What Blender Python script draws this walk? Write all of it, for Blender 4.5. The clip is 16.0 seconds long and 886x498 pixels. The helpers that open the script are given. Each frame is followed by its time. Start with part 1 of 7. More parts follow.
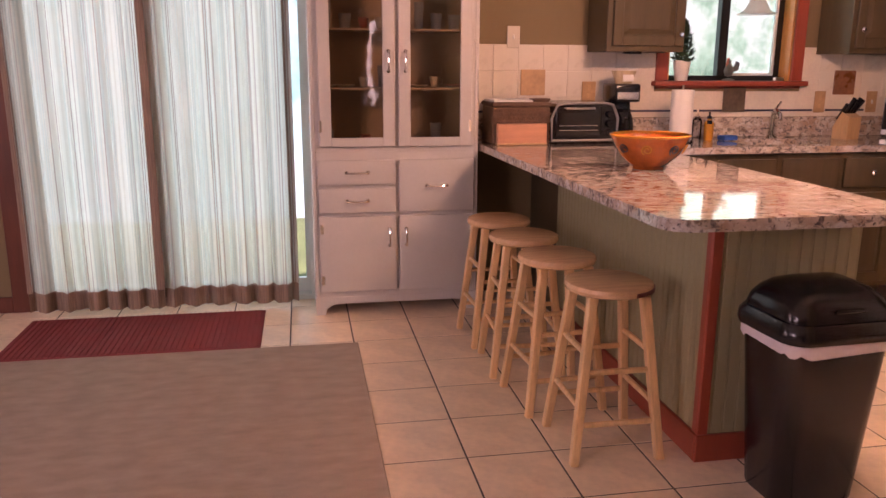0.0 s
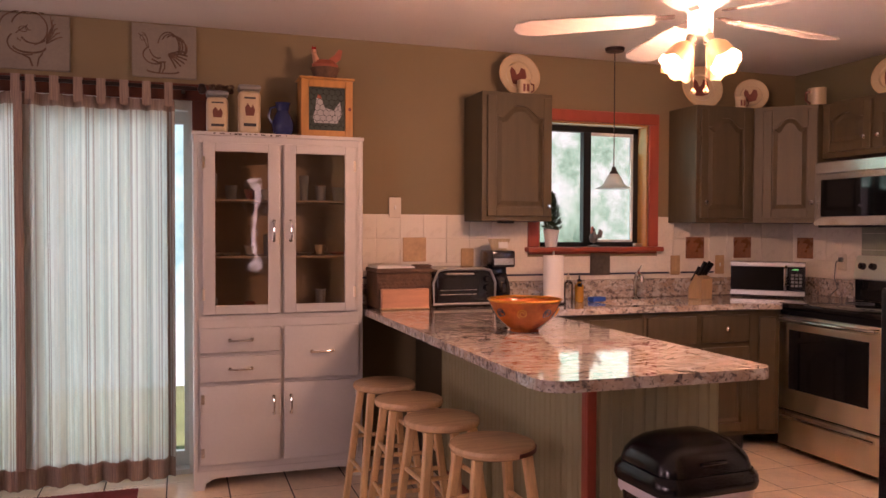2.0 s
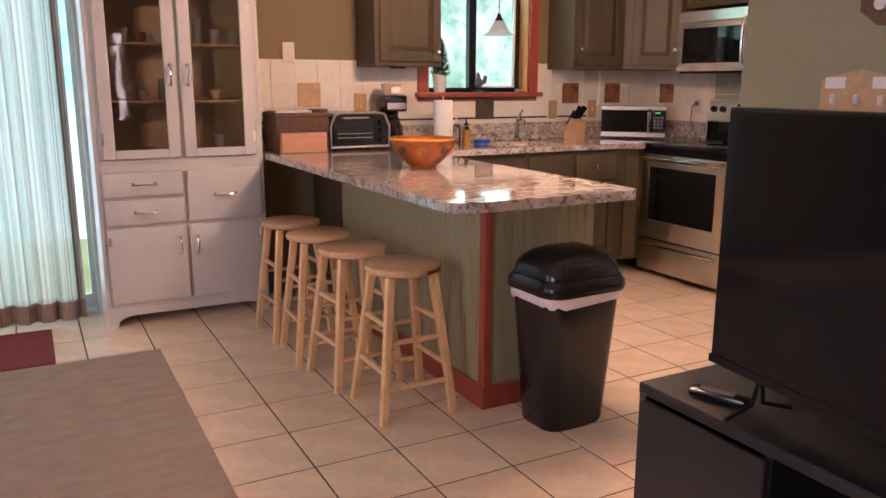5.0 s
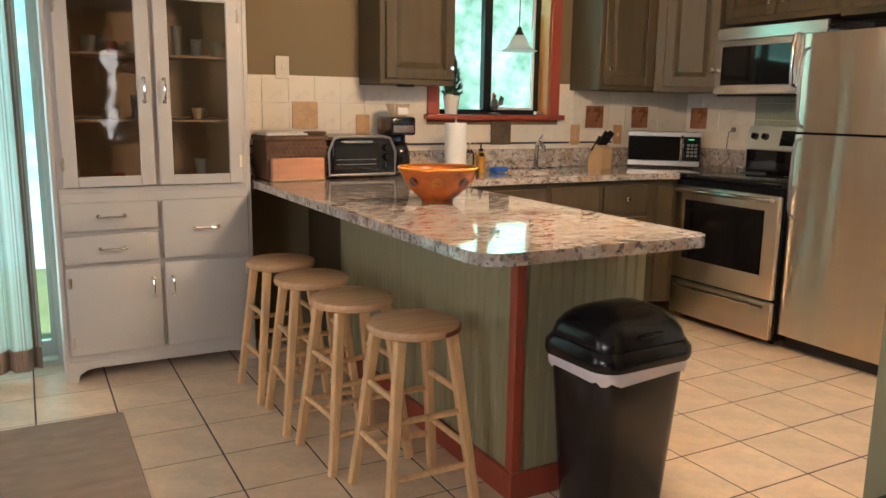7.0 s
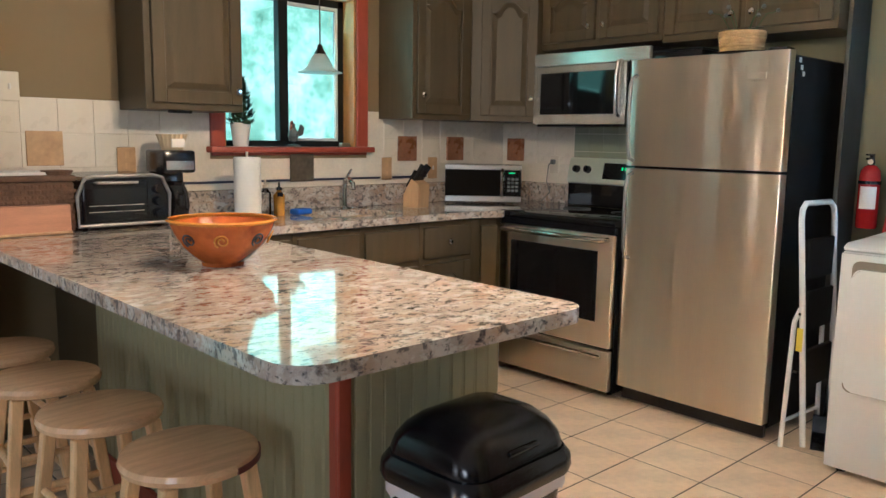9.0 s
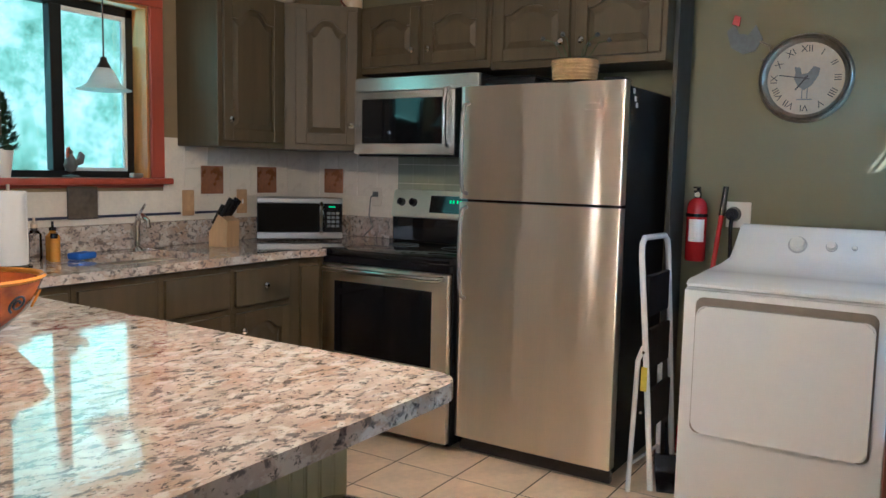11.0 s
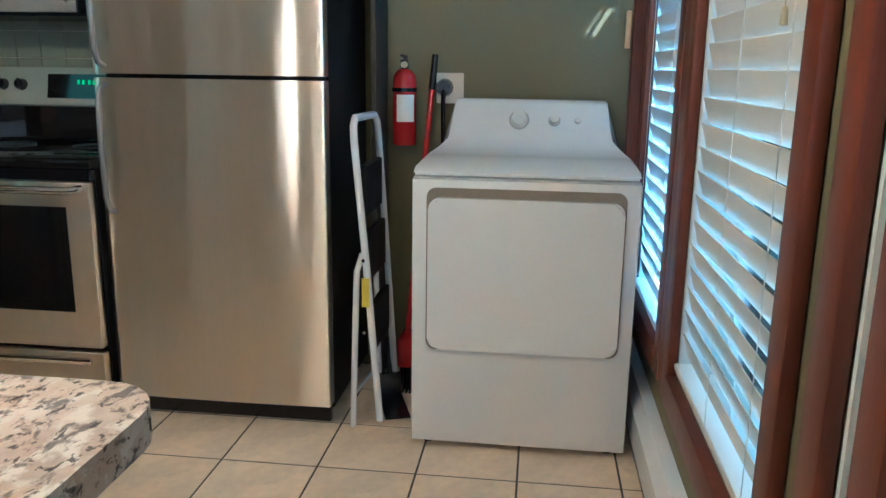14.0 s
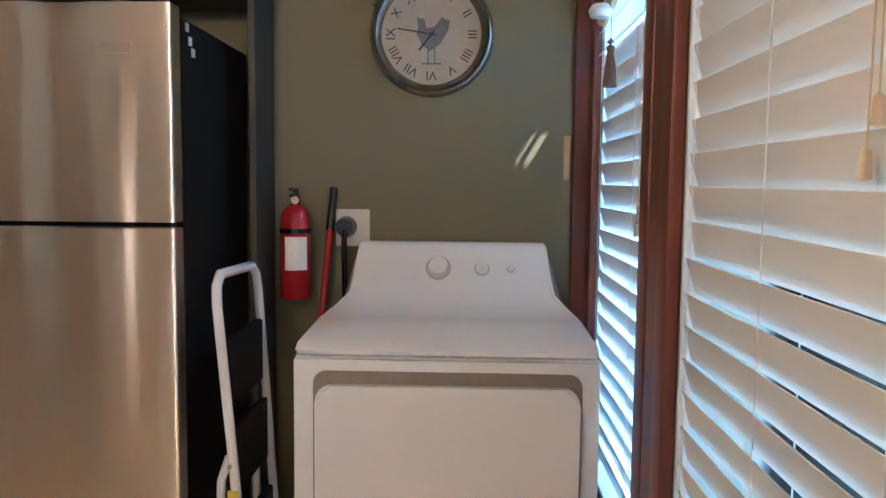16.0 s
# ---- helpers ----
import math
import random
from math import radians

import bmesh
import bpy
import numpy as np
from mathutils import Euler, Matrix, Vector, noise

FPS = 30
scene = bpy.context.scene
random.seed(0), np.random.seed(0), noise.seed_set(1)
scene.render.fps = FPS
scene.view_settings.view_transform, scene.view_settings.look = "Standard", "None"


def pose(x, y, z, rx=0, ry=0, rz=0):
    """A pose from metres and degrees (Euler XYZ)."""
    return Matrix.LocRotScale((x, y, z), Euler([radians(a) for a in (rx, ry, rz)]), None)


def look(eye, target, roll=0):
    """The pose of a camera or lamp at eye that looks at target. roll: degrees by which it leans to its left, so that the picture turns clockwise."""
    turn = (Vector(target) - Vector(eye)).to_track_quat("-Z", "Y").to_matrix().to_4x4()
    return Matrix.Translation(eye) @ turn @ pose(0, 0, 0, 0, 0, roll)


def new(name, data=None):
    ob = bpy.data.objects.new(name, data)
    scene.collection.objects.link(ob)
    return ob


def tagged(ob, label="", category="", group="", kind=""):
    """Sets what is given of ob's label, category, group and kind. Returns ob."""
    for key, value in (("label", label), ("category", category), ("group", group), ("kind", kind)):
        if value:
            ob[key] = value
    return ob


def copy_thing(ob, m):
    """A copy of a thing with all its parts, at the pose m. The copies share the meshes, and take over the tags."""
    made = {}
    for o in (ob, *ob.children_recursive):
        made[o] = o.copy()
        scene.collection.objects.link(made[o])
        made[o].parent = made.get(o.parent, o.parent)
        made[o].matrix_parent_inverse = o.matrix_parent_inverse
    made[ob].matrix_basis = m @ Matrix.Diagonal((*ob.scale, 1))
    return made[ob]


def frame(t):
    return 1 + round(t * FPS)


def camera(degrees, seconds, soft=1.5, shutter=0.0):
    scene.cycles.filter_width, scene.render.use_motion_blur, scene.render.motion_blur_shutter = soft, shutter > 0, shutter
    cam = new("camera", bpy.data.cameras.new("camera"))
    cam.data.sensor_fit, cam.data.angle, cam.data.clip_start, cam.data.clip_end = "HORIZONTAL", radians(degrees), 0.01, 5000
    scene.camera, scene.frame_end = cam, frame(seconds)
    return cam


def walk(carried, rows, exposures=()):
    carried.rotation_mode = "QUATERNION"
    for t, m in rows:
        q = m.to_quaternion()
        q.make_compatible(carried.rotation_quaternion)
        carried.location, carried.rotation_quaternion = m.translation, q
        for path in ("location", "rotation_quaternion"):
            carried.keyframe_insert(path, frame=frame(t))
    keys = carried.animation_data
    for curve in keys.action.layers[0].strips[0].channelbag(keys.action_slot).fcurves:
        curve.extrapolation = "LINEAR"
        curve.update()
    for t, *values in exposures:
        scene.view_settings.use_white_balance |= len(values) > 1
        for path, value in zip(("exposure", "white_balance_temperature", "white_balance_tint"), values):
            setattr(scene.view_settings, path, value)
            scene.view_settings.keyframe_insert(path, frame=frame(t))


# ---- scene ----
cam = camera(59.3, 16.0)
PATH = [
    (0, (0.43, 0.173, 1.319), (0.777, 2.09, 0.865), 0.3),
    (0.5, (0.389, 0.373, 1.333), (0.817, 2.309, 1.077), -1.0),
    (1, (0.401, 0.349, 1.373), (0.909, 2.279, 1.25), -0.7),
    (1.5, (0.426, 0.223, 1.353), (1.012, 2.134, 1.292), 0.3),
    (2, (0.415, 0.085, 1.355), (1.053, 1.98, 1.307), 0.2),
    (2.5, (0.288, 0.006, 1.35), (0.988, 1.879, 1.299), -2.3),
    (3, (0.142, -0.08, 1.345), (0.893, 1.77, 1.235), -4.1),
    (3.5, (0.1, -0.12, 1.333), (0.96, 1.678, 1.167), -1.4),
    (4, (0.123, -0.148, 1.317), (1.057, 1.588, 0.978), -0.1),
    (4.2, (0.14, -0.178, 1.312), (1.075, 1.541, 0.9), 0.8),
    (6.3, (0.285, 0.171, 1.312), (1.175, 1.913, 0.893), -1.2),
    (6.5, (0.335, 0.245, 1.314), (1.21, 2.002, 0.93), -0.5),
    (7, (0.376, 0.418, 1.295), (1.308, 2.151, 0.935), 0.8),
    (7.5, (0.401, 0.658, 1.268), (1.502, 2.294, 0.933), -0.5),
    (8, (0.464, 0.788, 1.248), (1.71, 2.319, 0.922), -0.2),
    (8.5, (0.594, 0.922, 1.309), (1.887, 2.413, 0.986), -0.3),
    (9, (0.729, 1.014, 1.311), (2.078, 2.463, 1.027), 0.9),
    (9.5, (0.792, 1.056, 1.301), (2.258, 2.385, 1.008), 2.0),
    (10, (0.851, 1.177, 1.32), (2.421, 2.39, 1.063), 2.6),
    (10.2, (0.881, 1.228, 1.326), (2.483, 2.403, 1.099), 2.6),
    (12.3, (1.137, 1.472, 1.272), (2.861, 2.466, 1.036), -0.2),
    (12.5, (1.19, 1.502, 1.26), (2.91, 2.492, 1.014), -0.4),
    (13, (1.302, 1.591, 1.216), (3.103, 2.372, 0.83), 0.8),
    (13.5, (1.448, 1.69, 1.214), (3.346, 2.173, 0.809), 1.0),
    (14, (1.571, 1.773, 1.22), (3.505, 2.006, 0.768), 0.8),
    (14.5, (1.7, 1.808, 1.219), (3.639, 1.966, 0.752), 0.4),
    (15, (1.887, 1.763, 1.286), (3.85, 1.967, 0.96), -0.9),
    (15.5, (2.024, 1.717, 1.277), (4.002, 1.892, 1.035), 0.1),
    (16, (2.196, 1.764, 1.29), (4.187, 1.826, 1.119), 0.6),
]
EXPOSURES = [(0.0, 1.50, 7000, 61), (1.0, 1.21, 7000, 62), (2.5, 1.21, 7100, 57), (3.4, 1.31, 6800, 54), (4.2, 1.69, 6200, 48), (6.3, 1.65, 6000, 20), (8.0, 1.67, 5500, 5), (10.0, 1.47, 4800, 5), (12.5, 1.27, 4750, 9), (13.3, 1.22, 4300, 1), (14.0, 1.22, 4400, -3), (15.3, 1.17, 5000, 12), (16.0, 1.07, 5150, 14)]
walk(cam, [(t, look(eye, target, roll)) for t, eye, target, roll in PATH], EXPOSURES)

# ---- world, sun, lights ----
SUN_FROM = Vector((-0.663, -0.383, 0.643)).normalized()   # towards the sun
world = bpy.data.worlds.new("world")
scene.world = world
world.use_nodes = True
wn, wl = world.node_tree.nodes, world.node_tree.links
sky = wn.new("ShaderNodeTexSky")
sky.sky_type, sky.sun_disc = "NISHITA", False
sky.sun_elevation = math.asin(SUN_FROM.z)
sky.sun_rotation = math.atan2(SUN_FROM.x, SUN_FROM.y)
wl.new(sky.outputs["Color"], wn["Background"].inputs["Color"])
wn["Background"].inputs["Strength"].default_value = 0.05


def lamp(name, kind, energy, color, m, size=None, size_y=None, angle=None):
    data = bpy.data.lights.new(name, kind)
    data.energy, data.color = energy, color
    if kind == "AREA":
        data.shape, data.size, data.size_y = "RECTANGLE", size, size_y
    elif kind == "SUN":
        data.angle = radians(angle)
    elif size:
        data.shadow_soft_size = size
    ob = new(name, data)
    ob.matrix_world = m
    return ob


FAN = Vector((2.21, 2.49, 1.985))
lamp("sun", "SUN", 5.0, (1.0, 0.93, 0.82), look(SUN_FROM * 30, (0, 0, 0)), angle=0.5)
for i in range(4):   # one bulb in each glass shade of the ceiling fan
    a = radians(8 + 90 * i)
    lamp("fan_bulb", "POINT", 7.2, (1.0, 0.70, 0.42), pose(FAN.x + 0.105 * math.cos(a), FAN.y + 0.105 * math.sin(a), FAN.z - 0.02), size=0.03)
# skylight that comes in through the panes
lamp("daylight_sliding_door", "AREA", 9.6, (0.62, 1.0, 0.92), look((-0.32, 4.78, 1.05), (-0.32, 3.0, 0.9)), 1.4, 1.9)
for wx, ww, e in ((4.16, 0.6, 34), (3.21, 0.65, 4.2)):
    lamp("daylight_blind_window", "AREA", e, (0.32, 0.64, 1.0), look((wx, 1.14, 1.25), (wx, 3.0, 1.2)), ww, 1.6)
lamp("daylight_kitchen_window", "AREA", 1.1, (0.45, 1.0, 0.75), look((2.98, 4.735, 1.66), (3.0, 3.0, 1.35)), 0.78, 0.78)
# added fill from the west; no window is known there
lamp("added_living_room_fill", "AREA", 25, (1.0, 0.93, 0.86), look((-2.95, -0.2, 1.70), (0.8, 1.7, 0.1)), 1.4, 1.2)
# unseen back window, inferred from the streak in the hutch glass
lamp("daylight_back_window", "AREA", 0.5, (1.0, 0.92, 0.84), look((1.43, -3.18, 1.40), (1.43, 0, 1.1)), 0.09, 1.2)
# second added west fill, for the stools and the steel fronts
lamp("added_tall_fill", "AREA", 6.0, (1.0, 0.90, 0.80), look((-2.97, 2.75, 1.15), (0, 2.75, 1.15)), 0.5, 1.7)


# ---- materials ----
def rgb(c):
    return (*c, 1) if len(c) == 3 else c


def material(name, color, rough=0.5, metal=0.0, vary=0.12, scale=6.0, fine=60.0, bump=0.15, dirt=None, stretch=(1, 1, 1), spread=0.0, dent=0.0, **extra):
    """Two scales of variation, fine relief, optional stains of a colour, and a spread from piece to piece."""
    m = bpy.data.materials.new(name)
    m.use_nodes = True
    n, l = m.node_tree.nodes, m.node_tree.links
    b = n["Principled BSDF"]
    tc = n.new("ShaderNodeTexCoord")
    mp = n.new("ShaderNodeMapping")
    mp.inputs["Scale"].default_value = stretch
    l.new(tc.outputs["Object"], mp.inputs["Vector"])
    big, small = n.new("ShaderNodeTexNoise"), n.new("ShaderNodeTexNoise")
    big.inputs["Scale"].default_value, big.inputs["Detail"].default_value = scale, 4
    small.inputs["Scale"].default_value, small.inputs["Detail"].default_value = fine, 3
    l.new(mp.outputs["Vector"], big.inputs["Vector"])
    l.new(mp.outputs["Vector"], small.inputs["Vector"])
    add = n.new("ShaderNodeMath")
    add.operation = "MULTIPLY_ADD"
    add.inputs[1].default_value = 0.45
    l.new(small.outputs["Fac"], add.inputs[0])
    l.new(big.outputs["Fac"], add.inputs[2])
    ramp = n.new("ShaderNodeMapRange")
    ramp.inputs["From Min"].default_value, ramp.inputs["From Max"].default_value = 0.45, 1.0
    ramp.inputs["To Min"].default_value, ramp.inputs["To Max"].default_value = 1 - vary, 1 + vary
    l.new(add.outputs[0], ramp.inputs["Value"])
    hsv = n.new("ShaderNodeHueSaturation")
    hsv.inputs["Color"].default_value = rgb(color)
    l.new(ramp.outputs[0], hsv.inputs["Value"])
    out = hsv.outputs["Color"]
    if spread:
        oi, mr, h2 = n.new("ShaderNodeObjectInfo"), n.new("ShaderNodeMapRange"), n.new("ShaderNodeHueSaturation")
        mr.inputs["To Min"].default_value, mr.inputs["To Max"].default_value = 1 - spread, 1 + spread
        l.new(oi.outputs["Random"], mr.inputs["Value"])
        l.new(mr.outputs[0], h2.inputs["Value"])
        l.new(out, h2.inputs["Color"])
        out = h2.outputs["Color"]
    if dirt:
        st, cr, mx = n.new("ShaderNodeTexNoise"), n.new("ShaderNodeMapRange"), n.new("ShaderNodeMix")
        st.inputs["Scale"].default_value, st.inputs["Detail"].default_value = dirt[1], 6
        l.new(tc.outputs["Object"], st.inputs["Vector"])
        cr.inputs["From Min"].default_value, cr.inputs["From Max"].default_value = dirt[2], dirt[2] + 0.12
        l.new(st.outputs["Fac"], cr.inputs["Value"])
        mx.data_type = "RGBA"
        mx.inputs["B"].default_value = rgb(dirt[0])
        l.new(cr.outputs[0], mx.inputs["Factor"])
        l.new(out, mx.inputs["A"])
        out = mx.outputs["Result"]
    l.new(out, b.inputs["Base Color"])
    rr = n.new("ShaderNodeMapRange")
    rr.inputs["To Min"].default_value, rr.inputs["To Max"].default_value = max(0.02, rough * 0.8), min(1, rough * 1.2)
    l.new(big.outputs["Fac"], rr.inputs["Value"])
    l.new(rr.outputs[0], b.inputs["Roughness"])
    b.inputs["Metallic"].default_value = metal
    if "Anisotropic" in extra:   # brushed across, so highlights run up and down
        up = n.new("ShaderNodeCombineXYZ")
        up.inputs["Z"].default_value = 1.0
        l.new(up.outputs[0], b.inputs["Tangent"])
    if bump:
        bp = n.new("ShaderNodeBump")
        bp.inputs["Strength"].default_value, bp.inputs["Distance"].default_value = bump, 0.004
        l.new(small.outputs["Fac"], bp.inputs["Height"])
        l.new(bp.outputs[0], b.inputs["Normal"])
    if dent:   # long shallow waves, as in pressed sheet metal
        wv, mw, bw = n.new("ShaderNodeTexNoise"), n.new("ShaderNodeMapping"), n.new("ShaderNodeBump")
        mw.inputs["Scale"].default_value = (5.5, 5.5, 0.5)
        wv.inputs["Scale"].default_value, wv.inputs["Detail"].default_value = 1.0, 1.0
        l.new(tc.outputs["Object"], mw.inputs["Vector"])
        l.new(mw.outputs["Vector"], wv.inputs["Vector"])
        l.new(wv.outputs["Fac"], bw.inputs["Height"])
        bw.inputs["Strength"].default_value, bw.inputs["Distance"].default_value = dent, 0.02
        l.new(bw.outputs[0], b.inputs["Normal"])
    for k, v in extra.items():
        b.inputs[k.replace("_", " ")].default_value = v
    return m


def granite_material():
    m = material("granite", (0.47, 0.40, 0.35), rough=0.06, vary=0.25, scale=9, bump=0, Specular_IOR_Level=0.6, Coat_Weight=0.15, Coat_Roughness=0.01)
    n, l = m.node_tree.nodes, m.node_tree.links
    b = n["Principled BSDF"]
    tc = n.new("ShaderNodeTexCoord")
    mp = n.new("ShaderNodeMapping")
    mp.inputs["Scale"].default_value = (1.0, 1.6, 1.3)
    mp.inputs["Rotation"].default_value = (0, 0, 0.5)
    l.new(tc.outputs["Object"], mp.inputs["Vector"])
    src = b.inputs["Base Color"].links[0].from_socket
    for sc, lo, hi, col, dt in ((5.0, 0.50, 0.62, (0.42, 0.30, 0.22), 9), (16, 0.50, 0.58, (0.60, 0.57, 0.54), 8), (30, 0.53, 0.60, (0.12, 0.11, 0.115), 8), (7.5, 0.60, 0.66, (0.15, 0.11, 0.09), 10), (62, 0.58, 0.63, (0.05, 0.048, 0.055), 6)):
        t, r, x = n.new("ShaderNodeTexNoise"), n.new("ShaderNodeMapRange"), n.new("ShaderNodeMix")
        t.inputs["Scale"].default_value, t.inputs["Detail"].default_value, t.inputs["Roughness"].default_value = sc, dt, 0.65
        t.inputs["Distortion"].default_value = 0.35
        l.new(mp.outputs["Vector"], t.inputs["Vector"])
        r.inputs["From Min"].default_value, r.inputs["From Max"].default_value = lo, hi
        r.inputs["To Max"].default_value = 0.85
        l.new(t.outputs["Fac"], r.inputs["Value"])
        x.data_type = "RGBA"
        x.inputs["B"].default_value = rgb(col)
        l.new(r.outputs[0], x.inputs["Factor"])
        l.new(src, x.inputs["A"])
        src = x.outputs["Result"]
    l.new(src, b.inputs["Base Color"])
    return m


def glass_material(name, tint=(1, 1, 1), rough=0.0, wavy=False):
    """Thin pane: mostly clear, with a mirror-like gloss."""
    m = bpy.data.materials.new(name)
    m.use_nodes = True
    n, l = m.node_tree.nodes, m.node_tree.links
    tr, gl, mx, fr = n.new("ShaderNodeBsdfTransparent"), n.new("ShaderNodeBsdfGlossy"), n.new("ShaderNodeMixShader"), n.new("ShaderNodeFresnel")
    tr.inputs["Color"].default_value = rgb(tint)
    gl.inputs["Roughness"].default_value = rough
    fr.inputs["IOR"].default_value = 1.5
    if wavy:
        t, nz, bp = n.new("ShaderNodeTexCoord"), n.new("ShaderNodeTexNoise"), n.new("ShaderNodeBump")
        nz.inputs["Scale"].default_value = 6.0
        bp.inputs["Distance"].default_value, bp.inputs["Strength"].default_value = 0.02, 0.06
        fr.inputs["IOR"].default_value = 1.7
        l.new(t.outputs["Object"], nz.inputs["Vector"])
        l.new(nz.outputs["Fac"], bp.inputs["Height"])
        l.new(bp.outputs[0], gl.inputs["Normal"])
        l.new(bp.outputs[0], fr.inputs["Normal"])
    l.new(fr.outputs[0], mx.inputs["Fac"])
    l.new(tr.outputs[0], mx.inputs[1])
    l.new(gl.outputs[0], mx.inputs[2])
    l.new(mx.outputs[0], n["Material Output"].inputs["Surface"])
    return m


def frosted_material(name, color):
    """Milky glass that daylight passes through."""
    m = bpy.data.materials.new(name)
    m.use_nodes = True
    n, l = m.node_tree.nodes, m.node_tree.links
    b, t, g, mx = n["Principled BSDF"], n.new("ShaderNodeBsdfTranslucent"), n.new("ShaderNodeBsdfTransparent"), n.new("ShaderNodeMixShader")
    m2 = n.new("ShaderNodeMixShader")
    b.inputs["Base Color"].default_value, b.inputs["Roughness"].default_value = rgb(color), 0.2
    t.inputs["Color"].default_value = rgb(color)
    mx.inputs["Fac"].default_value, m2.inputs["Fac"].default_value = 0.6, 0.35
    l.new(b.outputs[0], mx.inputs[1])
    l.new(t.outputs[0], mx.inputs[2])
    l.new(mx.outputs[0], m2.inputs[1])
    l.new(g.outputs[0], m2.inputs[2])
    l.new(m2.outputs[0], n["Material Output"].inputs["Surface"])
    return m


def glow_material(name, color, strength):
    m = bpy.data.materials.new(name)
    m.use_nodes = True
    b = m.node_tree.nodes["Principled BSDF"]
    b.inputs["Base Color"].default_value = rgb(color)
    b.inputs["Emission Color"].default_value = rgb(color)
    b.inputs["Emission Strength"].default_value = strength
    return m


def backdrop_material(name, light, dark, trunk, strength, scale=1.2):
    """Far leaves and sky gaps beyond a window."""
    m = bpy.data.materials.new(name)
    m.use_nodes = True
    n, l = m.node_tree.nodes, m.node_tree.links
    n.remove(n["Principled BSDF"])
    tc, n1, n2, r1, r2 = n.new("ShaderNodeTexCoord"), n.new("ShaderNodeTexNoise"), n.new("ShaderNodeTexNoise"), n.new("ShaderNodeValToRGB"), n.new("ShaderNodeMapRange")
    mp, wv, r3, mx, em = n.new("ShaderNodeMapping"), n.new("ShaderNodeTexNoise"), n.new("ShaderNodeMapRange"), n.new("ShaderNodeMix"), n.new("ShaderNodeEmission")
    n1.inputs["Scale"].default_value, n1.inputs["Detail"].default_value, n1.inputs["Roughness"].default_value = scale, 9, 0.72
    l.new(tc.outputs["Object"], n1.inputs["Vector"])
    e = r1.color_ramp.elements
    e[0].position, e[0].color = 0.36, rgb(dark)
    e[1].position, e[1].color = 0.68, (0.82, 1.0, 0.92, 1)
    mid = r1.color_ramp.elements.new(0.5)
    mid.color = rgb(light)
    l.new(n1.outputs["Fac"], r1.inputs["Fac"])
    mp.inputs["Scale"].default_value = (2.2, 1, 0.10)
    l.new(tc.outputs["Object"], mp.inputs["Vector"])
    wv.inputs["Scale"].default_value, wv.inputs["Detail"].default_value = 1.0, 2
    l.new(mp.outputs["Vector"], wv.inputs["Vector"])
    r3.inputs["From Min"].default_value, r3.inputs["From Max"].default_value, r3.inputs["To Max"].default_value = 0.60, 0.66, 0.75
    l.new(wv.outputs["Fac"], r3.inputs["Value"])
    mx.data_type = "RGBA"
    mx.inputs["B"].default_value = rgb(trunk)
    l.new(r3.outputs[0], mx.inputs["Factor"])
    l.new(r1.outputs["Color"], mx.inputs["A"])
    l.new(mx.outputs["Result"], em.inputs["Color"])
    em.inputs["Strength"].default_value = strength
    l.new(em.outputs[0], n["Material Output"].inputs["Surface"])
    return m


def stripe_cloth(name):
    """Sheer curtain cloth with woven vertical stripes; daylight shows through."""
    m = bpy.data.materials.new(name)
    m.use_nodes = True
    n, l = m.node_tree.nodes, m.node_tree.links
    n.remove(n["Principled BSDF"])
    uv, sep, r = n.new("ShaderNodeUVMap"), n.new("ShaderNodeSeparateXYZ"), n.new("ShaderNodeValToRGB")
    wn_, di, tl, tr, m1, m2 = n.new("ShaderNodeTexWhiteNoise"), n.new("ShaderNodeBsdfDiffuse"), n.new("ShaderNodeBsdfTranslucent"), n.new("ShaderNodeBsdfTransparent"), n.new("ShaderNodeMixShader"), n.new("ShaderNodeMixShader")
    mul, fl = n.new("ShaderNodeMath"), n.new("ShaderNodeMath")
    mul.operation, fl.operation = "MULTIPLY", "FLOOR"
    mul.inputs[1].default_value = 130.0
    uv.uv_map = "cloth"
    l.new(uv.outputs[0], sep.inputs[0])
    l.new(sep.outputs["X"], mul.inputs[0])
    l.new(mul.outputs[0], fl.inputs[0])
    wn_.noise_dimensions = "1D"
    l.new(fl.outputs[0], wn_.inputs["W"])
    l.new(wn_.outputs["Value"], r.inputs["Fac"])
    r.color_ramp.interpolation = "CONSTANT"
    e = r.color_ramp.elements
    e[0].position, e[0].color = 0.0, (0.66, 0.66, 0.60, 1)
    e[1].position, e[1].color = 0.84, (0.38, 0.31, 0.27, 1)
    for p, c in ((0.38, (0.60, 0.58, 0.51)), (0.62, (0.52, 0.55, 0.51)), (0.93, (0.46, 0.40, 0.36))):
        r.color_ramp.elements.new(p).color = rgb(c)
    for s in (di, tl):
        l.new(r.outputs["Color"], s.inputs["Color"])
    m1.inputs["Fac"].default_value = 0.55
    l.new(di.outputs[0], m1.inputs[1])
    l.new(tl.outputs[0], m1.inputs[2])
    m2.inputs["Fac"].default_value = 0.10
    l.new(m1.outputs[0], m2.inputs[1])
    l.new(tr.outputs[0], m2.inputs[2])
    l.new(m2.outputs[0], n["Material Output"].inputs["Surface"])
    return m


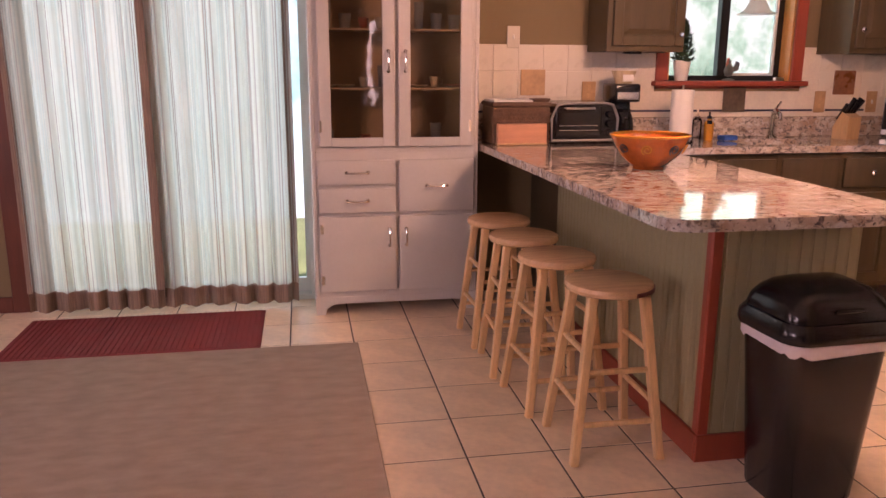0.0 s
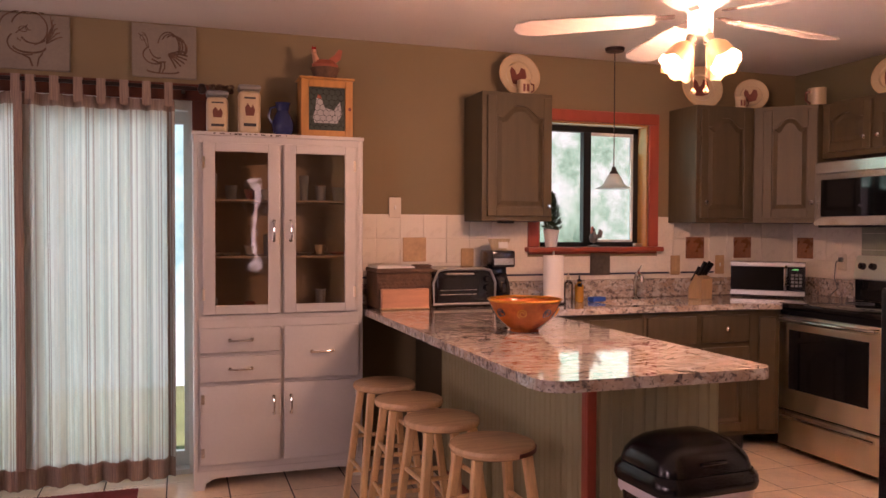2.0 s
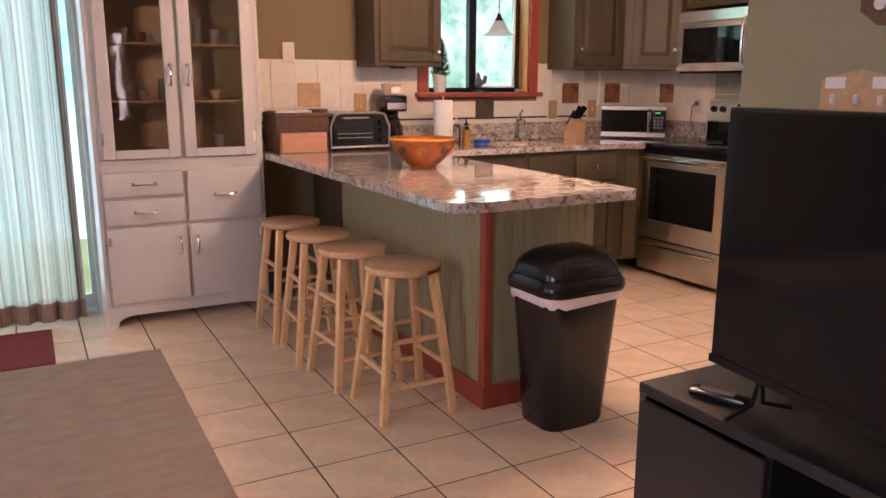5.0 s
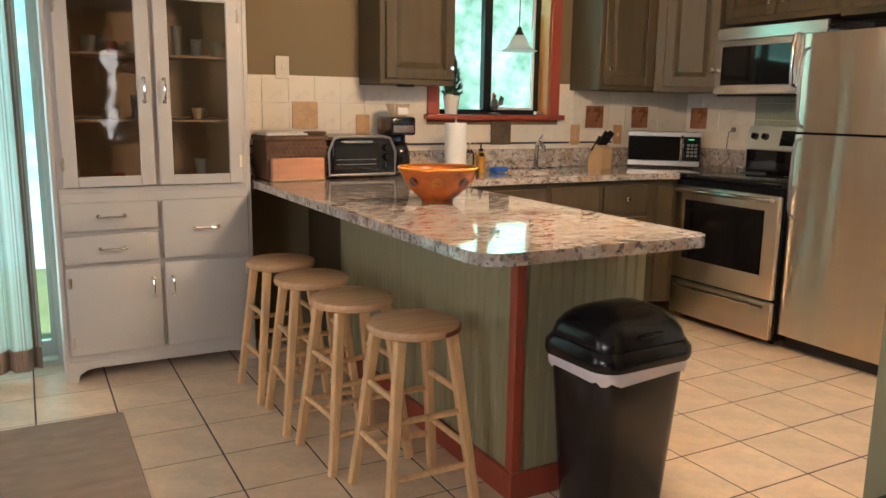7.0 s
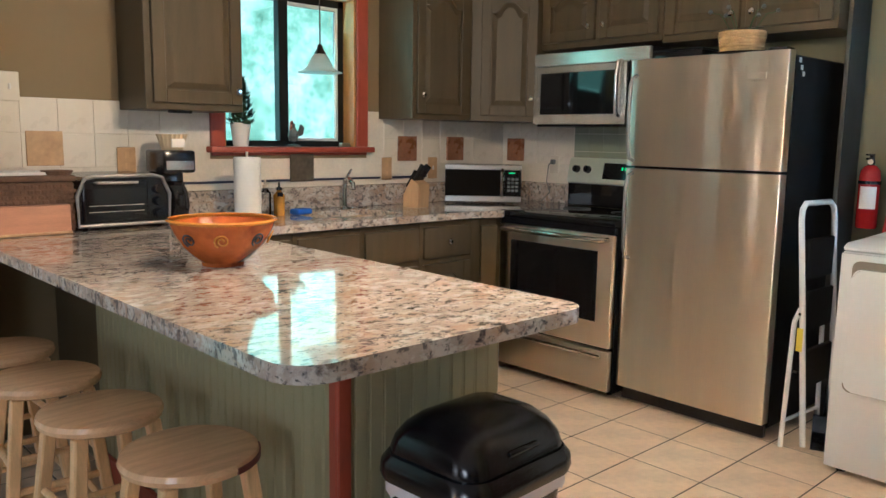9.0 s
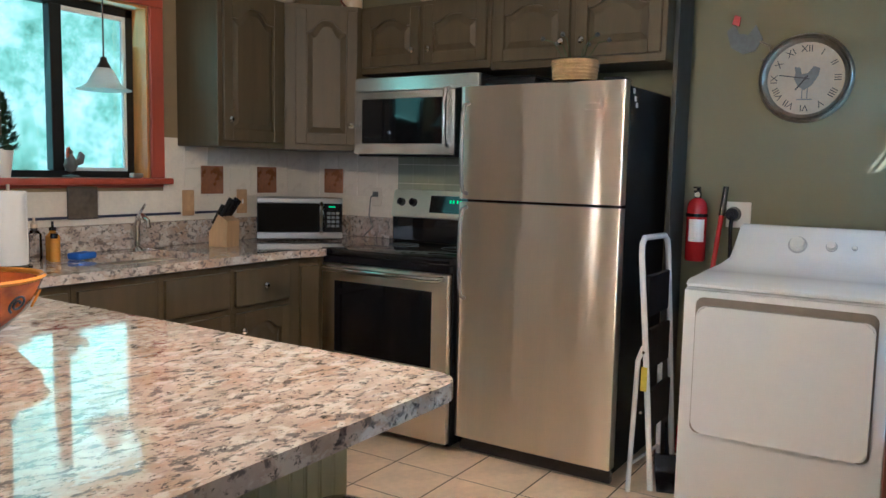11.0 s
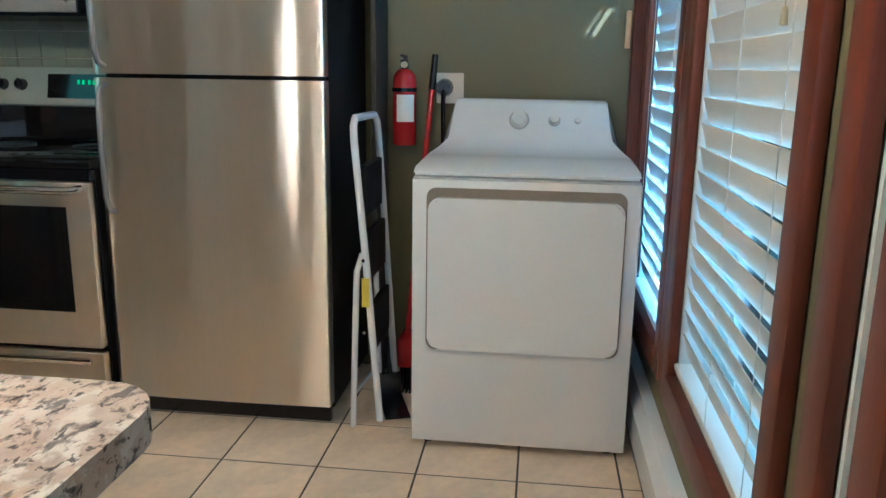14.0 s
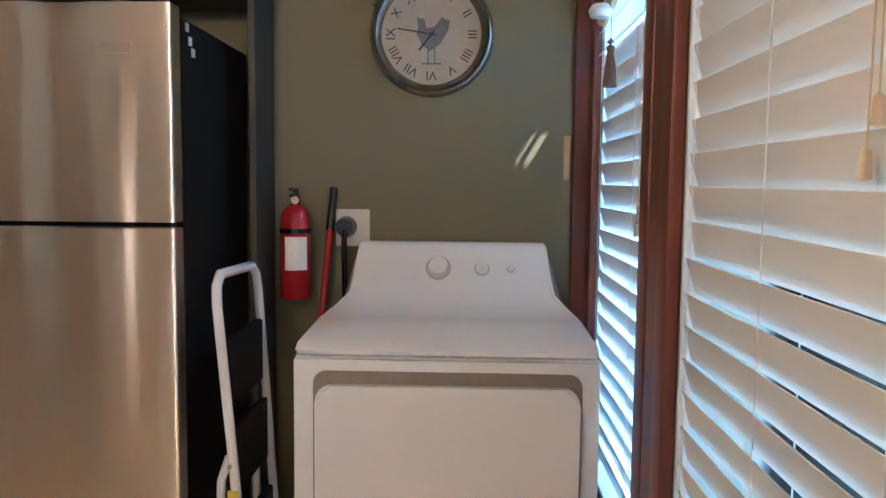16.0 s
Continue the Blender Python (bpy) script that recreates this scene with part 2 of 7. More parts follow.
M = {
    "wall_ochre": material("wall_ochre_paint", (0.225, 0.168, 0.088), 0.75, vary=0.05, scale=1.2, fine=220, bump=0.12),
    "wall_sage": material("wall_sage_paint", (0.30, 0.27, 0.16), 0.6, vary=0.05, scale=1.2, fine=220, bump=0.12),
    "wall_olive": material("wall_olive_paint", (0.158, 0.142, 0.076), 0.6, vary=0.05, scale=1.2, fine=220, bump=0.12),
    "ceiling": material("ceiling_paint", (0.72, 0.68, 0.64), 0.9, vary=0.04, scale=2, fine=120, bump=0.5),
    "tile": material("floor_tile", (0.82, 0.655, 0.485), 0.30, vary=0.16, scale=7, fine=35, bump=0.10, spread=0.05, dirt=((0.58, 0.43, 0.30), 6.0, 0.60)),
    "grout": material("grout", (0.085, 0.07, 0.06), 0.95, vary=0.3, scale=8),
    "white_tile": material("white_wall_tile", (0.74, 0.68, 0.58), 0.28, vary=0.03, bump=0.03, spread=0.02),
    "grout_white": material("pale_grout", (0.76, 0.70, 0.60), 0.9),
    "granite": granite_material(),
    "sage": material("sage_paint", (0.33, 0.305, 0.175), 0.5, vary=0.06, scale=4, fine=80, bump=0.08, stretch=(3, 3, 0.6)),
    "brick_red": material("brick_red_paint", (0.34, 0.065, 0.035), 0.4, vary=0.15, scale=5, fine=60, bump=0.1, stretch=(3, 3, 0.5)),
    "cabinet": material("taupe_cabinet_paint", (0.084, 0.064, 0.035), 0.45, vary=0.14, scale=5, fine=70, bump=0.12, stretch=(5, 5, 0.5), Specular_IOR_Level=0.25),
    "cabinet_dark": material("cabinet_shadow_gap", (0.035, 0.03, 0.025), 0.8),
    "hutch": material("old_white_enamel_paint", (0.60, 0.575, 0.55), 0.42, vary=0.05, scale=4, fine=60, bump=0.08, dirt=((0.30, 0.24, 0.20), 22.0, 0.74)),
    "chipped": material("chipped_paint_edge", (0.10, 0.08, 0.07), 0.8),
    "pine": material("lacquered_pine", (0.80, 0.52, 0.26), 0.32, vary=0.2, scale=7, fine=45, bump=0.06, stretch=(6, 6, 0.7), spread=0.06),
    "pine_seat": material("lacquered_pine_seat", (0.74, 0.47, 0.26), 0.22, vary=0.16, scale=5, fine=60, bump=0.04, stretch=(1, 9, 1), spread=0.08),
    "steel": material("brushed_stainless_steel", (0.93, 0.84, 0.72), 0.34, metal=1.0, vary=0.04, scale=1.5, fine=40, bump=0.0, stretch=(8, 8, 0.5), dent=1.3, Anisotropic=1.0),
    "chrome": material("chrome", (0.75, 0.74, 0.72), 0.12, metal=1.0, vary=0.03, bump=0),
    "black_gloss": material("black_glass", (0.008, 0.008, 0.009), 0.06, vary=0.1, bump=0),
    "black": material("black_plastic", (0.006, 0.006, 0.009), 0.16, vary=0.2, scale=20, fine=300, bump=0.1),
    "black_matt": material("black_textured_steel", (0.007, 0.007, 0.007), 0.6, vary=0.2, fine=400, bump=0.25, Specular_IOR_Level=0.2),
    "black_wood": material("black_laminate", (0.018, 0.018, 0.021), 0.35, vary=0.15, scale=6, bump=0.05, stretch=(1, 8, 1)),
    "white_enamel": material("white_enamel", (0.78, 0.78, 0.78), 0.16, vary=0.02, bump=0),
    "white_plastic": material("white_plastic", (0.74, 0.73, 0.70), 0.35, vary=0.03, bump=0.02),
    "almond": material("almond_plastic", (0.66, 0.60, 0.50), 0.4, vary=0.04, bump=0.02),
    "blind": material("white_faux_wood_slat", (0.74, 0.71, 0.66), 0.4, vary=0.05, scale=3, fine=50, bump=0.04, stretch=(0.4, 5, 5)),
    "red_wood": material("cherry_stained_trim", (0.125, 0.028, 0.013), 0.42, vary=0.22, scale=6, fine=50, bump=0.06, stretch=(5, 5, 0.5)),
    "honey_wood": material("honey_pine", (0.50, 0.23, 0.06), 0.35, vary=0.2, scale=8, stretch=(5, 5, 0.6), bump=0.08),
    "light_wood": material("beech_wood", (0.52, 0.33, 0.17), 0.45, vary=0.15, scale=8, stretch=(5, 5, 0.7), bump=0.06),
    "rug": material("taupe_flatweave_rug", (0.35, 0.275, 0.22), 0.95, vary=0.18, scale=9, fine=260, bump=0.9, stretch=(1, 2.2, 1)),
    "mat": material("red_ribbed_mat", (0.23, 0.030, 0.032), 0.85, vary=0.15, scale=6, fine=200, bump=0.5),
    "dark_frame": material("dark_anodised_aluminium", (0.02, 0.02, 0.02), 0.45, metal=0.6, vary=0.1),
    "white_frame": material("white_vinyl", (0.72, 0.77, 0.76), 0.4, vary=0.03),
    "glass": glass_material("window_glass"),
    "cloth": stripe_cloth("striped_sheer_cloth"),
    "hem": material("brown_cloth_hem", (0.29, 0.21, 0.165), 0.9, vary=0.35, scale=10, fine=150, bump=0.3, stretch=(30, 1, 1)),
    "bowl": material("orange_glazed_pottery", (0.44, 0.115, 0.022), 0.15, vary=0.25, scale=9, bump=0.03, dirt=((0.20, 0.045, 0.015), 7.0, 0.52)),
    "bowl_rim": material("golden_glaze", (0.58, 0.24, 0.03), 0.18, vary=0.2, bump=0),
    "outside_north": backdrop_material("woods_outside", (0.32, 0.62, 0.43), (0.09, 0.23, 0.14), (0.30, 0.42, 0.36), 0.55, 1.6),
    "outside_patio": backdrop_material("hazy_yard_outside", (0.42, 0.80, 0.76), (0.22, 0.55, 0.50), (0.4, 0.62, 0.58), 0.75, 0.9),
    "outside_bright": backdrop_material("bright_yard_outside", (0.55, 0.85, 0.85), (0.35, 0.65, 0.62), (0.5, 0.65, 0.65), 2.6, 0.8),
    "ground": material("grass_ground", (0.11, 0.16, 0.06), 0.95, vary=0.4, scale=2),
    "outer": material("outer_siding", (0.35, 0.30, 0.24), 0.8),
}

M.update({
    "ext_red": material("red_enamel", (0.34, 0.014, 0.016), 0.25, vary=0.08, bump=0),
    "yellow": material("yellow_sticker", (0.75, 0.60, 0.05), 0.5),
    "paper": material("white_paper", (0.78, 0.77, 0.74), 0.85, vary=0.04, bump=0.3),
    "cream": material("cream_ceramic", (0.55, 0.43, 0.27), 0.3, vary=0.08),
    "brown_ink": material("brown_red_print", (0.17, 0.045, 0.03), 0.5, vary=0.2),
    "dark_ink": material("dark_print", (0.03, 0.028, 0.03), 0.5),
    # plaque plaster; its grey also paints the shade round the dryer door
    "stone_board": material("carved_plaster_plaque_recess_shade", (0.24, 0.205, 0.165), 0.85, vary=0.14, bump=0.5),
    "bag": material("white_bin_liner", (0.72, 0.66, 0.70), 0.4, vary=0.06, scale=14, bump=0.3),
    "wicker": material("dark_wicker", (0.13, 0.07, 0.04), 0.7, vary=0.4, scale=20, fine=140, bump=0.9),
    "pale_wicker": material("pale_wicker", (0.50, 0.33, 0.15), 0.7, vary=0.3, scale=20, fine=140, bump=0.9),
    "copper_tile": material("copper_glazed_tile", (0.26, 0.105, 0.045), 0.28, vary=0.35, scale=14, bump=0.1, spread=0.25),
    "tan_tile": material("tan_glazed_tile", (0.52, 0.33, 0.17), 0.35, vary=0.2, scale=16, bump=0.1, spread=0.08),
    "knob_ring": material("pale_grey_print", (0.42, 0.43, 0.44), 0.5),
    "satin_trim": material("satin_silver_trim", (0.36, 0.35, 0.33), 0.3, metal=0.75, vary=0.05, bump=0),
    # slight green in this steel paints the kitchen window's reflection
    "control_steel": material("satin_control_steel_window_tint", (0.74, 0.80, 0.70), 0.4, metal=0.5, vary=0.05, scale=3, bump=0),
    "panel_steel": material("polished_steel_panel", (0.80, 0.80, 0.76), 0.24, metal=0.8, vary=0.05, scale=3, bump=0),
    "oven_glass": material("smoked_glass", (0.010, 0.009, 0.008), 0.12, vary=0.1, bump=0, Specular_IOR_Level=0.1),
    "dull_steel": material("dull_grey_steel", (0.30, 0.29, 0.28), 0.4, metal=0.6, vary=0.1, bump=0),
    "panel_dark": material("dark_brown_panel", (0.032, 0.030, 0.021), 0.6, vary=0.15, stretch=(4, 4, 0.5)),
    "dark_green": material("dark_green_painted_panel", (0.03, 0.05, 0.04), 0.5, vary=0.4),
    "dark_tile": material("dark_slate_tile", (0.085, 0.065, 0.04), 0.35, vary=0.5, scale=14, bump=0.2),
    "green_tile": material("sage_wall_tile", (0.30, 0.33, 0.25), 0.3, vary=0.05, spread=0.05),
    "liner_blue": material("dark_blue_tile_liner", (0.03, 0.035, 0.07), 0.3),
    "leaf": material("dark_green_leaves", (0.035, 0.075, 0.02), 0.6, vary=0.4, spread=0.2),
    "blue_glaze": material("cobalt_glaze", (0.015, 0.025, 0.10), 0.12, vary=0.3),
    "blue": material("blue_sponge", (0.02, 0.12, 0.55), 0.8),
    "amber": material("amber_soap", (0.55, 0.25, 0.03), 0.12, vary=0.05, bump=0),
    "fan_wood": material("whitewashed_fan_blade", (0.52, 0.45, 0.39), 0.5, vary=0.1, stretch=(1, 8, 1)),
    "bronze": material("dark_bronze", (0.05, 0.035, 0.03), 0.35, metal=0.8, vary=0.1),
    "pewter": material("antique_pewter_frame", (0.27, 0.24, 0.19), 0.32, metal=0.85, vary=0.25, scale=14),
    "clock_face": material("aged_clock_face", (0.38, 0.33, 0.25), 0.6, vary=0.12, scale=6),
    "screen": material("television_screen", (0.006, 0.006, 0.008), 0.10, vary=0.05, bump=0),
    "frost": glow_material("lit_frosted_glass", (0.62, 0.36, 0.15), 0.32),
    "pendant_glass": frosted_material("frosted_pendant_glass", (0.80, 0.84, 0.84)),
    "glassware": frosted_material("pale_drinking_glass", (0.42, 0.42, 0.40)),
    "hutch_inner": material("hutch_inner_board", (0.30, 0.20, 0.115), 0.6, vary=0.2, scale=5),
    "clear": glass_material("thin_glass"),
    "old_glass": glass_material("old_wavy_glass", (0.97, 0.93, 0.88), 0.03, wavy=True),
    "green_led": glow_material("green_led", (0.1, 1.0, 0.3), 0.15),
    "terracotta": material("terracotta_figure", (0.40, 0.10, 0.05), 0.5, vary=0.3),
    "salmon": material("salmon_cutting_board", (0.55, 0.27, 0.16), 0.5, vary=0.15, stretch=(1, 6, 6)),
    "grey_blue": material("painted_feathers", (0.12, 0.13, 0.13), 0.5, vary=0.4),
})

# ---- mesh helpers ----
PLACE = {}


def thing(name, label, category, at=(0, 0, 0), turn=0, group=""):
    ob = new(name)
    ob.empty_display_size = 0.1
    PLACE[ob] = pose(*at, 0, 0, turn)
    ob.matrix_basis = PLACE[ob]
    return tagged(ob, label, category, group)


def mesh_of(name, bm, mats, smooth=False):
    me = bpy.data.meshes.new(name)
    bmesh.ops.recalc_face_normals(bm, faces=bm.faces)
    if smooth:
        for f in bm.faces:
            f.smooth = True
        for e in bm.edges:
            if len(e.link_faces) == 2 and e.calc_face_angle(0) > 0.6:
                e.smooth = False
    bm.to_mesh(me)
    bm.free()
    for m in mats if isinstance(mats, (list, tuple)) else [mats]:
        me.materials.append(M[m] if isinstance(m, str) else m)
    return me


def part(name, bm, mats, parent, label="", smooth=True, kind=""):
    """One mesh under a thing or part, given in the thing's own coordinates."""
    ob = new(name, mesh_of(name, bm, mats, smooth))
    ob.parent = parent
    PLACE[ob] = PLACE.get(parent, Matrix.Identity(4))
    return tagged(ob, label, kind=kind)


def solid(name, bm, mats, label, category="", kind="", group="", smooth=True, at=None, turn=0):
    """A thing of one mesh, or a piece of the setting."""
    ob = new(name, mesh_of(name, bm, mats, smooth))
    if at:
        ob.matrix_basis = pose(*at, 0, 0, turn)
    PLACE[ob] = Matrix.Identity(4)
    return tagged(ob, label, category, group, kind)


def box(x0, y0, z0, x1, y1, z1, r=0.0, seg=1, bm=None):
    """A box, with its edges rounded by r; added to bm if given."""
    b = bmesh.new()
    bmesh.ops.create_cube(b, size=1, matrix=Matrix.Translation(((x0 + x1) / 2, (y0 + y1) / 2, (z0 + z1) / 2)) @ Matrix.Diagonal((abs(x1 - x0), abs(y1 - y0), abs(z1 - z0), 1)))
    if r:
        bmesh.ops.bevel(b, geom=b.edges[:], offset=r, segments=seg, profile=0.5, affect="EDGES", clamp_overlap=True)
    return join(bm, b)


def join(bm, b, m=None):
    if m is not None:
        b.transform(m)
    if bm is None:
        return b
    me = bpy.data.meshes.new("tmp")
    b.to_mesh(me)
    b.free()
    bm.from_mesh(me)
    bpy.data.meshes.remove(me)
    return bm


def rod(p0, p1, r0, r1=None, seg=12, bm=None):
    """A round bar from one point to another."""
    p0, p1 = Vector(p0), Vector(p1)
    r1 = r0 if r1 is None else r1
    b = bmesh.new()
    d = p1 - p0
    m = Matrix.Translation((p0 + p1) / 2) @ d.to_track_quat("Z", "Y").to_matrix().to_4x4()
    bmesh.ops.create_cone(b, cap_ends=True, segments=seg, radius1=r0, radius2=r1, depth=d.length, matrix=m)
    return join(bm, b)


def lathe(profile, seg=24, at=(0, 0, 0), bm=None):
    """Turned shape from rows of radius, height."""
    b = bmesh.new()
    rings = []
    for r, z in profile:
        if r < 1e-5:
            rings.append([b.verts.new((0, 0, z))])
        else:
            rings.append([b.verts.new((r * math.cos(2 * math.pi * i / seg), r * math.sin(2 * math.pi * i / seg), z)) for i in range(seg)])
    for a, c in zip(rings, rings[1:]):
        for i in range(seg):
            j = (i + 1) % seg
            vs = [a[i % len(a)], a[j % len(a)], c[j % len(c)], c[i % len(c)]]
            vs = list(dict.fromkeys(vs))
            if len(vs) > 2:
                b.faces.new(vs)
    return join(bm, b, Matrix.Translation(at))


def tube(points, r, seg=8, bm=None, closed=False):
    """A bent round bar through the points."""
    pts = [Vector(p) for p in points]
    b = bmesh.new()
    rings, up = [], None
    for i, p in enumerate(pts):
        a, c = pts[i - 1] if i or closed else p, pts[(i + 1) % len(pts)] if i < len(pts) - 1 or closed else p
        d = (c - a).normalized()
        up = up or (Vector((0, 0, 1)) if abs(d.z) < 0.9 else Vector((1, 0, 0)))
        s = d.cross(up).normalized()
        up = s.cross(d).normalized()
        rings.append([b.verts.new(p + r * (math.cos(2 * math.pi * k / seg) * s + math.sin(2 * math.pi * k / seg) * up)) for k in range(seg)])
    pairs = list(zip(rings, rings[1:])) + ([(rings[-1], rings[0])] if closed else [])
    for a, c in pairs:
        for k in range(seg):
            b.faces.new((a[k], a[(k + 1) % seg], c[(k + 1) % seg], c[k]))
    if not closed:
        b.faces.new(rings[0][::-1])
        b.faces.new(rings[-1])
    return join(bm, b)


def prism(pts, a, b_, plane="xz", bm=None):
    """A flat outline pulled from a to b_ along the third axis."""
    b = bmesh.new()
    put = {"xz": lambda p, d: (p[0], d, p[1]), "xy": lambda p, d: (p[0], p[1], d), "yz": lambda p, d: (d, p[0], p[1])}[plane]
    v0 = [b.verts.new(put(p, a)) for p in pts]
    v1 = [b.verts.new(put(p, b_)) for p in pts]
    b.faces.new(v0[::-1])
    b.faces.new(v1)
    for i in range(len(pts)):
        j = (i + 1) % len(pts)
        b.faces.new((v0[i], v0[j], v1[j], v1[i]))
    return join(bm, b)


def outline(x0, y0, x1, y1, r=(0, 0, 0, 0), seg=6):
    """A rectangle with its four corners rounded: near left, near right, far right, far left."""
    pts = []
    for (cx, cy, a0), q in zip(((x0, y0, 180), (x1, y0, 270), (x1, y1, 0), (x0, y1, 90)), r):
        sx, sy = (1 if cx == x0 else -1), (1 if cy == y0 else -1)
        if q == 0:
            pts.append((cx, cy))
        else:
            pts += [(cx + sx * q + q * math.cos(radians(a0 + 90 * k / seg)), cy + sy * q + q * math.sin(radians(a0 + 90 * k / seg))) for k in range(seg + 1)]
    return pts


def wall_with_holes(name, label, axis, face, back, u0, u1, z0, z1, holes, mats):
    """A wall along x (axis 'x') or y, from face to back, with openings (u0, z0, u1, z1)."""
    bm = bmesh.new()
    us = sorted({u0, u1, *[h[0] for h in holes], *[h[2] for h in holes]})
    for a, c in zip(us, us[1:]):
        cuts = sorted((h[1], h[3]) for h in holes if h[0] <= a and h[2] >= c)
        z = z0
        for lo, hi in cuts + [(z1, z1)]:
            if lo > z:
                p = (a, face, z, c, back, lo) if axis == "x" else (face, a, z, back, c, lo)
                box(*p, bm=bm)
            z = hi
    bmesh.ops.remove_doubles(bm, verts=bm.verts, dist=1e-5)
    return solid(name, bm, mats, label, kind="structure", smooth=False)

# ---- the large structure ----
CEIL = 2.47
NORTH, EAST, SOUTH, STUB = 4.60, 4.60, 1.375, 1.75
DOOR = (-1.06, 0.0, 0.475, 2.06)
WIN = (2.575, 1.25, 3.38, 2.06)
BLINDS = ((3.845, 0.42, 4.50, 2.08), (2.78, 0.42, 3.61, 2.08), (2.44, 0.42, 2.53, 2.08))
wall_north = wall_with_holes("wall_north", "ochre painted wall with a sliding door and a kitchen window", "x", NORTH, NORTH + 0.16, -3.0, 4.76, 0, CEIL, [DOOR, WIN], "wall_ochre")
wall_east = wall_with_holes("wall_east", "olive painted wall behind the clock and the appliances", "y", EAST, EAST + 0.16, SOUTH - 0.16, NORTH, 0, CEIL, [], "wall_olive")
wall_south = wall_with_holes("wall_south", "olive painted outer wall with three tall windows with blinds", "x", SOUTH, SOUTH - 0.16, 2.384, EAST, 0, CEIL, list(BLINDS), "wall_olive")
wall_stub = wall_with_holes("wall_living_east", "olive painted wall behind the television", "y", STUB, STUB + 0.2, -3.2, 1.255, 0, CEIL, [], "wall_sage")
wall_with_holes("wall_return", "short olive painted return wall behind the television wall", "x", 1.255, 1.095, STUB + 0.2, 2.384, 0, CEIL, [], "wall_olive")
# both west openings are made up to hold the fill lamps
wall_with_holes("wall_west", "plain ochre wall of the living room", "y", -3.0, -3.16, -3.2, NORTH + 0.16, 0, CEIL, [(-1.3, 0.9, 0.1, 2.1), (2.45, 0.3, 3.05, 2.1)], "wall_ochre")
# added sheets, never in view, that keep the sun out of the openings
solid("drape", box(-3.165, 2.4, 0.25, -3.161, 3.1, 2.15), "paper", "unseen white sheet added to close a living room wall opening", kind="structure", smooth=False)
solid("drape", box(-3.165, -1.4, 0.05, -3.161, 1.0, 2.15), "paper", "unseen white sheet added to close a living room wall opening", kind="structure", smooth=False)
wall_with_holes("wall_back", "plain ochre wall of the living room", "x", -3.2, -3.36, -3.16, STUB + 0.2, 0, CEIL, [(1.32, 0.75, 1.54, 2.05)], "wall_ochre")
solid("drape", box(1.25, -3.369, 0.7, 1.6, -3.365, 2.10), "paper", "unseen white sheet added to close a living room wall opening", kind="structure", smooth=False)
solid("ceiling", box(STUB + 0.2, 1.215, CEIL, 4.76, 4.76, CEIL + 0.15, bm=box(-3.16, -3.36, CEIL, STUB + 0.2, 4.76, CEIL + 0.15)), "ceiling", "off-white textured ceiling", kind="structure", smooth=False)
floor = solid("floor", box(-3.16, -3.36, -0.12, 4.76, 4.76, 0.0), "grout", "floor of beige square ceramic tiles with dark grout", kind="structure", smooth=False)
# added out of view: stops the sun except for one patch through its gap
sun_mask = box(1.96, 0.10, 2.50, 3.380, 1.21, 2.53)
box(3.508, 0.10, 2.50, 4.90, 1.21, 2.53, bm=sun_mask)
box(3.380, 0.10, 2.50, 3.508, 0.849, 2.53, bm=sun_mask)
box(3.380, 0.935, 2.50, 3.508, 1.21, 2.53, bm=sun_mask)
solid("roof_overhang", sun_mask, "outer", "unseen board added outside the south windows, its gap shapes the sun", kind="structure", smooth=False)
ground = solid("ground", box(-60, -60, -0.5, 60, 60, -0.35), "ground", "grass around the house", kind="structure", smooth=False)
solid("backdrop", prism([(-14, -1), (1.6, -1), (1.6, 9), (-14, 9)], 9.0, 9.05), "outside_patio", "bright hazy yard seen through the sliding door", kind="structure", smooth=False)
solid("backdrop", prism([(1.6, -1), (14, -1), (14, 9), (1.6, 9)], 9.0, 9.05), "outside_north", "bright green woods seen through the windows", kind="structure", smooth=False)
solid("backdrop", prism([(-8, -1), (14, -1), (14, 9), (-8, 9)], -7.0, -7.05), "outside_bright", "bright garden beyond the blinds", kind="structure", smooth=False)


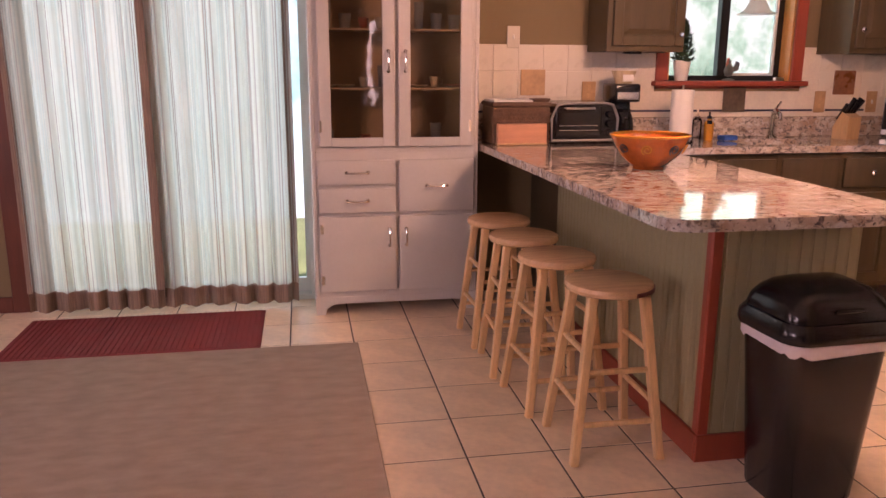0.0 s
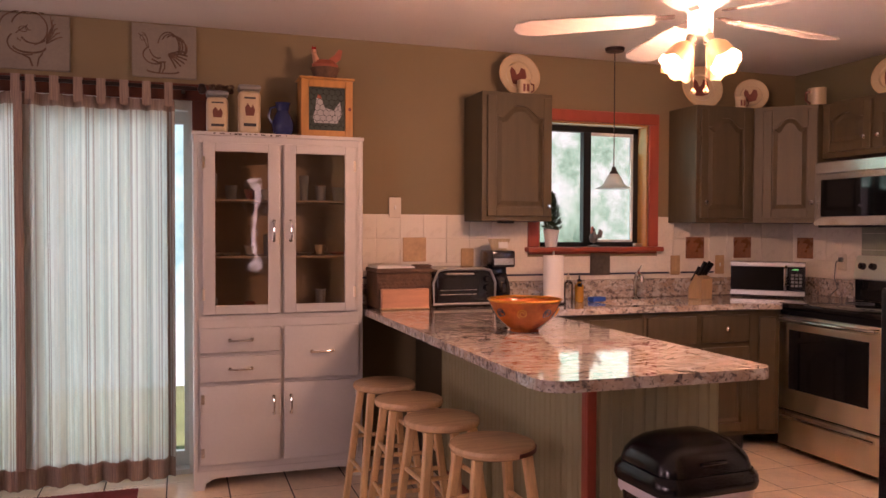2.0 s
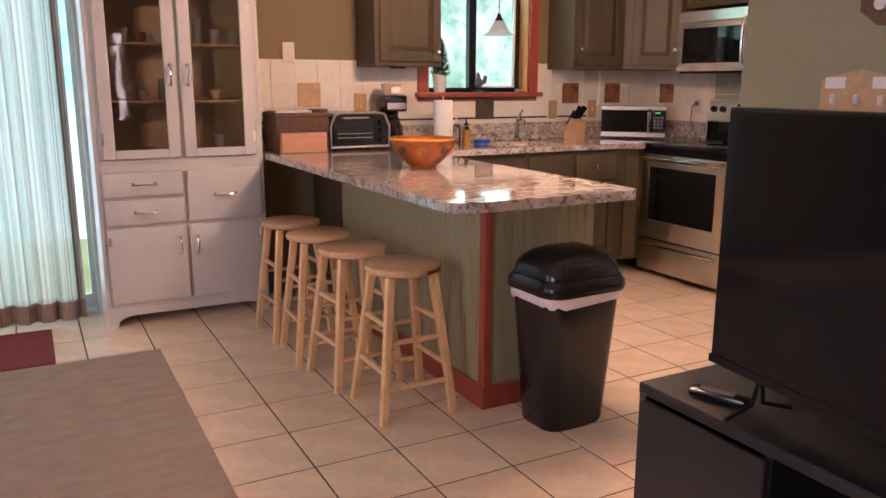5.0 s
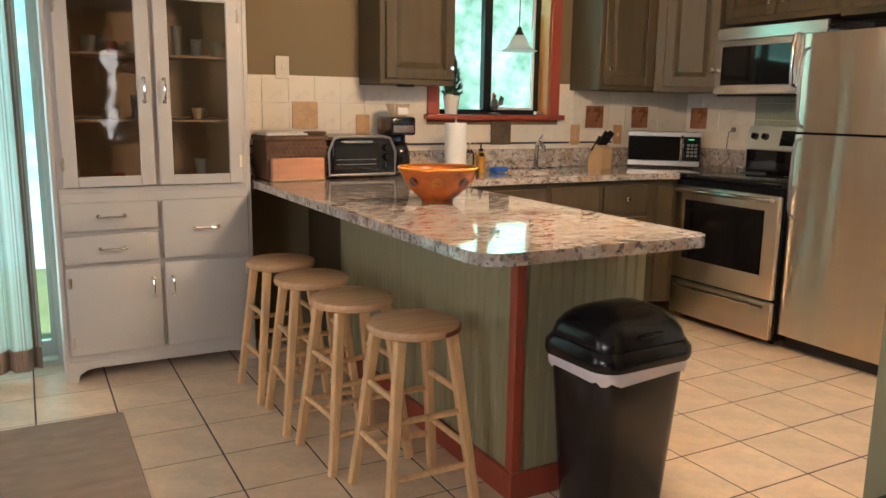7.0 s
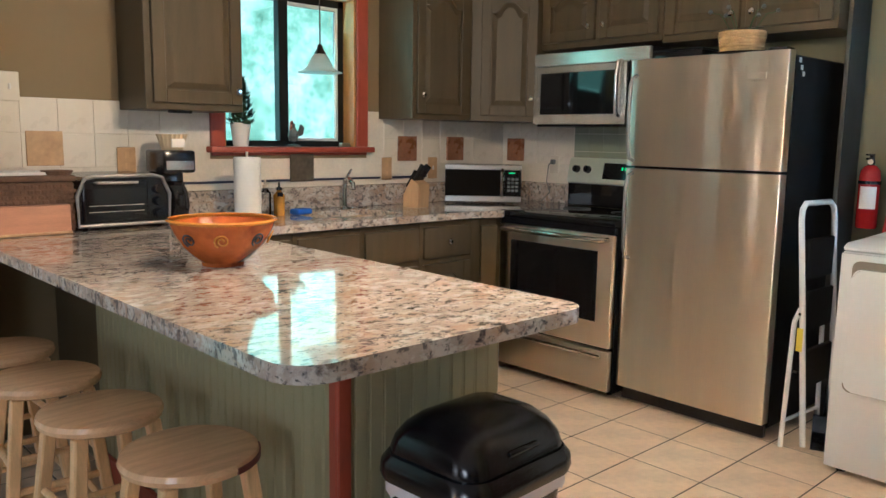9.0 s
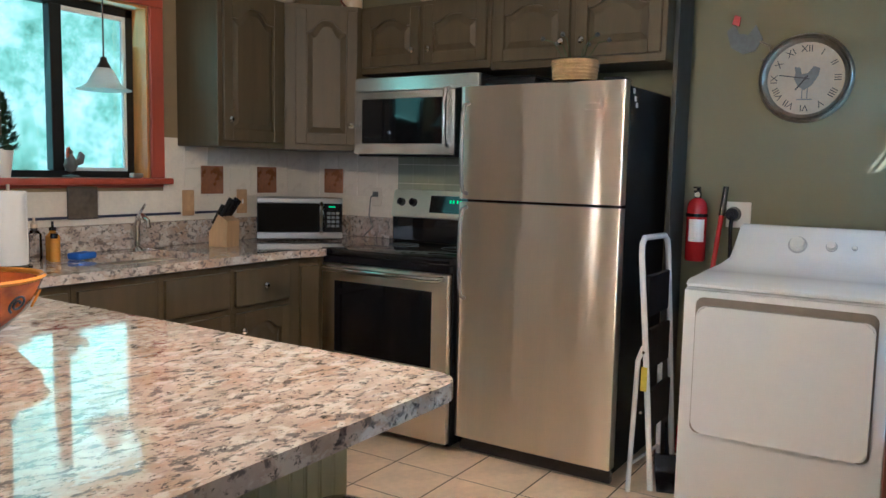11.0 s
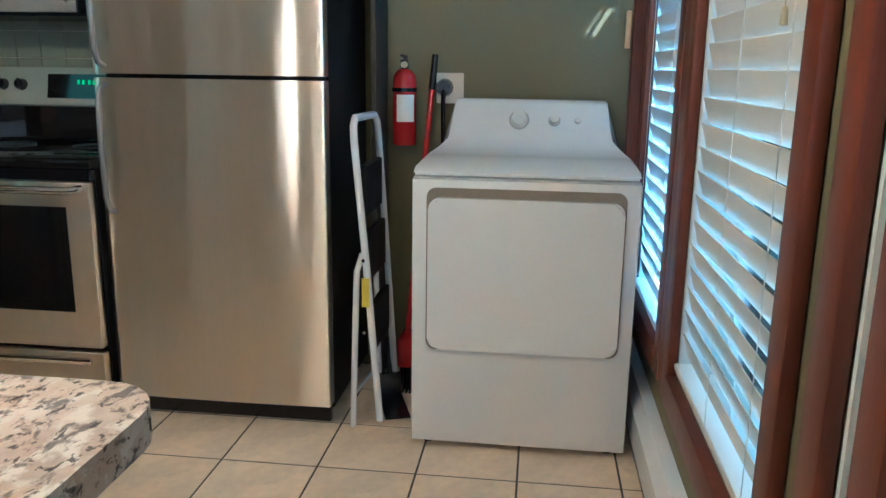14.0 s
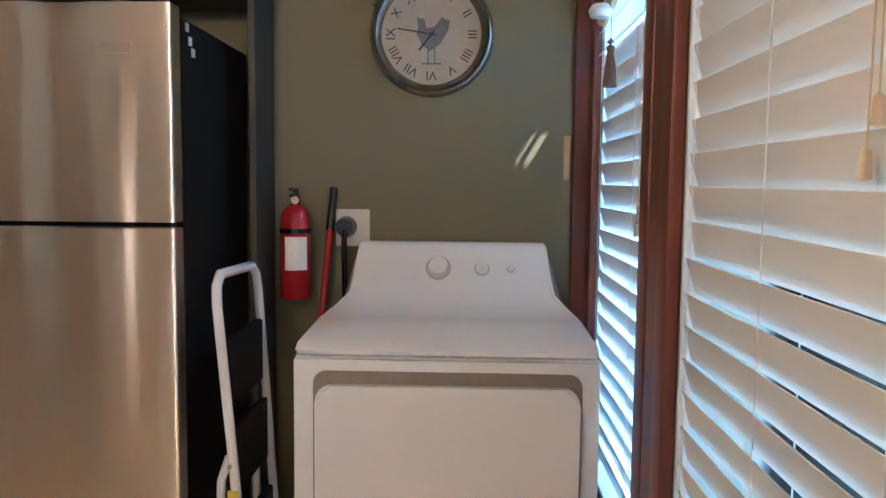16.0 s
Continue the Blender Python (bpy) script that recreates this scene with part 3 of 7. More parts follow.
# north window: cherry casing, deep honey jamb, dark sliding sash
def kitchen_window():
    x0, z0, x1, z1 = WIN
    w = solid("window_kitchen", box(x0 - 0.075, NORTH - 0.022, z1, x1 + 0.075, NORTH - 0.002, z1 + 0.075, 0.004), "brick_red", "sliding kitchen window with dark frame and red painted casing", kind="structure")
    for a, b in ((x0 - 0.075, x0), (x1, x1 + 0.075)):
        part("casing", box(a, NORTH - 0.020, z0, b, NORTH - 0.002, z1, 0.004), "brick_red", w)
    part("window_sill", box(x0 - 0.095, NORTH - 0.06, z0 - 0.03, x1 + 0.095, NORTH + 0.09, z0, 0.006, 2), "brick_red", w)
    part("apron", box(x0 - 0.07, NORTH - 0.016, z0 - 0.045, x1 + 0.07, NORTH - 0.001, z0 - 0.03, 0.003), "brick_red", w)
    part("jamb", box(x1 - 0.012, NORTH - 0.002, z0, x1 - 0.001, NORTH + 0.10, z1), "honey_wood", w, "honey-coloured window jamb")
    part("jamb", box(x0 + 0.001, NORTH - 0.002, z0, x0 + 0.012, NORTH + 0.10, z1), "honey_wood", w, "honey-coloured window jamb")
    part("jamb", box(x0 + 0.012, NORTH - 0.002, z1 - 0.012, x1 - 0.012, NORTH + 0.10, z1 - 0.001), "honey_wood", w)
    a, b, y = x0 + 0.012, x1 - 0.012, NORTH + 0.10
    mid = 2.975
    fr = box(a, y, z0, b, y + 0.05, z0 + 0.03)
    box(a, y, z1 - 0.05, b, y + 0.05, z1 - 0.012, bm=fr)
    box(a, y, z0, a + 0.03, y + 0.05, z1 - 0.012, bm=fr)
    box(b - 0.035, y, z0, b, y + 0.05, z1 - 0.012, bm=fr)
    part("window_frame", fr, "dark_frame", w, "dark metal window frame", smooth=False)
    part("mullion", box(mid - 0.028, y - 0.012, z0 + 0.03, mid + 0.028, y + 0.04, z1 - 0.05, 0.003), "dark_frame", w)
    sash = box(mid + 0.028, y + 0.004, z0 + 0.03, b - 0.035, y + 0.02, z0 + 0.045)
    box(mid + 0.028, y + 0.004, z1 - 0.07, b - 0.035, y + 0.02, z1 - 0.05, bm=sash)
    box(b - 0.05, y + 0.004, z0 + 0.045, b - 0.035, y + 0.02, z1 - 0.07, bm=sash)
    part("sash", sash, "white_frame", w, "pale sliding sash", smooth=False)
    for p, q in ((a + 0.03, mid - 0.028), (mid + 0.028, b - 0.05)):
        g = part("pane", box(p, y + 0.024, z0 + 0.03, q, y + 0.028, z1 - 0.05), "glass", w, smooth=False)
        g.visible_shadow = False
    part("latch", box(3.30, NORTH + 0.02, z0, 3.36, NORTH + 0.05, z0 + 0.022, 0.004), "steel", w)


kitchen_window()


def sliding_door():
    x0, z0, x1, z1 = DOOR
    d = solid("door_sliding", box(x0 - 0.09, NORTH - 0.022, z1, x1 + 0.09, NORTH - 0.002, z1 + 0.09, 0.004), "red_wood", "white sliding glass door with dark red casing", kind="structure")
    for a, b in ((x0 - 0.09, x0), (x1, x1 + 0.09)):
        part("casing", box(a, NORTH - 0.020, 0, b, NORTH - 0.002, z1, 0.004), "red_wood", d)
    fr = box(x0, NORTH - 0.01, 0, x0 + 0.05, NORTH + 0.12, z1)
    box(x1 - 0.020, NORTH - 0.01, 0, x1, NORTH + 0.12, z1, bm=fr)
    box(x0 + 0.05, NORTH - 0.01, z1 - 0.05, x1 - 0.020, NORTH + 0.12, z1, bm=fr)
    box(x0 + 0.05, NORTH - 0.01, 0, x1 - 0.020, NORTH + 0.12, 0.03, bm=fr)
    part("door_frame", fr, "white_frame", d, "white door frame and track", smooth=False)
    for a, b, y in ((x0 + 0.05, -0.28, NORTH + 0.02), (-0.34, x1 - 0.020, NORTH + 0.07)):
        s = box(a, y, 0.03, a + 0.07, y + 0.035, z1 - 0.05)
        box(b - 0.025, y, 0.03, b, y + 0.035, z1 - 0.05, bm=s)
        box(a + 0.07, y, 0.03, b - 0.025, y + 0.035, 0.11, bm=s)
        box(a + 0.07, y, z1 - 0.12, b - 0.025, y + 0.035, z1 - 0.05, bm=s)
        leaf = part("door_leaf", s, "white_frame", d, smooth=False)
        g = part("pane", box(a + 0.07, y + 0.015, 0.11, b - 0.025, y + 0.02, z1 - 0.12), "glass", leaf, smooth=False)
        g.visible_shadow = False
    part("door_handle", box(x0 + 0.075, NORTH - 0.012, 0.95, x0 + 0.10, NORTH + 0.018, 1.15, 0.008, 2), "steel", d)


sliding_door()


def blind_window(x0, z0, x1, z1, n):
    w = solid("window_blind", box(x0 - 0.075, SOUTH + 0.001, z1, x1 + 0.075, SOUTH + 0.03, z1 + 0.085, 0.006, 2), "red_wood", "tall window with cherry-stained casing and closed white blind", kind="structure")
    for a, b in ((x0 - 0.075, x0), (x1, x1 + 0.075)):
        part("casing", box(a, SOUTH + 0.001, z0 - 0.085, b, SOUTH + 0.03, z1, 0.008, 2), "red_wood", w)
    part("window_sill", box(x0, SOUTH + 0.001, z0 - 0.085, x1, SOUTH + 0.034, z0, 0.006, 2), "red_wood", w)
    j = box(x0, SOUTH - 0.12, z0, x0 + 0.012, SOUTH + 0.001, z1)
    box(x1 - 0.012, SOUTH - 0.12, z0, x1, SOUTH + 0.001, z1, bm=j)
    box(x0 + 0.012, SOUTH - 0.12, z0, x1 - 0.012, SOUTH + 0.001, z0 + 0.012, bm=j)
    part("jamb", j, "white_frame", w, smooth=False)
    fr = box(x0 + 0.012, SOUTH - 0.15, z0 + 0.012, x0 + 0.05, SOUTH - 0.12, z1)
    box(x1 - 0.05, SOUTH - 0.15, z0 + 0.012, x1 - 0.012, SOUTH - 0.12, z1, bm=fr)
    box(x0 + 0.05, SOUTH - 0.15, z0 + 0.012, x1 - 0.05, SOUTH - 0.12, z0 + 0.05, bm=fr)
    box(x0 + 0.05, SOUTH - 0.15, 1.24, x1 - 0.05, SOUTH - 0.12, 1.28, bm=fr)
    part("window_frame", fr, "white_frame", w, smooth=False)
    g = part("pane", box(x0 + 0.05, SOUTH - 0.138, z0 + 0.05, x1 - 0.05, SOUTH - 0.134, z1), "glass", w, smooth=False)
    g.visible_shadow = False
    # the blind
    bl = thing("window_blind_slatted", "closed white slatted blind hanging in a cherry-stained window", "blind", (x0, SOUTH - (0.005 if n == 0 else 0.012), 0), group="slatted blinds")
    W = x1 - x0
    part("headrail", box(0.014, -0.03, z1 - 0.06, W - 0.014, 0.028, z1 - 0.002, 0.004), "blind", bl)
    me = mesh_of("slat", box(0.016, -0.0335, -0.0014, W - 0.016, 0.0335, 0.0014, 0.0008), "blind", True)
    zb = z0 + 0.035
    k = int((z1 - 0.085 - zb) / 0.0615)
    for i in range(1, k + 1):
        s = new("slat", me)
        s.parent = bl
        z = zb + i * 0.0615 - 0.002
        # the room edge is turned up; three slats of the end window hang the other way and let a little sun in
        tilt = -49 if n == 0 and 1.66 < z < 1.85 else 75 + 2.0 * math.sin(i * 2.1 + n)
        s.matrix_basis = pose(0, 0, z, tilt, 0.25 * math.sin(i * 1.3 + n), 0)
    part("bottom_rail", box(0.016, -0.022, zb - 0.012, W - 0.016, 0.026, zb + 0.006, 0.003), "blind", bl)
    for f in ((0.5,) if W < 0.3 else (0.16, 0.84) if W < 0.7 else (0.12, 0.5, 0.88)):
        for y in (-0.027, 0.027):
            part("cord", box(f * W - 0.0012, y - 0.0008, zb, f * W + 0.0012, y + 0.0008, z1 - 0.06), "white_plastic", bl, smooth=False)


for i, b in enumerate(BLINDS):
    blind_window(*b, i)

solid("trim", box(3.686, SOUTH + 0.001, 0.335, 3.769, SOUTH + 0.026, 2.165, 0.004), "red_wood", "dark cherry-stained post between two windows", kind="structure")

solid("trim", box(4.576, SOUTH + 0.001, 0.335, 4.598, SOUTH + 0.075, 2.165, 0.006), "red_wood", "cherry-stained corner trim beside the window", kind="structure")

# baseboards
solid("baseboard", box(STUB - 0.016, -3.19, 0.001, STUB - 0.001, 1.25, 0.09, 0.003), "red_wood", "dark red baseboard", kind="structure")
solid("baseboard", box(EAST - 0.016, SOUTH + 0.05, 0.001, EAST - 0.001, 2.35, 0.09, 0.003), "red_wood", "dark red baseboard", kind="structure")
solid("baseboard", box(-2.99, NORTH - 0.016, 0.001, DOOR[0] - 0.09, NORTH - 0.001, 0.09, 0.003), "red_wood", "dark red baseboard", kind="structure")

# ---- counters and cabinets ----
TOP = 0.915


def arch_door(w, h, arch=0.05, stile=0.055, t=0.02):
    """A door with a raised panel that has an arched head; its front faces -y, its lower left corner is the origin."""
    s = stile
    bm = box(0, 0, 0, s, t, h, 0.003)
    box(w - s, 0, 0, w, t, h, 0.003, bm=bm)
    box(s, 0.001, 0, w - s, t, s, 0.002, bm=bm)
    iw = w - 2 * s

    def head(x0, x1, base, n=20):
        pts = []
        for i in range(n + 1):
            u = abs(2 * i / n - 1)
            f = 0.0 if u > 0.84 else 0.5 * (1 + math.cos(math.pi * (u / 0.84) ** 1.5))
            pts.append((x0 + (x1 - x0) * i / n, base + arch * f))
        return pts
    base = h - s - arch
    prism(head(s, w - s, base) + [(w - s, h), (s, h)], 0.001, t, bm=bm)
    box(s - 0.002, 0.014, s - 0.002, w - s + 0.002, t - 0.001, h - s, bm=bm)
    # the panel: a sloped border that rises to a flat field
    b = bmesh.new()
    rings = []
    for g, y in ((0.006, 0.0135), (0.010, 0.0125), (0.030 if iw > 0.16 else 0.022, 0.003), (0.034 if iw > 0.16 else 0.025, 0.0015)):
        pts = [(s + g, s + g), (w - s - g, s + g)] + head(s + g, w - s - g, base - g)[::-1]
        rings.append([b.verts.new((p[0], y, p[1])) for p in pts])
    for p, q in zip(rings, rings[1:]):
        for i in range(len(p)):
            b.faces.new((p[i], p[(i + 1) % len(p)], q[(i + 1) % len(p)], q[i]))
    b.faces.new(rings[-1])
    b.faces.new(rings[0][::-1])
    return bm, b


def knob(parent, x, y, z, face=(0, -1, 0), m="chrome"):
    f = Vector(face)
    p = Vector((x, y, z))
    bm = rod(p, p + f * 0.015, 0.006, seg=10)
    rod(p + f * 0.014, p + f * 0.020, 0.010, 0.015, 14, bm)
    rod(p + f * 0.020, p + f * 0.027, 0.015, 0.008, 14, bm)
    return part("knob", bm, m, parent, "small metal knob")


def hang_door(parent, x, y, z, w, h, turn=0, arch=0.05, knob_at=None, mat="cabinet"):
    bm, panel = arch_door(w, h, arch)
    bm.transform(pose(x, y, z, 0, 0, turn))
    panel.transform(pose(x, y, z, 0, 0, turn))
    d = part("door", bm, mat, parent)
    part("raised_panel", panel, mat, d, smooth=False)
    if knob_at:
        p = pose(x, y, z, 0, 0, turn) @ Vector((knob_at[0], 0, knob_at[1]))
        f = pose(0, 0, 0, 0, 0, turn) @ Vector((0, -1, 0))
        knob(d, *p, f)
    return d


CAB_B, CAB_T = 1.41, 2.165


def wall_cabinet_a():
    c = thing("wall_cabinet", "taupe painted wall cabinet with an arched panel door", "cabinet", (2.070, 4.30, CAB_B), group="wall cabinets")
    bm = box(0, 0, 0, 0.45, 0.298, CAB_T - CAB_B, 0.003)
    part("body", bm, "cabinet", c)
    hang_door(c, 0.03, -0.02, 0.03, 0.41, 0.70, arch=0.065, knob_at=(0.385, 0.06))
    part("under_light", box(0.12, 0.03, -0.012, 0.22, 0.06, 0, 0.003), "black", c)


def wall_cabinet_b():
    c = thing("wall_cabinet", "taupe painted wall cabinet beside the window", "cabinet", (3.542, 4.30, CAB_B), group="wall cabinets")
    part("body", box(0, 0, 0, 0.447, 0.298, CAB_T - CAB_B, 0.003), "cabinet", c)
    hang_door(c, 0.024, -0.02, 0.03, 0.385, 0.70, arch=0.06, knob_at=(0.03, 0.10))
    # diagonal corner unit
    d = thing("corner_wall_cabinet", "taupe painted diagonal corner wall cabinet", "cabinet", (3.99, 4.03, CAB_B), group="wall cabinets")
    part("body", prism([(0.002, 0.27), (0.27, 0.002), (0.608, 0.002), (0.608, 0.568), (0.002, 0.568)], 0, CAB_T - CAB_B, "xy"), "cabinet", d, smooth=False)
    a = math.degrees(math.atan2(-0.268, 0.268))
    hang_door(d, 0.026, 0.216, 0.03, 0.32, 0.70, turn=a, arch=0.06, knob_at=(0.29, 0.10))


def upper_units():
    # over the range hood oven, doors face west
    for name, y1, y0, xf, zb, g in (("wall_cabinet", 4.028, 3.235, 4.29, 1.815, "wall cabinets"), ("wall_cabinet", 3.233, 2.385, 4.29, 1.80, "wall cabinets")):
        c = thing(name, "taupe painted wall cabinet with two arched doors above an appliance", "cabinet", (xf, y1, zb), -90, group=g)
        w, h = y1 - y0, CAB_T - zb
        part("body", box(0, 0, 0, w, EAST - xf - 0.002, h, 0.003), "cabinet", c)
        dw = (w - 0.07) / 2
        hang_door(c, 0.02, -0.02, 0.035, dw, h - 0.06, arch=0.035, knob_at=(dw - 0.035, 0.07))
        hang_door(c, 0.05 + dw, -0.02, 0.035, dw, h - 0.06, arch=0.035, knob_at=(0.035, 0.07))
    p = thing("fridge_side_panel", "tall dark brown end panel beside the refrigerator", "panel", (4.385, 2.362, 0))
    part("panel", box(0, 0, 0.001, 0.213, 0.02, CAB_T, 0.002), "panel_dark", p)


wall_cabinet_a()
wall_cabinet_b()
upper_units()


def base_units():
    # north run, doors face south
    xs = [2.32, 2.60, 2.98, 3.36, 3.74]
    for i, (a, b) in enumerate(zip(xs, xs[1:])):
        w = b - a
        c = thing("base_cabinet", "taupe painted base cabinet with a drawer front above a door", "cabinet", (a, 4.02, 0), group="base cabinets")
        under_sink = i in (1, 2)
        body = box(0.001, 0, 0.10, w - 0.001, 0.578, 0.70 if under_sink else 0.87)
        if under_sink:
            box(0.001, 0, 0.70, w - 0.001, 0.05, 0.87, bm=body)
        part("body", body, "cabinet", c, smooth=False)
        part("toe_kick", box(0.001, 0.05, 0.001, w - 0.001, 0.07, 0.10), "cabinet_dark", c, smooth=False)
        dr = part("drawer_front", box(0.02, -0.02, 0.68, w - 0.02, 0, 0.845, 0.006, 2), "cabinet", c)
        if i == 3:
            knob(dr, w / 2, -0.02, 0.765)
        hang_door(c, 0.02, -0.02, 0.13, w - 0.04, 0.52, arch=0.045, knob_at=(0.03, 0.44))
    c = thing("base_cabinet", "narrow taupe painted corner base cabinet beside the range", "cabinet", (3.74, 3.985, 0), group="base cabinets")
    part("body", prism([(0.001, 0.036), (0.06, 0.036), (0.16, 0.001), (0.858, 0.001), (0.858, 0.613), (0.001, 0.613)], 0.10, 0.87, "xy"), "cabinet", c, smooth=False)
    hang_door(c, 0.055, 0.012, 0.13, 0.10, 0.70, turn=-19, arch=0.0)


base_units()


def peninsula():
    c = thing("kitchen_peninsula", "sage green beadboard peninsula with red corner and base trim", "counter", (1.73, 2.43, 0))
    L, W = 1.58, 0.535

    def bead(length, pitch=0.045):
        pts, n = [], int(round(length / pitch))
        p = length / n
        for i in range(n):
            x = i * p
            pts += [(x + 0.003, 0), (x + p - 0.009, 0), (x + p - 0.0078, 0.002), (x + p - 0.0066, 0.0), (x + p - 0.003, 0.0), (x + p, 0.004)]
        return pts
    end = prism(bead(W) + [(W, 0.02), (0, 0.02)], 0.10, 0.875, "xy")
    part("beadboard_end", end, "sage", c, "sage green beadboard", smooth=False)
    side = prism(bead(L - 0.02) + [(L - 0.02, 0.02), (0, 0.02)], 0.10, 0.875, "xy")
    side.transform(pose(0, L, 0, 0, 0, -90))
    part("beadboard_side", side, "sage", c, "sage green beadboard", smooth=False)
    part("body", box(0.021, 0.021, 0.001, W, L + 0.55, 0.875), "cabinet", c, smooth=False)
    bt = box(-0.014, -0.014, 0.001, W, 0, 0.10, 0.003)
    box(-0.014, 0.0, 0.001, 0, L, 0.10, 0.003, bm=bt)
    part("base_trim", bt, "brick_red", c, "brick red base trim")
    tr = box(-0.010, -0.010, 0.10, 0.028, 0, 0.875, 0.003)
    box(-0.010, 0.0, 0.10, 0, 0.030, 0.875, 0.003, bm=tr)
    part("corner_trim", tr, "brick_red", c, "brick red corner trim")


peninsula()


def worktops():
    pen = outline(1.41, 2.115, 2.245, 3.99, (0.09, 0.07, 0, 0))
    pts = pen[:-2] + [(2.245, 3.985), (3.70, 3.985), (3.86, 3.93), (3.905, 3.93), (3.905, 3.985), (4.598, 3.985), (4.598, 4.598), (1.375, 4.598), (1.375, 4.27), (1.385, 4.27)]
    sx0, sx1, sy0, sy1 = 2.84, 3.34, 4.10, 4.45
    hole = outline(sx0, sy0, sx1, sy1, (0.05,) * 4, 5)
    slab_b = bmesh.new()
    edges = []
    for loop in (pts, hole):
        vs = [slab_b.verts.new((p[0], p[1], TOP)) for p in loop]
        edges += [slab_b.edges.new((a, b)) for a, b in zip(vs, vs[1:] + vs[:1])]
    bmesh.ops.triangle_fill(slab_b, use_beauty=True, edges=edges)
    grown = bmesh.ops.extrude_face_region(slab_b, geom=slab_b.faces[:])["geom"]
    bmesh.ops.translate(slab_b, verts=[v for v in grown if isinstance(v, bmesh.types.BMVert)], vec=(0, 0, -0.036))
    solid("granite_worktop", slab_b, "granite", "polished speckled granite worktop with rounded peninsula end", "worktop", smooth=False)
    up = box(1.375, 4.574, TOP + 0.001, 4.598, 4.596, TOP + 0.12, 0.003)
    solid("granite_upstand", up, "granite", "granite upstand along the wall behind the worktop", "worktop")
    solid("granite_upstand", box(4.576, 3.985, TOP + 0.001, 4.598, 4.573, TOP + 0.12, 0.003), "granite", "granite upstand along the wall behind the worktop", "worktop")


worktops()

# ---- seating, bin, bowl ----
def stool(at, turn=0, chipped=False):
    s = thing("bar_stool", "round lacquered pine bar stool under the peninsula" if not chipped else "round pine bar stool with a chipped dark edge on its seat", "stool", at, turn, "bar stools")
    part("seat", lathe([(0, 0.575), (0.135, 0.575), (0.150, 0.582), (0.154, 0.594), (0.150, 0.606), (0.138, 0.611), (0, 0.612)], 36), "pine_seat", s)
    if chipped:
        part("chip", prism([(0.156 * math.cos(radians(a)), 0.156 * math.sin(radians(a))) for a in range(-75, -14, 6)] + [(0.149 * math.cos(radians(a)), 0.149 * math.sin(radians(a))) for a in range(-15, -76, -6)], 0.584, 0.598, "xy"), "brown_ink", s, "dark chip in the seat edge")
    for sx in (-1, 1):
        for sy in (-1, 1):
            b = rod((sx * 0.155, sy * 0.155, 0.0), (sx * 0.092, sy * 0.092, 0.576), 0.021, 0.024, 4)
            b.transform(Matrix.Identity(4))
            bmesh.ops.bevel(b, geom=b.edges[:], offset=0.004, segments=1, affect="EDGES")
            part("leg", b, "pine", s)

    def at_z(z):
        return 0.155 - 0.063 * z / 0.576
    for z, axis in ((0.14, "x"), (0.20, "y"), (0.32, "x"), (0.385, "y")):
        k = at_z(z)
        for q in (-1, 1):
            p0, p1 = ((-k, q * k, z), (k, q * k, z)) if axis == "x" else ((q * k, -k, z), (q * k, k, z))
            part("rung", rod(p0, p1, 0.0105, seg=10), "pine", s)
    return s


first = stool((1.455, 2.62, 0.001), 0, True)
second = stool((1.40, 3.02, 0.001), 4)
for p, a in (((1.375, 3.405, 0.001), -3), ((1.36, 3.79, 0.001), 2)):
    copy_thing(second, pose(*p, 0, 0, a))


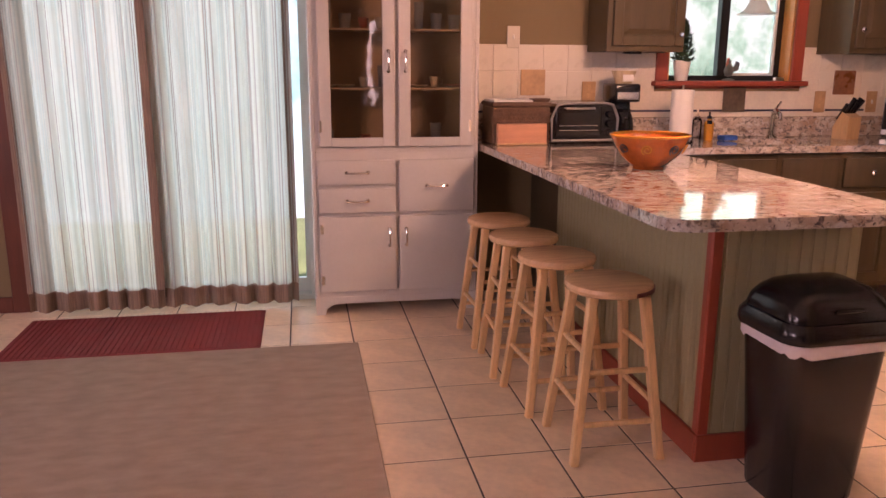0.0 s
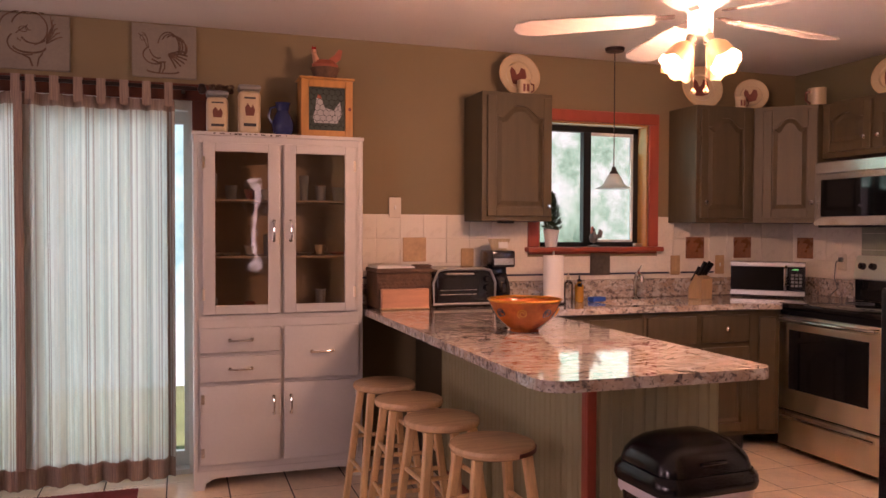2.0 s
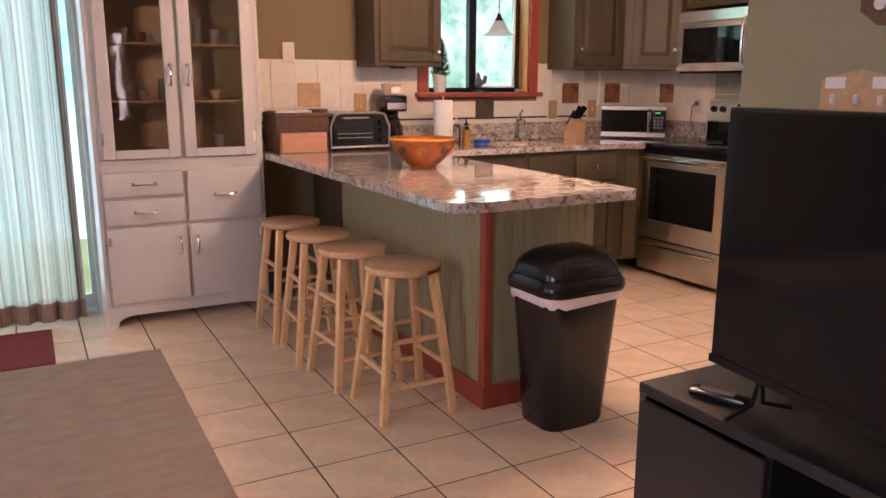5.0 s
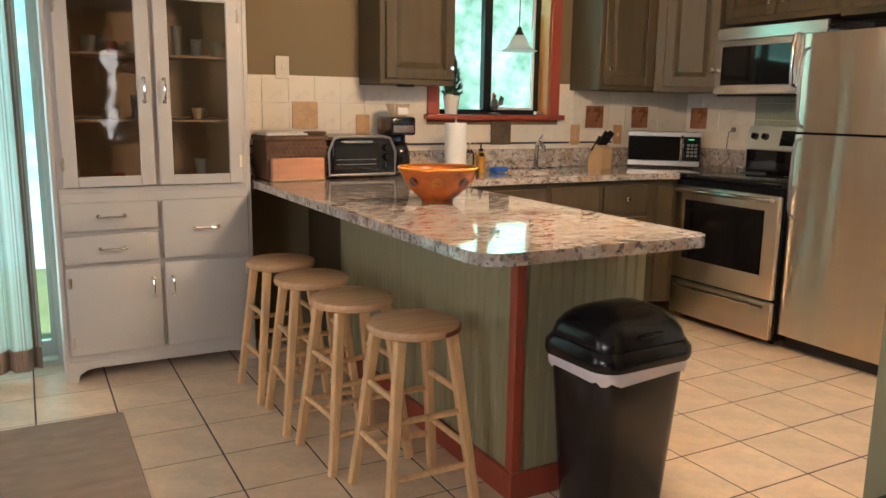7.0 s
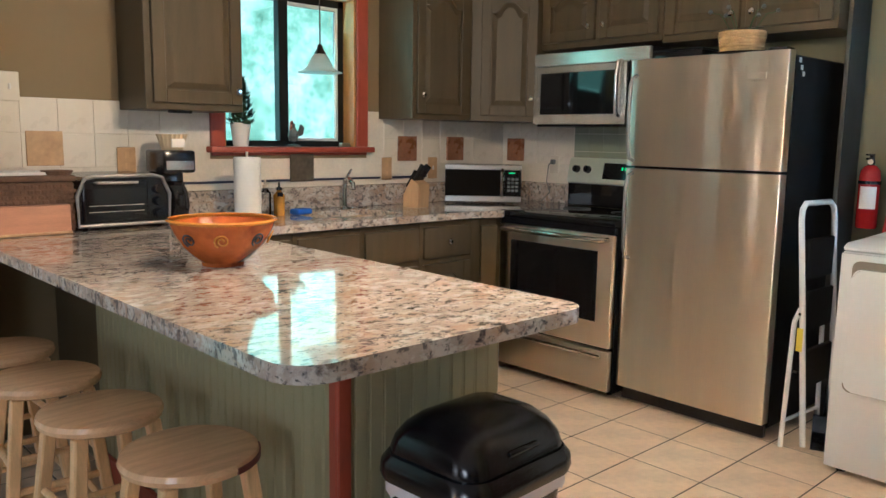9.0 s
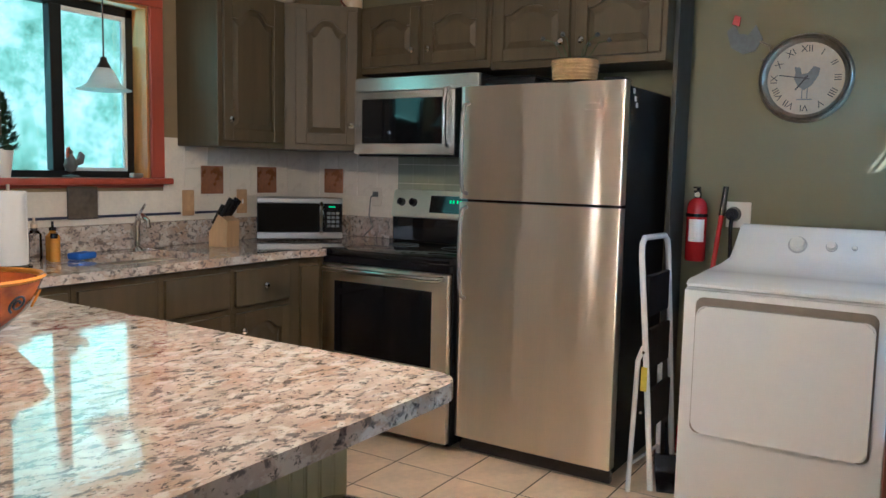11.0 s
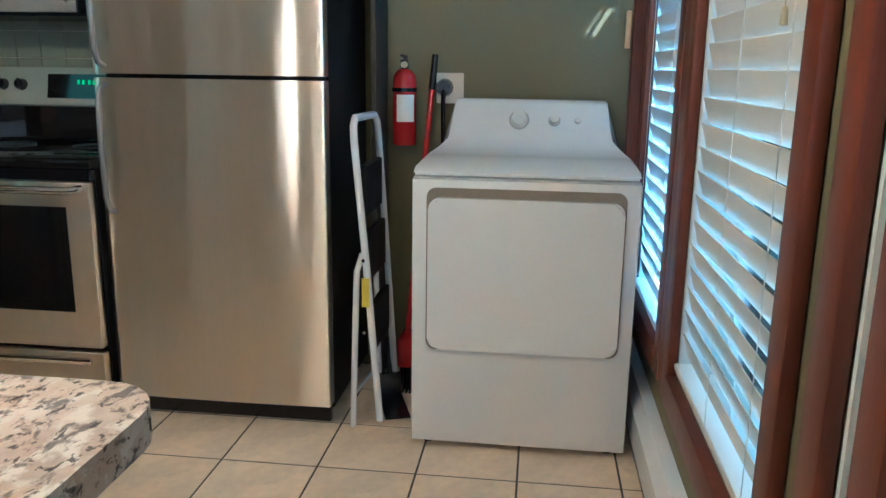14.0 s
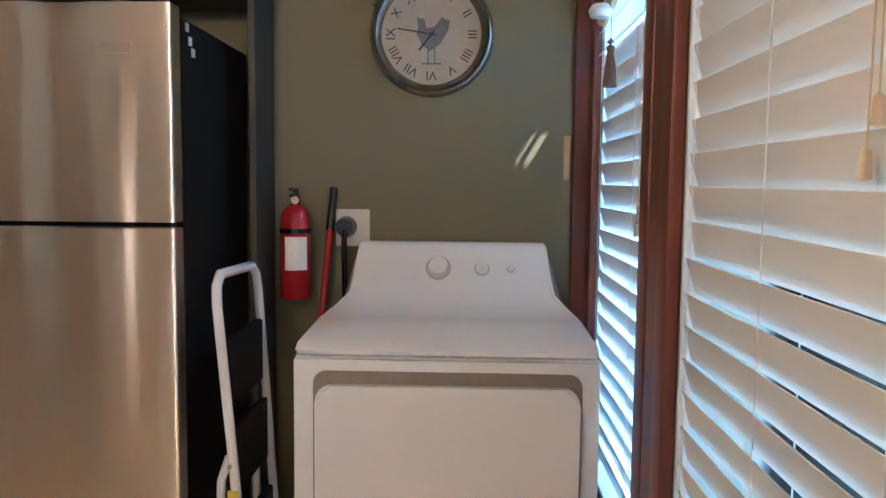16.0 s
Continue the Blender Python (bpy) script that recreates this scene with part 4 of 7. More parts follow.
def bin_():
    c = thing("trash_can", "tall black plastic trash can with domed lid and white liner", "trash can", (1.965, 2.215, 0), 3)
    b = bmesh.new()
    rows = [(0.138, 0.105, 0.0), (0.143, 0.11, 0.01), (0.172, 0.140, 0.50), (0.178, 0.145, 0.56)]
    rings = []
    for w, d, z in rows:
        rings.append([b.verts.new((x, y, z)) for x, y in outline(-w, -d, w, d, (0.06,) * 4, 5)])
    for a, q in zip(rings, rings[1:]):
        for i in range(len(a)):
            b.faces.new((a[i], a[(i + 1) % len(a)], q[(i + 1) % len(a)], q[i]))
    b.faces.new(rings[0][::-1])
    b.faces.new(rings[-1])
    part("body", b, "black", c)
    b = bmesh.new()
    rings = []
    for k, (g, z) in enumerate(((0.004, 0.505), (0.009, 0.520), (0.008, 0.545), (0.004, 0.562))):
        pts = outline(-0.174 - g, -0.141 - g, 0.174 + g, 0.141 + g, (0.06,) * 4, 6)
        rings.append([b.verts.new((x, y, z + 0.007 * math.sin(i * 1.9 + k) * (k < 2))) for i, (x, y) in enumerate(pts)])
    for a, q in zip(rings, rings[1:]):
        for i in range(len(a)):
            b.faces.new((a[i], a[(i + 1) % len(a)], q[(i + 1) % len(a)], q[i]))
    part("liner", b, "bag", c, "white bin liner folded over the rim")
    b = bmesh.new()
    rings = []
    for w, d, z in ((0.192, 0.158, 0.545), (0.196, 0.162, 0.56), (0.194, 0.160, 0.585), (0.184, 0.148, 0.604)):
        rings.append([b.verts.new((x, y, z)) for x, y in outline(-w, -d, w, d, (0.07,) * 4, 6)])
    for a, q in zip(rings, rings[1:]):
        for i in range(len(a)):
            b.faces.new((a[i], a[(i + 1) % len(a)], q[(i + 1) % len(a)], q[i]))
    b.faces.new(rings[-1])
    b.faces.new(rings[0][::-1])
    lid = part("lid", b, "black", c, "black domed lid")
    d = bmesh.new()
    rings = []
    for w, dp, z, q in ((0.176, 0.142, 0.600, 0.06), (0.176, 0.142, 0.616, 0.06), (0.170, 0.134, 0.642, 0.06), (0.154, 0.118, 0.668, 0.06), (0.126, 0.092, 0.690, 0.05), (0.088, 0.058, 0.704, 0.035), (0.040, 0.026, 0.710, 0.018)):
        rings.append([d.verts.new((x, y, z - 0.05 * max(0.0, -y) ** 1.2)) for x, y in outline(-w, -dp, w, dp, (q,) * 4, 6)])
    for p, q in zip(rings, rings[1:]):
        for i in range(len(p)):
            d.faces.new((p[i], p[(i + 1) % len(p)], q[(i + 1) % len(p)], q[i]))
    d.faces.new(rings[-1])
    d.faces.new(rings[0][::-1])
    part("swing_flap", d, "black", lid, "glossy swing flap")
    part("flap_grip", box(-0.05, -0.142, 0.632, 0.05, -0.125, 0.644, 0.005, 2), "black", lid)


bin_()


def bowl():
    s = thing("mixing_bowl", "large orange glazed pottery bowl with painted swirls on the peninsula", "bowl", (1.838, 3.19, TOP + 0.001))
    part("body", lathe([(0, 0.0), (0.062, 0.0), (0.064, 0.012), (0.082, 0.024), (0.122, 0.062), (0.146, 0.105), (0.158, 0.132), (0.150, 0.132), (0.138, 0.104), (0.112, 0.062), (0.07, 0.03), (0, 0.022)], 48), "bowl", s)
    part("rim", lathe([(0.149, 0.1325), (0.158, 0.1325), (0.165, 0.139), (0.160, 0.144), (0.152, 0.141)], 48), "bowl_rim", s, "golden rolled rim")
    for k, a in enumerate((-158, -118, -72, -35, 20, 80, 140)):
        r = 0.1405
        c = Vector((r * math.cos(radians(a)), r * math.sin(radians(a)), 0.088))
        t = Vector((-math.sin(radians(a)), math.cos(radians(a)), 0))
        up = Vector((0.45 * math.cos(radians(a)), 0.45 * math.sin(radians(a)), 0.89))
        pts = [c + (0.006 + 0.018 * i / 22) * (math.cos(i * 0.5) * t + math.sin(i * 0.5) * up) + Vector((math.cos(radians(a)), math.sin(radians(a)), 0)) * 0.002 for i in range(22)]
        part("painted_swirl", tube(pts, 0.0028, 5), "dark_ink" if k % 2 == 0 else "bowl_rim", s, "painted swirl")


bowl()


# ---- the china hutch ----
def pull(parent, p0, p1, out=(0, -0.028, 0), m="chrome"):
    a, b, o = Vector(p0), Vector(p1), Vector(out)
    t = tube([a, a + o * 0.75, a + (b - a) * 0.2 + o, a + (b - a) * 0.8 + o, b + o * 0.75, b], 0.0055, 8)
    for q in (a, b):
        rod(q, q + o * 0.15, 0.011, 0.009, 10, t)
    return part("pull", t, m, parent, "bright metal pull")


def hutch():
    X, Y, W, D, H = 0.475, 4.272, 0.885, 0.325, 1.86
    c = thing("china_hutch", "old white painted kitchen hutch with glass doors and chipped paint", "cabinet", (X, Y, 0))
    t = 0.022
    for x0 in (0, W - t):
        part("side_panel", box(x0, 0, 0.10, x0 + t, D, H - 0.02, 0.003), "hutch", c)
    part("front_board", box(t, 0.0045, 0.13, W - t, 0.012, 0.886), "hutch", c, smooth=False)
    for z0, z1 in ((0.10, 0.13), (0.50, 0.52), (0.887, 0.91)):
        part("shelf_board", box(t, 0.013 if 0.2 < z0 < 0.6 else 0.004, z0, W - t, D - 0.011, z1), "hutch", c, smooth=False)
    part("rear_board", box(t, D - 0.01, 0.13, W - t, D, 0.909), "hutch", c, smooth=False)
    for x0, x1 in ((t, 0.06), (W - 0.06, W - t)):
        part("stile", box(x0, 0.003, 0.911, x1, 0.02, H - 0.061), "hutch", c, smooth=False)
    part("centre_stile", box(0.435, 0.003, 0.911, 0.459, 0.02, H - 0.061), "hutch", c, smooth=False)
    part("top_rail", box(t, 0.004, H - 0.06, W - t, 0.02, H - 0.021), "hutch", c, smooth=False)
    part("top_board", box(-0.006, -0.006, H - 0.02, W + 0.006, D, H, 0.004, 2), "hutch", c)
    ch = bmesh.new()
    for i in range(15):
        x = 0.10 + i * 0.026 + 0.006 * math.sin(i * 2.3)
        box(x, -0.0068, H - 0.013 + 0.002 * math.sin(i), x + 0.012 + 0.005 * math.sin(i * 1.7), -0.0061, H - 0.006, bm=ch)
    part("worn_edge", ch, "chipped", c, "dark chips along the top edge", smooth=False)
    part("back_board", box(t, D - 0.012, 0.91, W - t, D - 0.002, H - 0.021), "hutch_inner", c, smooth=False)
    lining = box(t + 0.001, 0.02, 0.911, t + 0.004, D - 0.013, H - 0.061)
    box(W - t - 0.004, 0.02, 0.911, W - t - 0.001, D - 0.013, H - 0.061, bm=lining)
    part("lining", lining, "hutch_inner", c, smooth=False)
    for z in (1.20, 1.50):
        part("shelf", box(t + 0.004, 0.04, z + 0.005, W - t - 0.004, D - 0.013, z + 0.015), "hutch_inner", c, smooth=False)
    skirt = prism([(0, 0.10), (0, 0), (0.05, 0), (0.058, 0.035), (0.09, 0.055), (0.12, 0.062), (W - 0.12, 0.062), (W - 0.09, 0.055), (W - 0.058, 0.035), (W - 0.05, 0), (W, 0), (W, 0.10)], 0, 0.018)
    part("skirt", skirt, "hutch", c, "scalloped foot board", smooth=False)
    for x0 in (0, W - 0.018):
        part("foot", box(x0, 0.019, 0, x0 + 0.018, D, 0.0995), "hutch", c, smooth=False)
    # doors and drawers
    for x0, x1, hx in ((0.045, 0.437, 0.404), (0.457, 0.845, 0.492)):
        z0, z1, s = 0.915, 1.805, 0.062
        fr = box(x0, -0.020, z0, x0 + s, -0.001, z1, 0.003)
        box(x1 - s, -0.020, z0, x1, -0.001, z1, 0.003, bm=fr)
        box(x0 + s, -0.019, z0, x1 - s, -0.001, z0 + s * 0.75, 0.003, bm=fr)
        box(x0 + s, -0.019, z1 - s * 0.75, x1 - s, -0.001, z1, 0.003, bm=fr)
        d = part("glass_door", fr, "hutch", c)
        g = part("pane", box(x0 + s - 0.004, -0.010, z0 + 0.04, x1 - s + 0.004, -0.007, z1 - 0.04), "old_glass", d, smooth=False)
        g.visible_shadow = False
        pull(d, (hx, -0.02, 1.30), (hx, -0.02, 1.40))
        out = 0.052 if x0 < 0.2 else 0.838
        for z in (1.02, 1.70):
            part("hinge", box(out - 0.010, -0.026, z - 0.03, out + 0.004, -0.020, z + 0.03, 0.003), "steel", d)
    for x0, x1, z0, z1 in ((0.03, 0.437, 0.715, 0.845), (0.03, 0.437, 0.565, 0.695), (0.457, 0.860, 0.565, 0.845)):
        d = part("drawer", box(x0, -0.020, z0, x1, -0.001, z1, 0.006, 2), "hutch", c)
        m = (x0 + x1) / 2
        pull(d, (m - 0.055, -0.02, (z0 + z1) / 2), (m + 0.055, -0.02, (z0 + z1) / 2))
    for x0, x1, hx in ((0.03, 0.437, 0.402), (0.457, 0.860, 0.492)):
        d = part("door", box(x0, -0.020, 0.135, x1, -0.001, 0.545, 0.006, 2), "hutch", c)
        pull(d, (hx, -0.02, 0.385), (hx, -0.02, 0.475))
        o = x0 + 0.012 if x0 < 0.2 else x1 - 0.012
        for z in (0.20, 0.48):
            part("hinge", box(o - 0.008, -0.026, z - 0.025, o + 0.008, -0.020, z + 0.025, 0.003), "steel", d)
    # glasses, cups and dishes on the shelves
    rnd = random.Random(4)
    for z in (0.911, 1.216, 1.516):
        for i in range(8):
            x = X + 0.10 + i * 0.097
            k = rnd.random()
            h, r = rnd.uniform(0.07, 0.14), rnd.uniform(0.022, 0.034)
            y = Y + 0.14 + 0.06 * rnd.random()
            if z < 1 and i % 2:
                continue
            if k < 0.45:
                g = thing("drinking_glass", "clear drinking glass on a hutch shelf", "glass", (x, y, z), group="glasses in the hutch")
                part("bowl", lathe([(0, 0), (r * 0.8, 0), (r, h), (r - 0.002, h), (r * 0.8 - 0.002, 0.004), (0, 0.004)], 14), "glassware", g)
            elif k < 0.8:
                g = thing("cup", "small patterned ceramic cup on a hutch shelf", "cup", (x, y, z), group="cups in the hutch")
                part("body", lathe([(0, 0), (r * 0.7, 0), (r * 1.1, h * 0.6), (r * 1.05, h * 0.6), (r * 0.6, 0.006), (0, 0.006)], 14), rnd.choice(["cream", "terracotta", "salmon", "ext_red"]), g)
                part("handle", tube([(r * 0.95, 0, h * 0.5), (r * 1.5, 0, h * 0.42), (r * 1.4, 0, h * 0.2), (r * 0.85, 0, h * 0.15)], 0.003, 6), "cream", g)
            else:
                g = solid("dish", lathe([(0, 0), (0.03, 0), (0.052, 0.012), (0.05, 0.014), (0.03, 0.004), (0, 0.004)], 20), rnd.choice(["terracotta", "cream"]), "small dish on a hutch shelf", "dish", at=(x, y, z), group="dishes in the hutch")


hutch()


# ---- appliances ----
def fridge():
    X, Y1, Y0 = 3.972, 3.208, 2.443
    c = thing("refrigerator", "stainless steel top-freezer refrigerator with black sides", "refrigerator", (X, Y1, 0), -90)
    W = Y1 - Y0
    part("cabinet", box(0.004, 0.075, 0.05, W - 0.004, 0.62, 1.675, 0.006), "black_matt", c, "black textured cabinet")
    part("toe_grille", box(0.01, 0.045, 0.012, W - 0.01, 0.074, 0.075, 0.004), "black", c)
    for i in (0.05, W - 0.05):
        part("foot", rod((i, 0.10, 0.0), (i, 0.10, 0.05), 0.018, seg=12), "black", c)

    def door(z0, z1):
        pts = [(0.0, 0.06), (0.0, 0.020), (0.004, 0.010), (0.014, 0.005)]
        n = 10
        pts += [(0.025 + (W - 0.032) * i / n, 0.004 - 0.006 * math.sin(math.pi * i / n)) for i in range(n + 1)]
        pts += [(W - 0.003, 0.005), (W, 0.009), (W, 0.06)]
        b = prism(pts, z0, z1, "xy")
        return part("door", b, "steel", c, "brushed stainless steel door")
    for z0, z1, h0, h1 in ((1.190, 1.69, 1.215, 1.615), (0.085, 1.176, 0.74, 1.155)):
        d = door(z0, z1)
        part("gasket", box(0.012, 0.060, z0 + 0.01, W - 0.012, 0.075, z1 - 0.01), "black", d, smooth=False)
        part("handle", tube([(0.045, 0.002, h0), (0.043, -0.028, h0 + 0.010), (0.041, -0.040, h0 + 0.05), (0.040, -0.043, (h0 + h1) / 2), (0.041, -0.040, h1 - 0.05), (0.043, -0.028, h1 - 0.010), (0.045, 0.002, h1)], 0.0095, 12), "dull_steel", d, "curved steel handle")
    part("badge", box(W - 0.17, -0.0030, 1.575, W - 0.09, 0.004, 1.600, 0.001), "steel", c, "plain steel badge")
    part("hinge_cover", box(W - 0.10, 0.02, 1.6905, W - 0.02, 0.09, 1.705, 0.005, 2), "black", c)
    for i, z in enumerate((1.655, 1.625, 1.60)):
        part("magnet", box(W - 0.0035, 0.105 + 0.02 * i, z - 0.01, W - 0.0005, 0.125 + 0.02 * i, z + 0.01), "white_plastic", c, "small white magnet")


fridge()


def kitchen_range():
    X, Y1, Y0 = 3.93, 3.975, 3.215
    W = Y1 - Y0
    c = thing("electric_range", "stainless steel electric range with a black glass cooktop", "stove", (X, Y1, 0), -90)
    part("body", box(0.002, 0.03, 0.03, W - 0.002, 0.655, 0.885), "black_matt", c, smooth=False)
    part("cooktop", box(-0.004, -0.010, 0.886, W + 0.004, 0.58, 0.918, 0.006, 2), "black_gloss", c, "black glass cooktop")
    for x, y, r in ((0.20, 0.16, 0.10), (0.56, 0.16, 0.08), (0.20, 0.42, 0.08), (0.56, 0.42, 0.10)):
        b = bmesh.new()
        t = tube([(x + r * math.cos(2 * math.pi * i / 32), y + r * math.sin(2 * math.pi * i / 32), 0.9184) for i in range(32)], 0.001, 4, closed=True)
        b.free()
        part("burner_ring", t, "grey_blue", c, "printed burner ring")
    part("front_rail", box(0, 0.0, 0.845, W, 0.03, 0.885, 0.004), "black", c)
    od = part("oven_door", box(0.003, -0.012, 0.27, W - 0.003, 0.028, 0.842, 0.008, 2), "steel", c, "stainless oven door")
    part("oven_window", box(0.088, -0.0145, 0.40, W - 0.088, -0.0122, 0.76, 0.0008), "black_gloss", od, "black glass oven window")
    part("window_inner", box(0.135, -0.0155, 0.44, W - 0.135, -0.0147, 0.72), "screen", od, smooth=False)
    part("oven_handle", tube([(0.03, -0.012, 0.822), (0.035, -0.045, 0.822), (0.06, -0.055, 0.820), (W - 0.06, -0.055, 0.820), (W - 0.035, -0.045, 0.822), (W - 0.03, -0.012, 0.822)], 0.0135, 12), "chrome", od, "bright steel bar handle")
    dr = part("drawer", box(0.003, -0.010, 0.045, W - 0.003, 0.028, 0.255, 0.006, 2), "steel", c, "stainless storage drawer")
    part("drawer_lip", box(0.04, -0.030, 0.215, W - 0.04, -0.010, 0.238, 0.008, 2), "chrome", dr)
    part("backguard", box(0.002, 0.585, 0.918, W - 0.002, 0.655, 1.06, 0.004), "black_gloss", c, "black back guard")
    panel = box(0.0, 0.0, 0.0, W, 0.05, 0.155, 0.012, 2)
    panel.transform(pose(0, 0.565, 1.055, -12, 0, 0))
    p = part("control_panel", panel, "control_steel", c, "stainless control panel")
    disp = box(0.26, -0.003, 0.03, 0.52, -0.0005, 0.125)
    disp.transform(pose(0, 0.565, 1.055, -12, 0, 0))
    part("display", disp, "black_gloss", p, "black display", smooth=False)
    digits = bmesh.new()
    for i, x in enumerate((0.385, 0.405, 0.43, 0.45)):
        box(x, -0.0036, 0.085, x + 0.010, -0.0031, 0.103, bm=digits)
    digits.transform(pose(0, 0.565, 1.055, -12, 0, 0))
    part("clock_digits", digits, "green_led", p, "green clock digits", smooth=False)
    for x in (0.07, 0.15, 0.61, 0.69):
        k = rod((x, -0.001, 0.082), (x, -0.026, 0.082), 0.023, 0.019, 18)
        box(x - 0.004, -0.034, 0.062, x + 0.004, -0.026, 0.102, 0.002, bm=k)
        k.transform(pose(0, 0.565, 1.055, -12, 0, 0))
        part("knob", k, "black", p, "black control knob")
    for x in (0.06, W - 0.06):
        part("foot", rod((x, 0.1, 0.0), (x, 0.1, 0.031), 0.015, seg=10), "black", c)


kitchen_range()


def hood_microwave():
    X, Y1, Y0, Z = 4.24, 4.025, 3.265, 1.393
    W = Y1 - Y0
    c = thing("over_range_microwave", "stainless steel microwave mounted above the range", "microwave", (X, Y1, Z), -90)
    part("body", box(0.001, 0.02, 0.0, W - 0.001, 0.355, 0.396, 0.004), "black_matt", c)
    part("vent_top", box(0, -0.010, 0.325, W, 0.02, 0.396, 0.004), "panel_steel", c, "stainless vent strip")
    d = part("door", box(0, -0.012, 0.0, W - 0.13, 0.019, 0.322, 0.006, 2), "panel_steel", c, "stainless door")
    part("window", box(0.055, -0.0145, 0.055, W - 0.20, -0.0122, 0.285, 0.0008), "black_gloss", d, "black glass window")
    part("handle", tube([(W - 0.165, -0.012, 0.045), (W - 0.165, -0.042, 0.055), (W - 0.165, -0.052, 0.12), (W - 0.165, -0.053, 0.185), (W - 0.165, -0.052, 0.25), (W - 0.165, -0.042, 0.32), (W - 0.165, -0.012, 0.33)], 0.012, 12), "chrome", d)
    part("control_panel", box(W - 0.128, -0.010, 0.0, W, 0.019, 0.322, 0.004), "black_gloss", c)
    part("underside", box(0.02, 0.0, -0.012, W - 0.02, 0.34, 0.0, 0.003), "black", c)


hood_microwave()


def dryer():
    X, Y1, Y0 = 3.906, 2.152, 1.463
    W = Y1 - Y0
    c = thing("clothes_dryer", "white enamel clothes dryer with a raised console", "dryer", (X, Y1, 0), -90)
    part("body", box(0, 0.012, 0.025, W, 0.66, 0.900, 0.010, 3), "white_enamel", c)
    front = box(0.0, 0.0, 0.025, W, 0.0115, 0.892, 0.005, 2)
    f = part("front_panel", front, "white_enamel", c)
    # no real recess: a thin plate whose grey colour paints its shade
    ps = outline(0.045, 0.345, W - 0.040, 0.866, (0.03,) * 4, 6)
    part("door_recess", prism(ps, -0.0015, -0.0002), "stone_board", f, "flat grey plate round the door, recess shade as colour")
    ps = outline(0.052, 0.352, W - 0.046, 0.836, (0.035,) * 4, 6)
    dd = prism(ps, -0.022, -0.002)
    bmesh.ops.bevel(dd, geom=[e for e in dd.edges if e.verts[0].co.y < -0.021 and e.verts[1].co.y < -0.021], offset=0.008, segments=3, affect="EDGES")
    part("door", dd, "white_enamel", c, "large square white dryer door")
    top = prism([(-0.004, 0.904), (-0.004, 0.914), (0.03, 0.930), (0.30, 0.934), (0.44, 0.944), (0.495, 0.970), (0.525, 1.008), (0.568, 1.096), (0.583, 1.109), (0.605, 1.114), (0.655, 1.106), (0.66, 0.904)], 0.004, W - 0.004, "yz")
    es = [e for e in top.edges if abs(e.verts[0].co.x - e.verts[1].co.x) < 1e-5]
    for v in top.verts:
        if v.co.z > 0.937:
            k = 0.052 * min(1.0, (v.co.z - 0.932) / 0.04) + 0.012 * max(0.0, (v.co.z - 0.95) / 0.15)
            v.co.x += k * (1 if v.co.x < W / 2 else -1)
    bmesh.ops.bevel(top, geom=es, offset=0.010, segments=3, affect="EDGES", clamp_overlap=True)
    t = part("top_and_console", top, "white_enamel", c)
    n = Vector((0, -0.894, 0.447))
    for x, r in ((0.305, 0.030), (0.432, 0.018), (0.515, 0.009)):
        p = Vector((x, 0.541, 1.041))
        k = rod(p, p + n * (0.026 if r > 0.01 else 0.008), r, r * 0.88, 24)
        part("dial_ring", rod(p - n * 0.001, p + n * 0.002, r * 1.25, r * 1.22, 28), "knob_ring", t, "grey printed ring")
        part("knob", k, "white_plastic", t, "round white knob" if r > 0.01 else "small round button")
    part("badge", rod((0.10, 0.513, 0.985), (0.16, 0.513, 0.985), 0.0035, seg=6), "knob_ring", t, "small grey badge")
    for x in (0.05, W - 0.05):
        for y in (0.06, 0.60):
            part("foot", rod((x, y, 0), (x, y, 0.026), 0.02, seg=12), "black", c)


dryer()


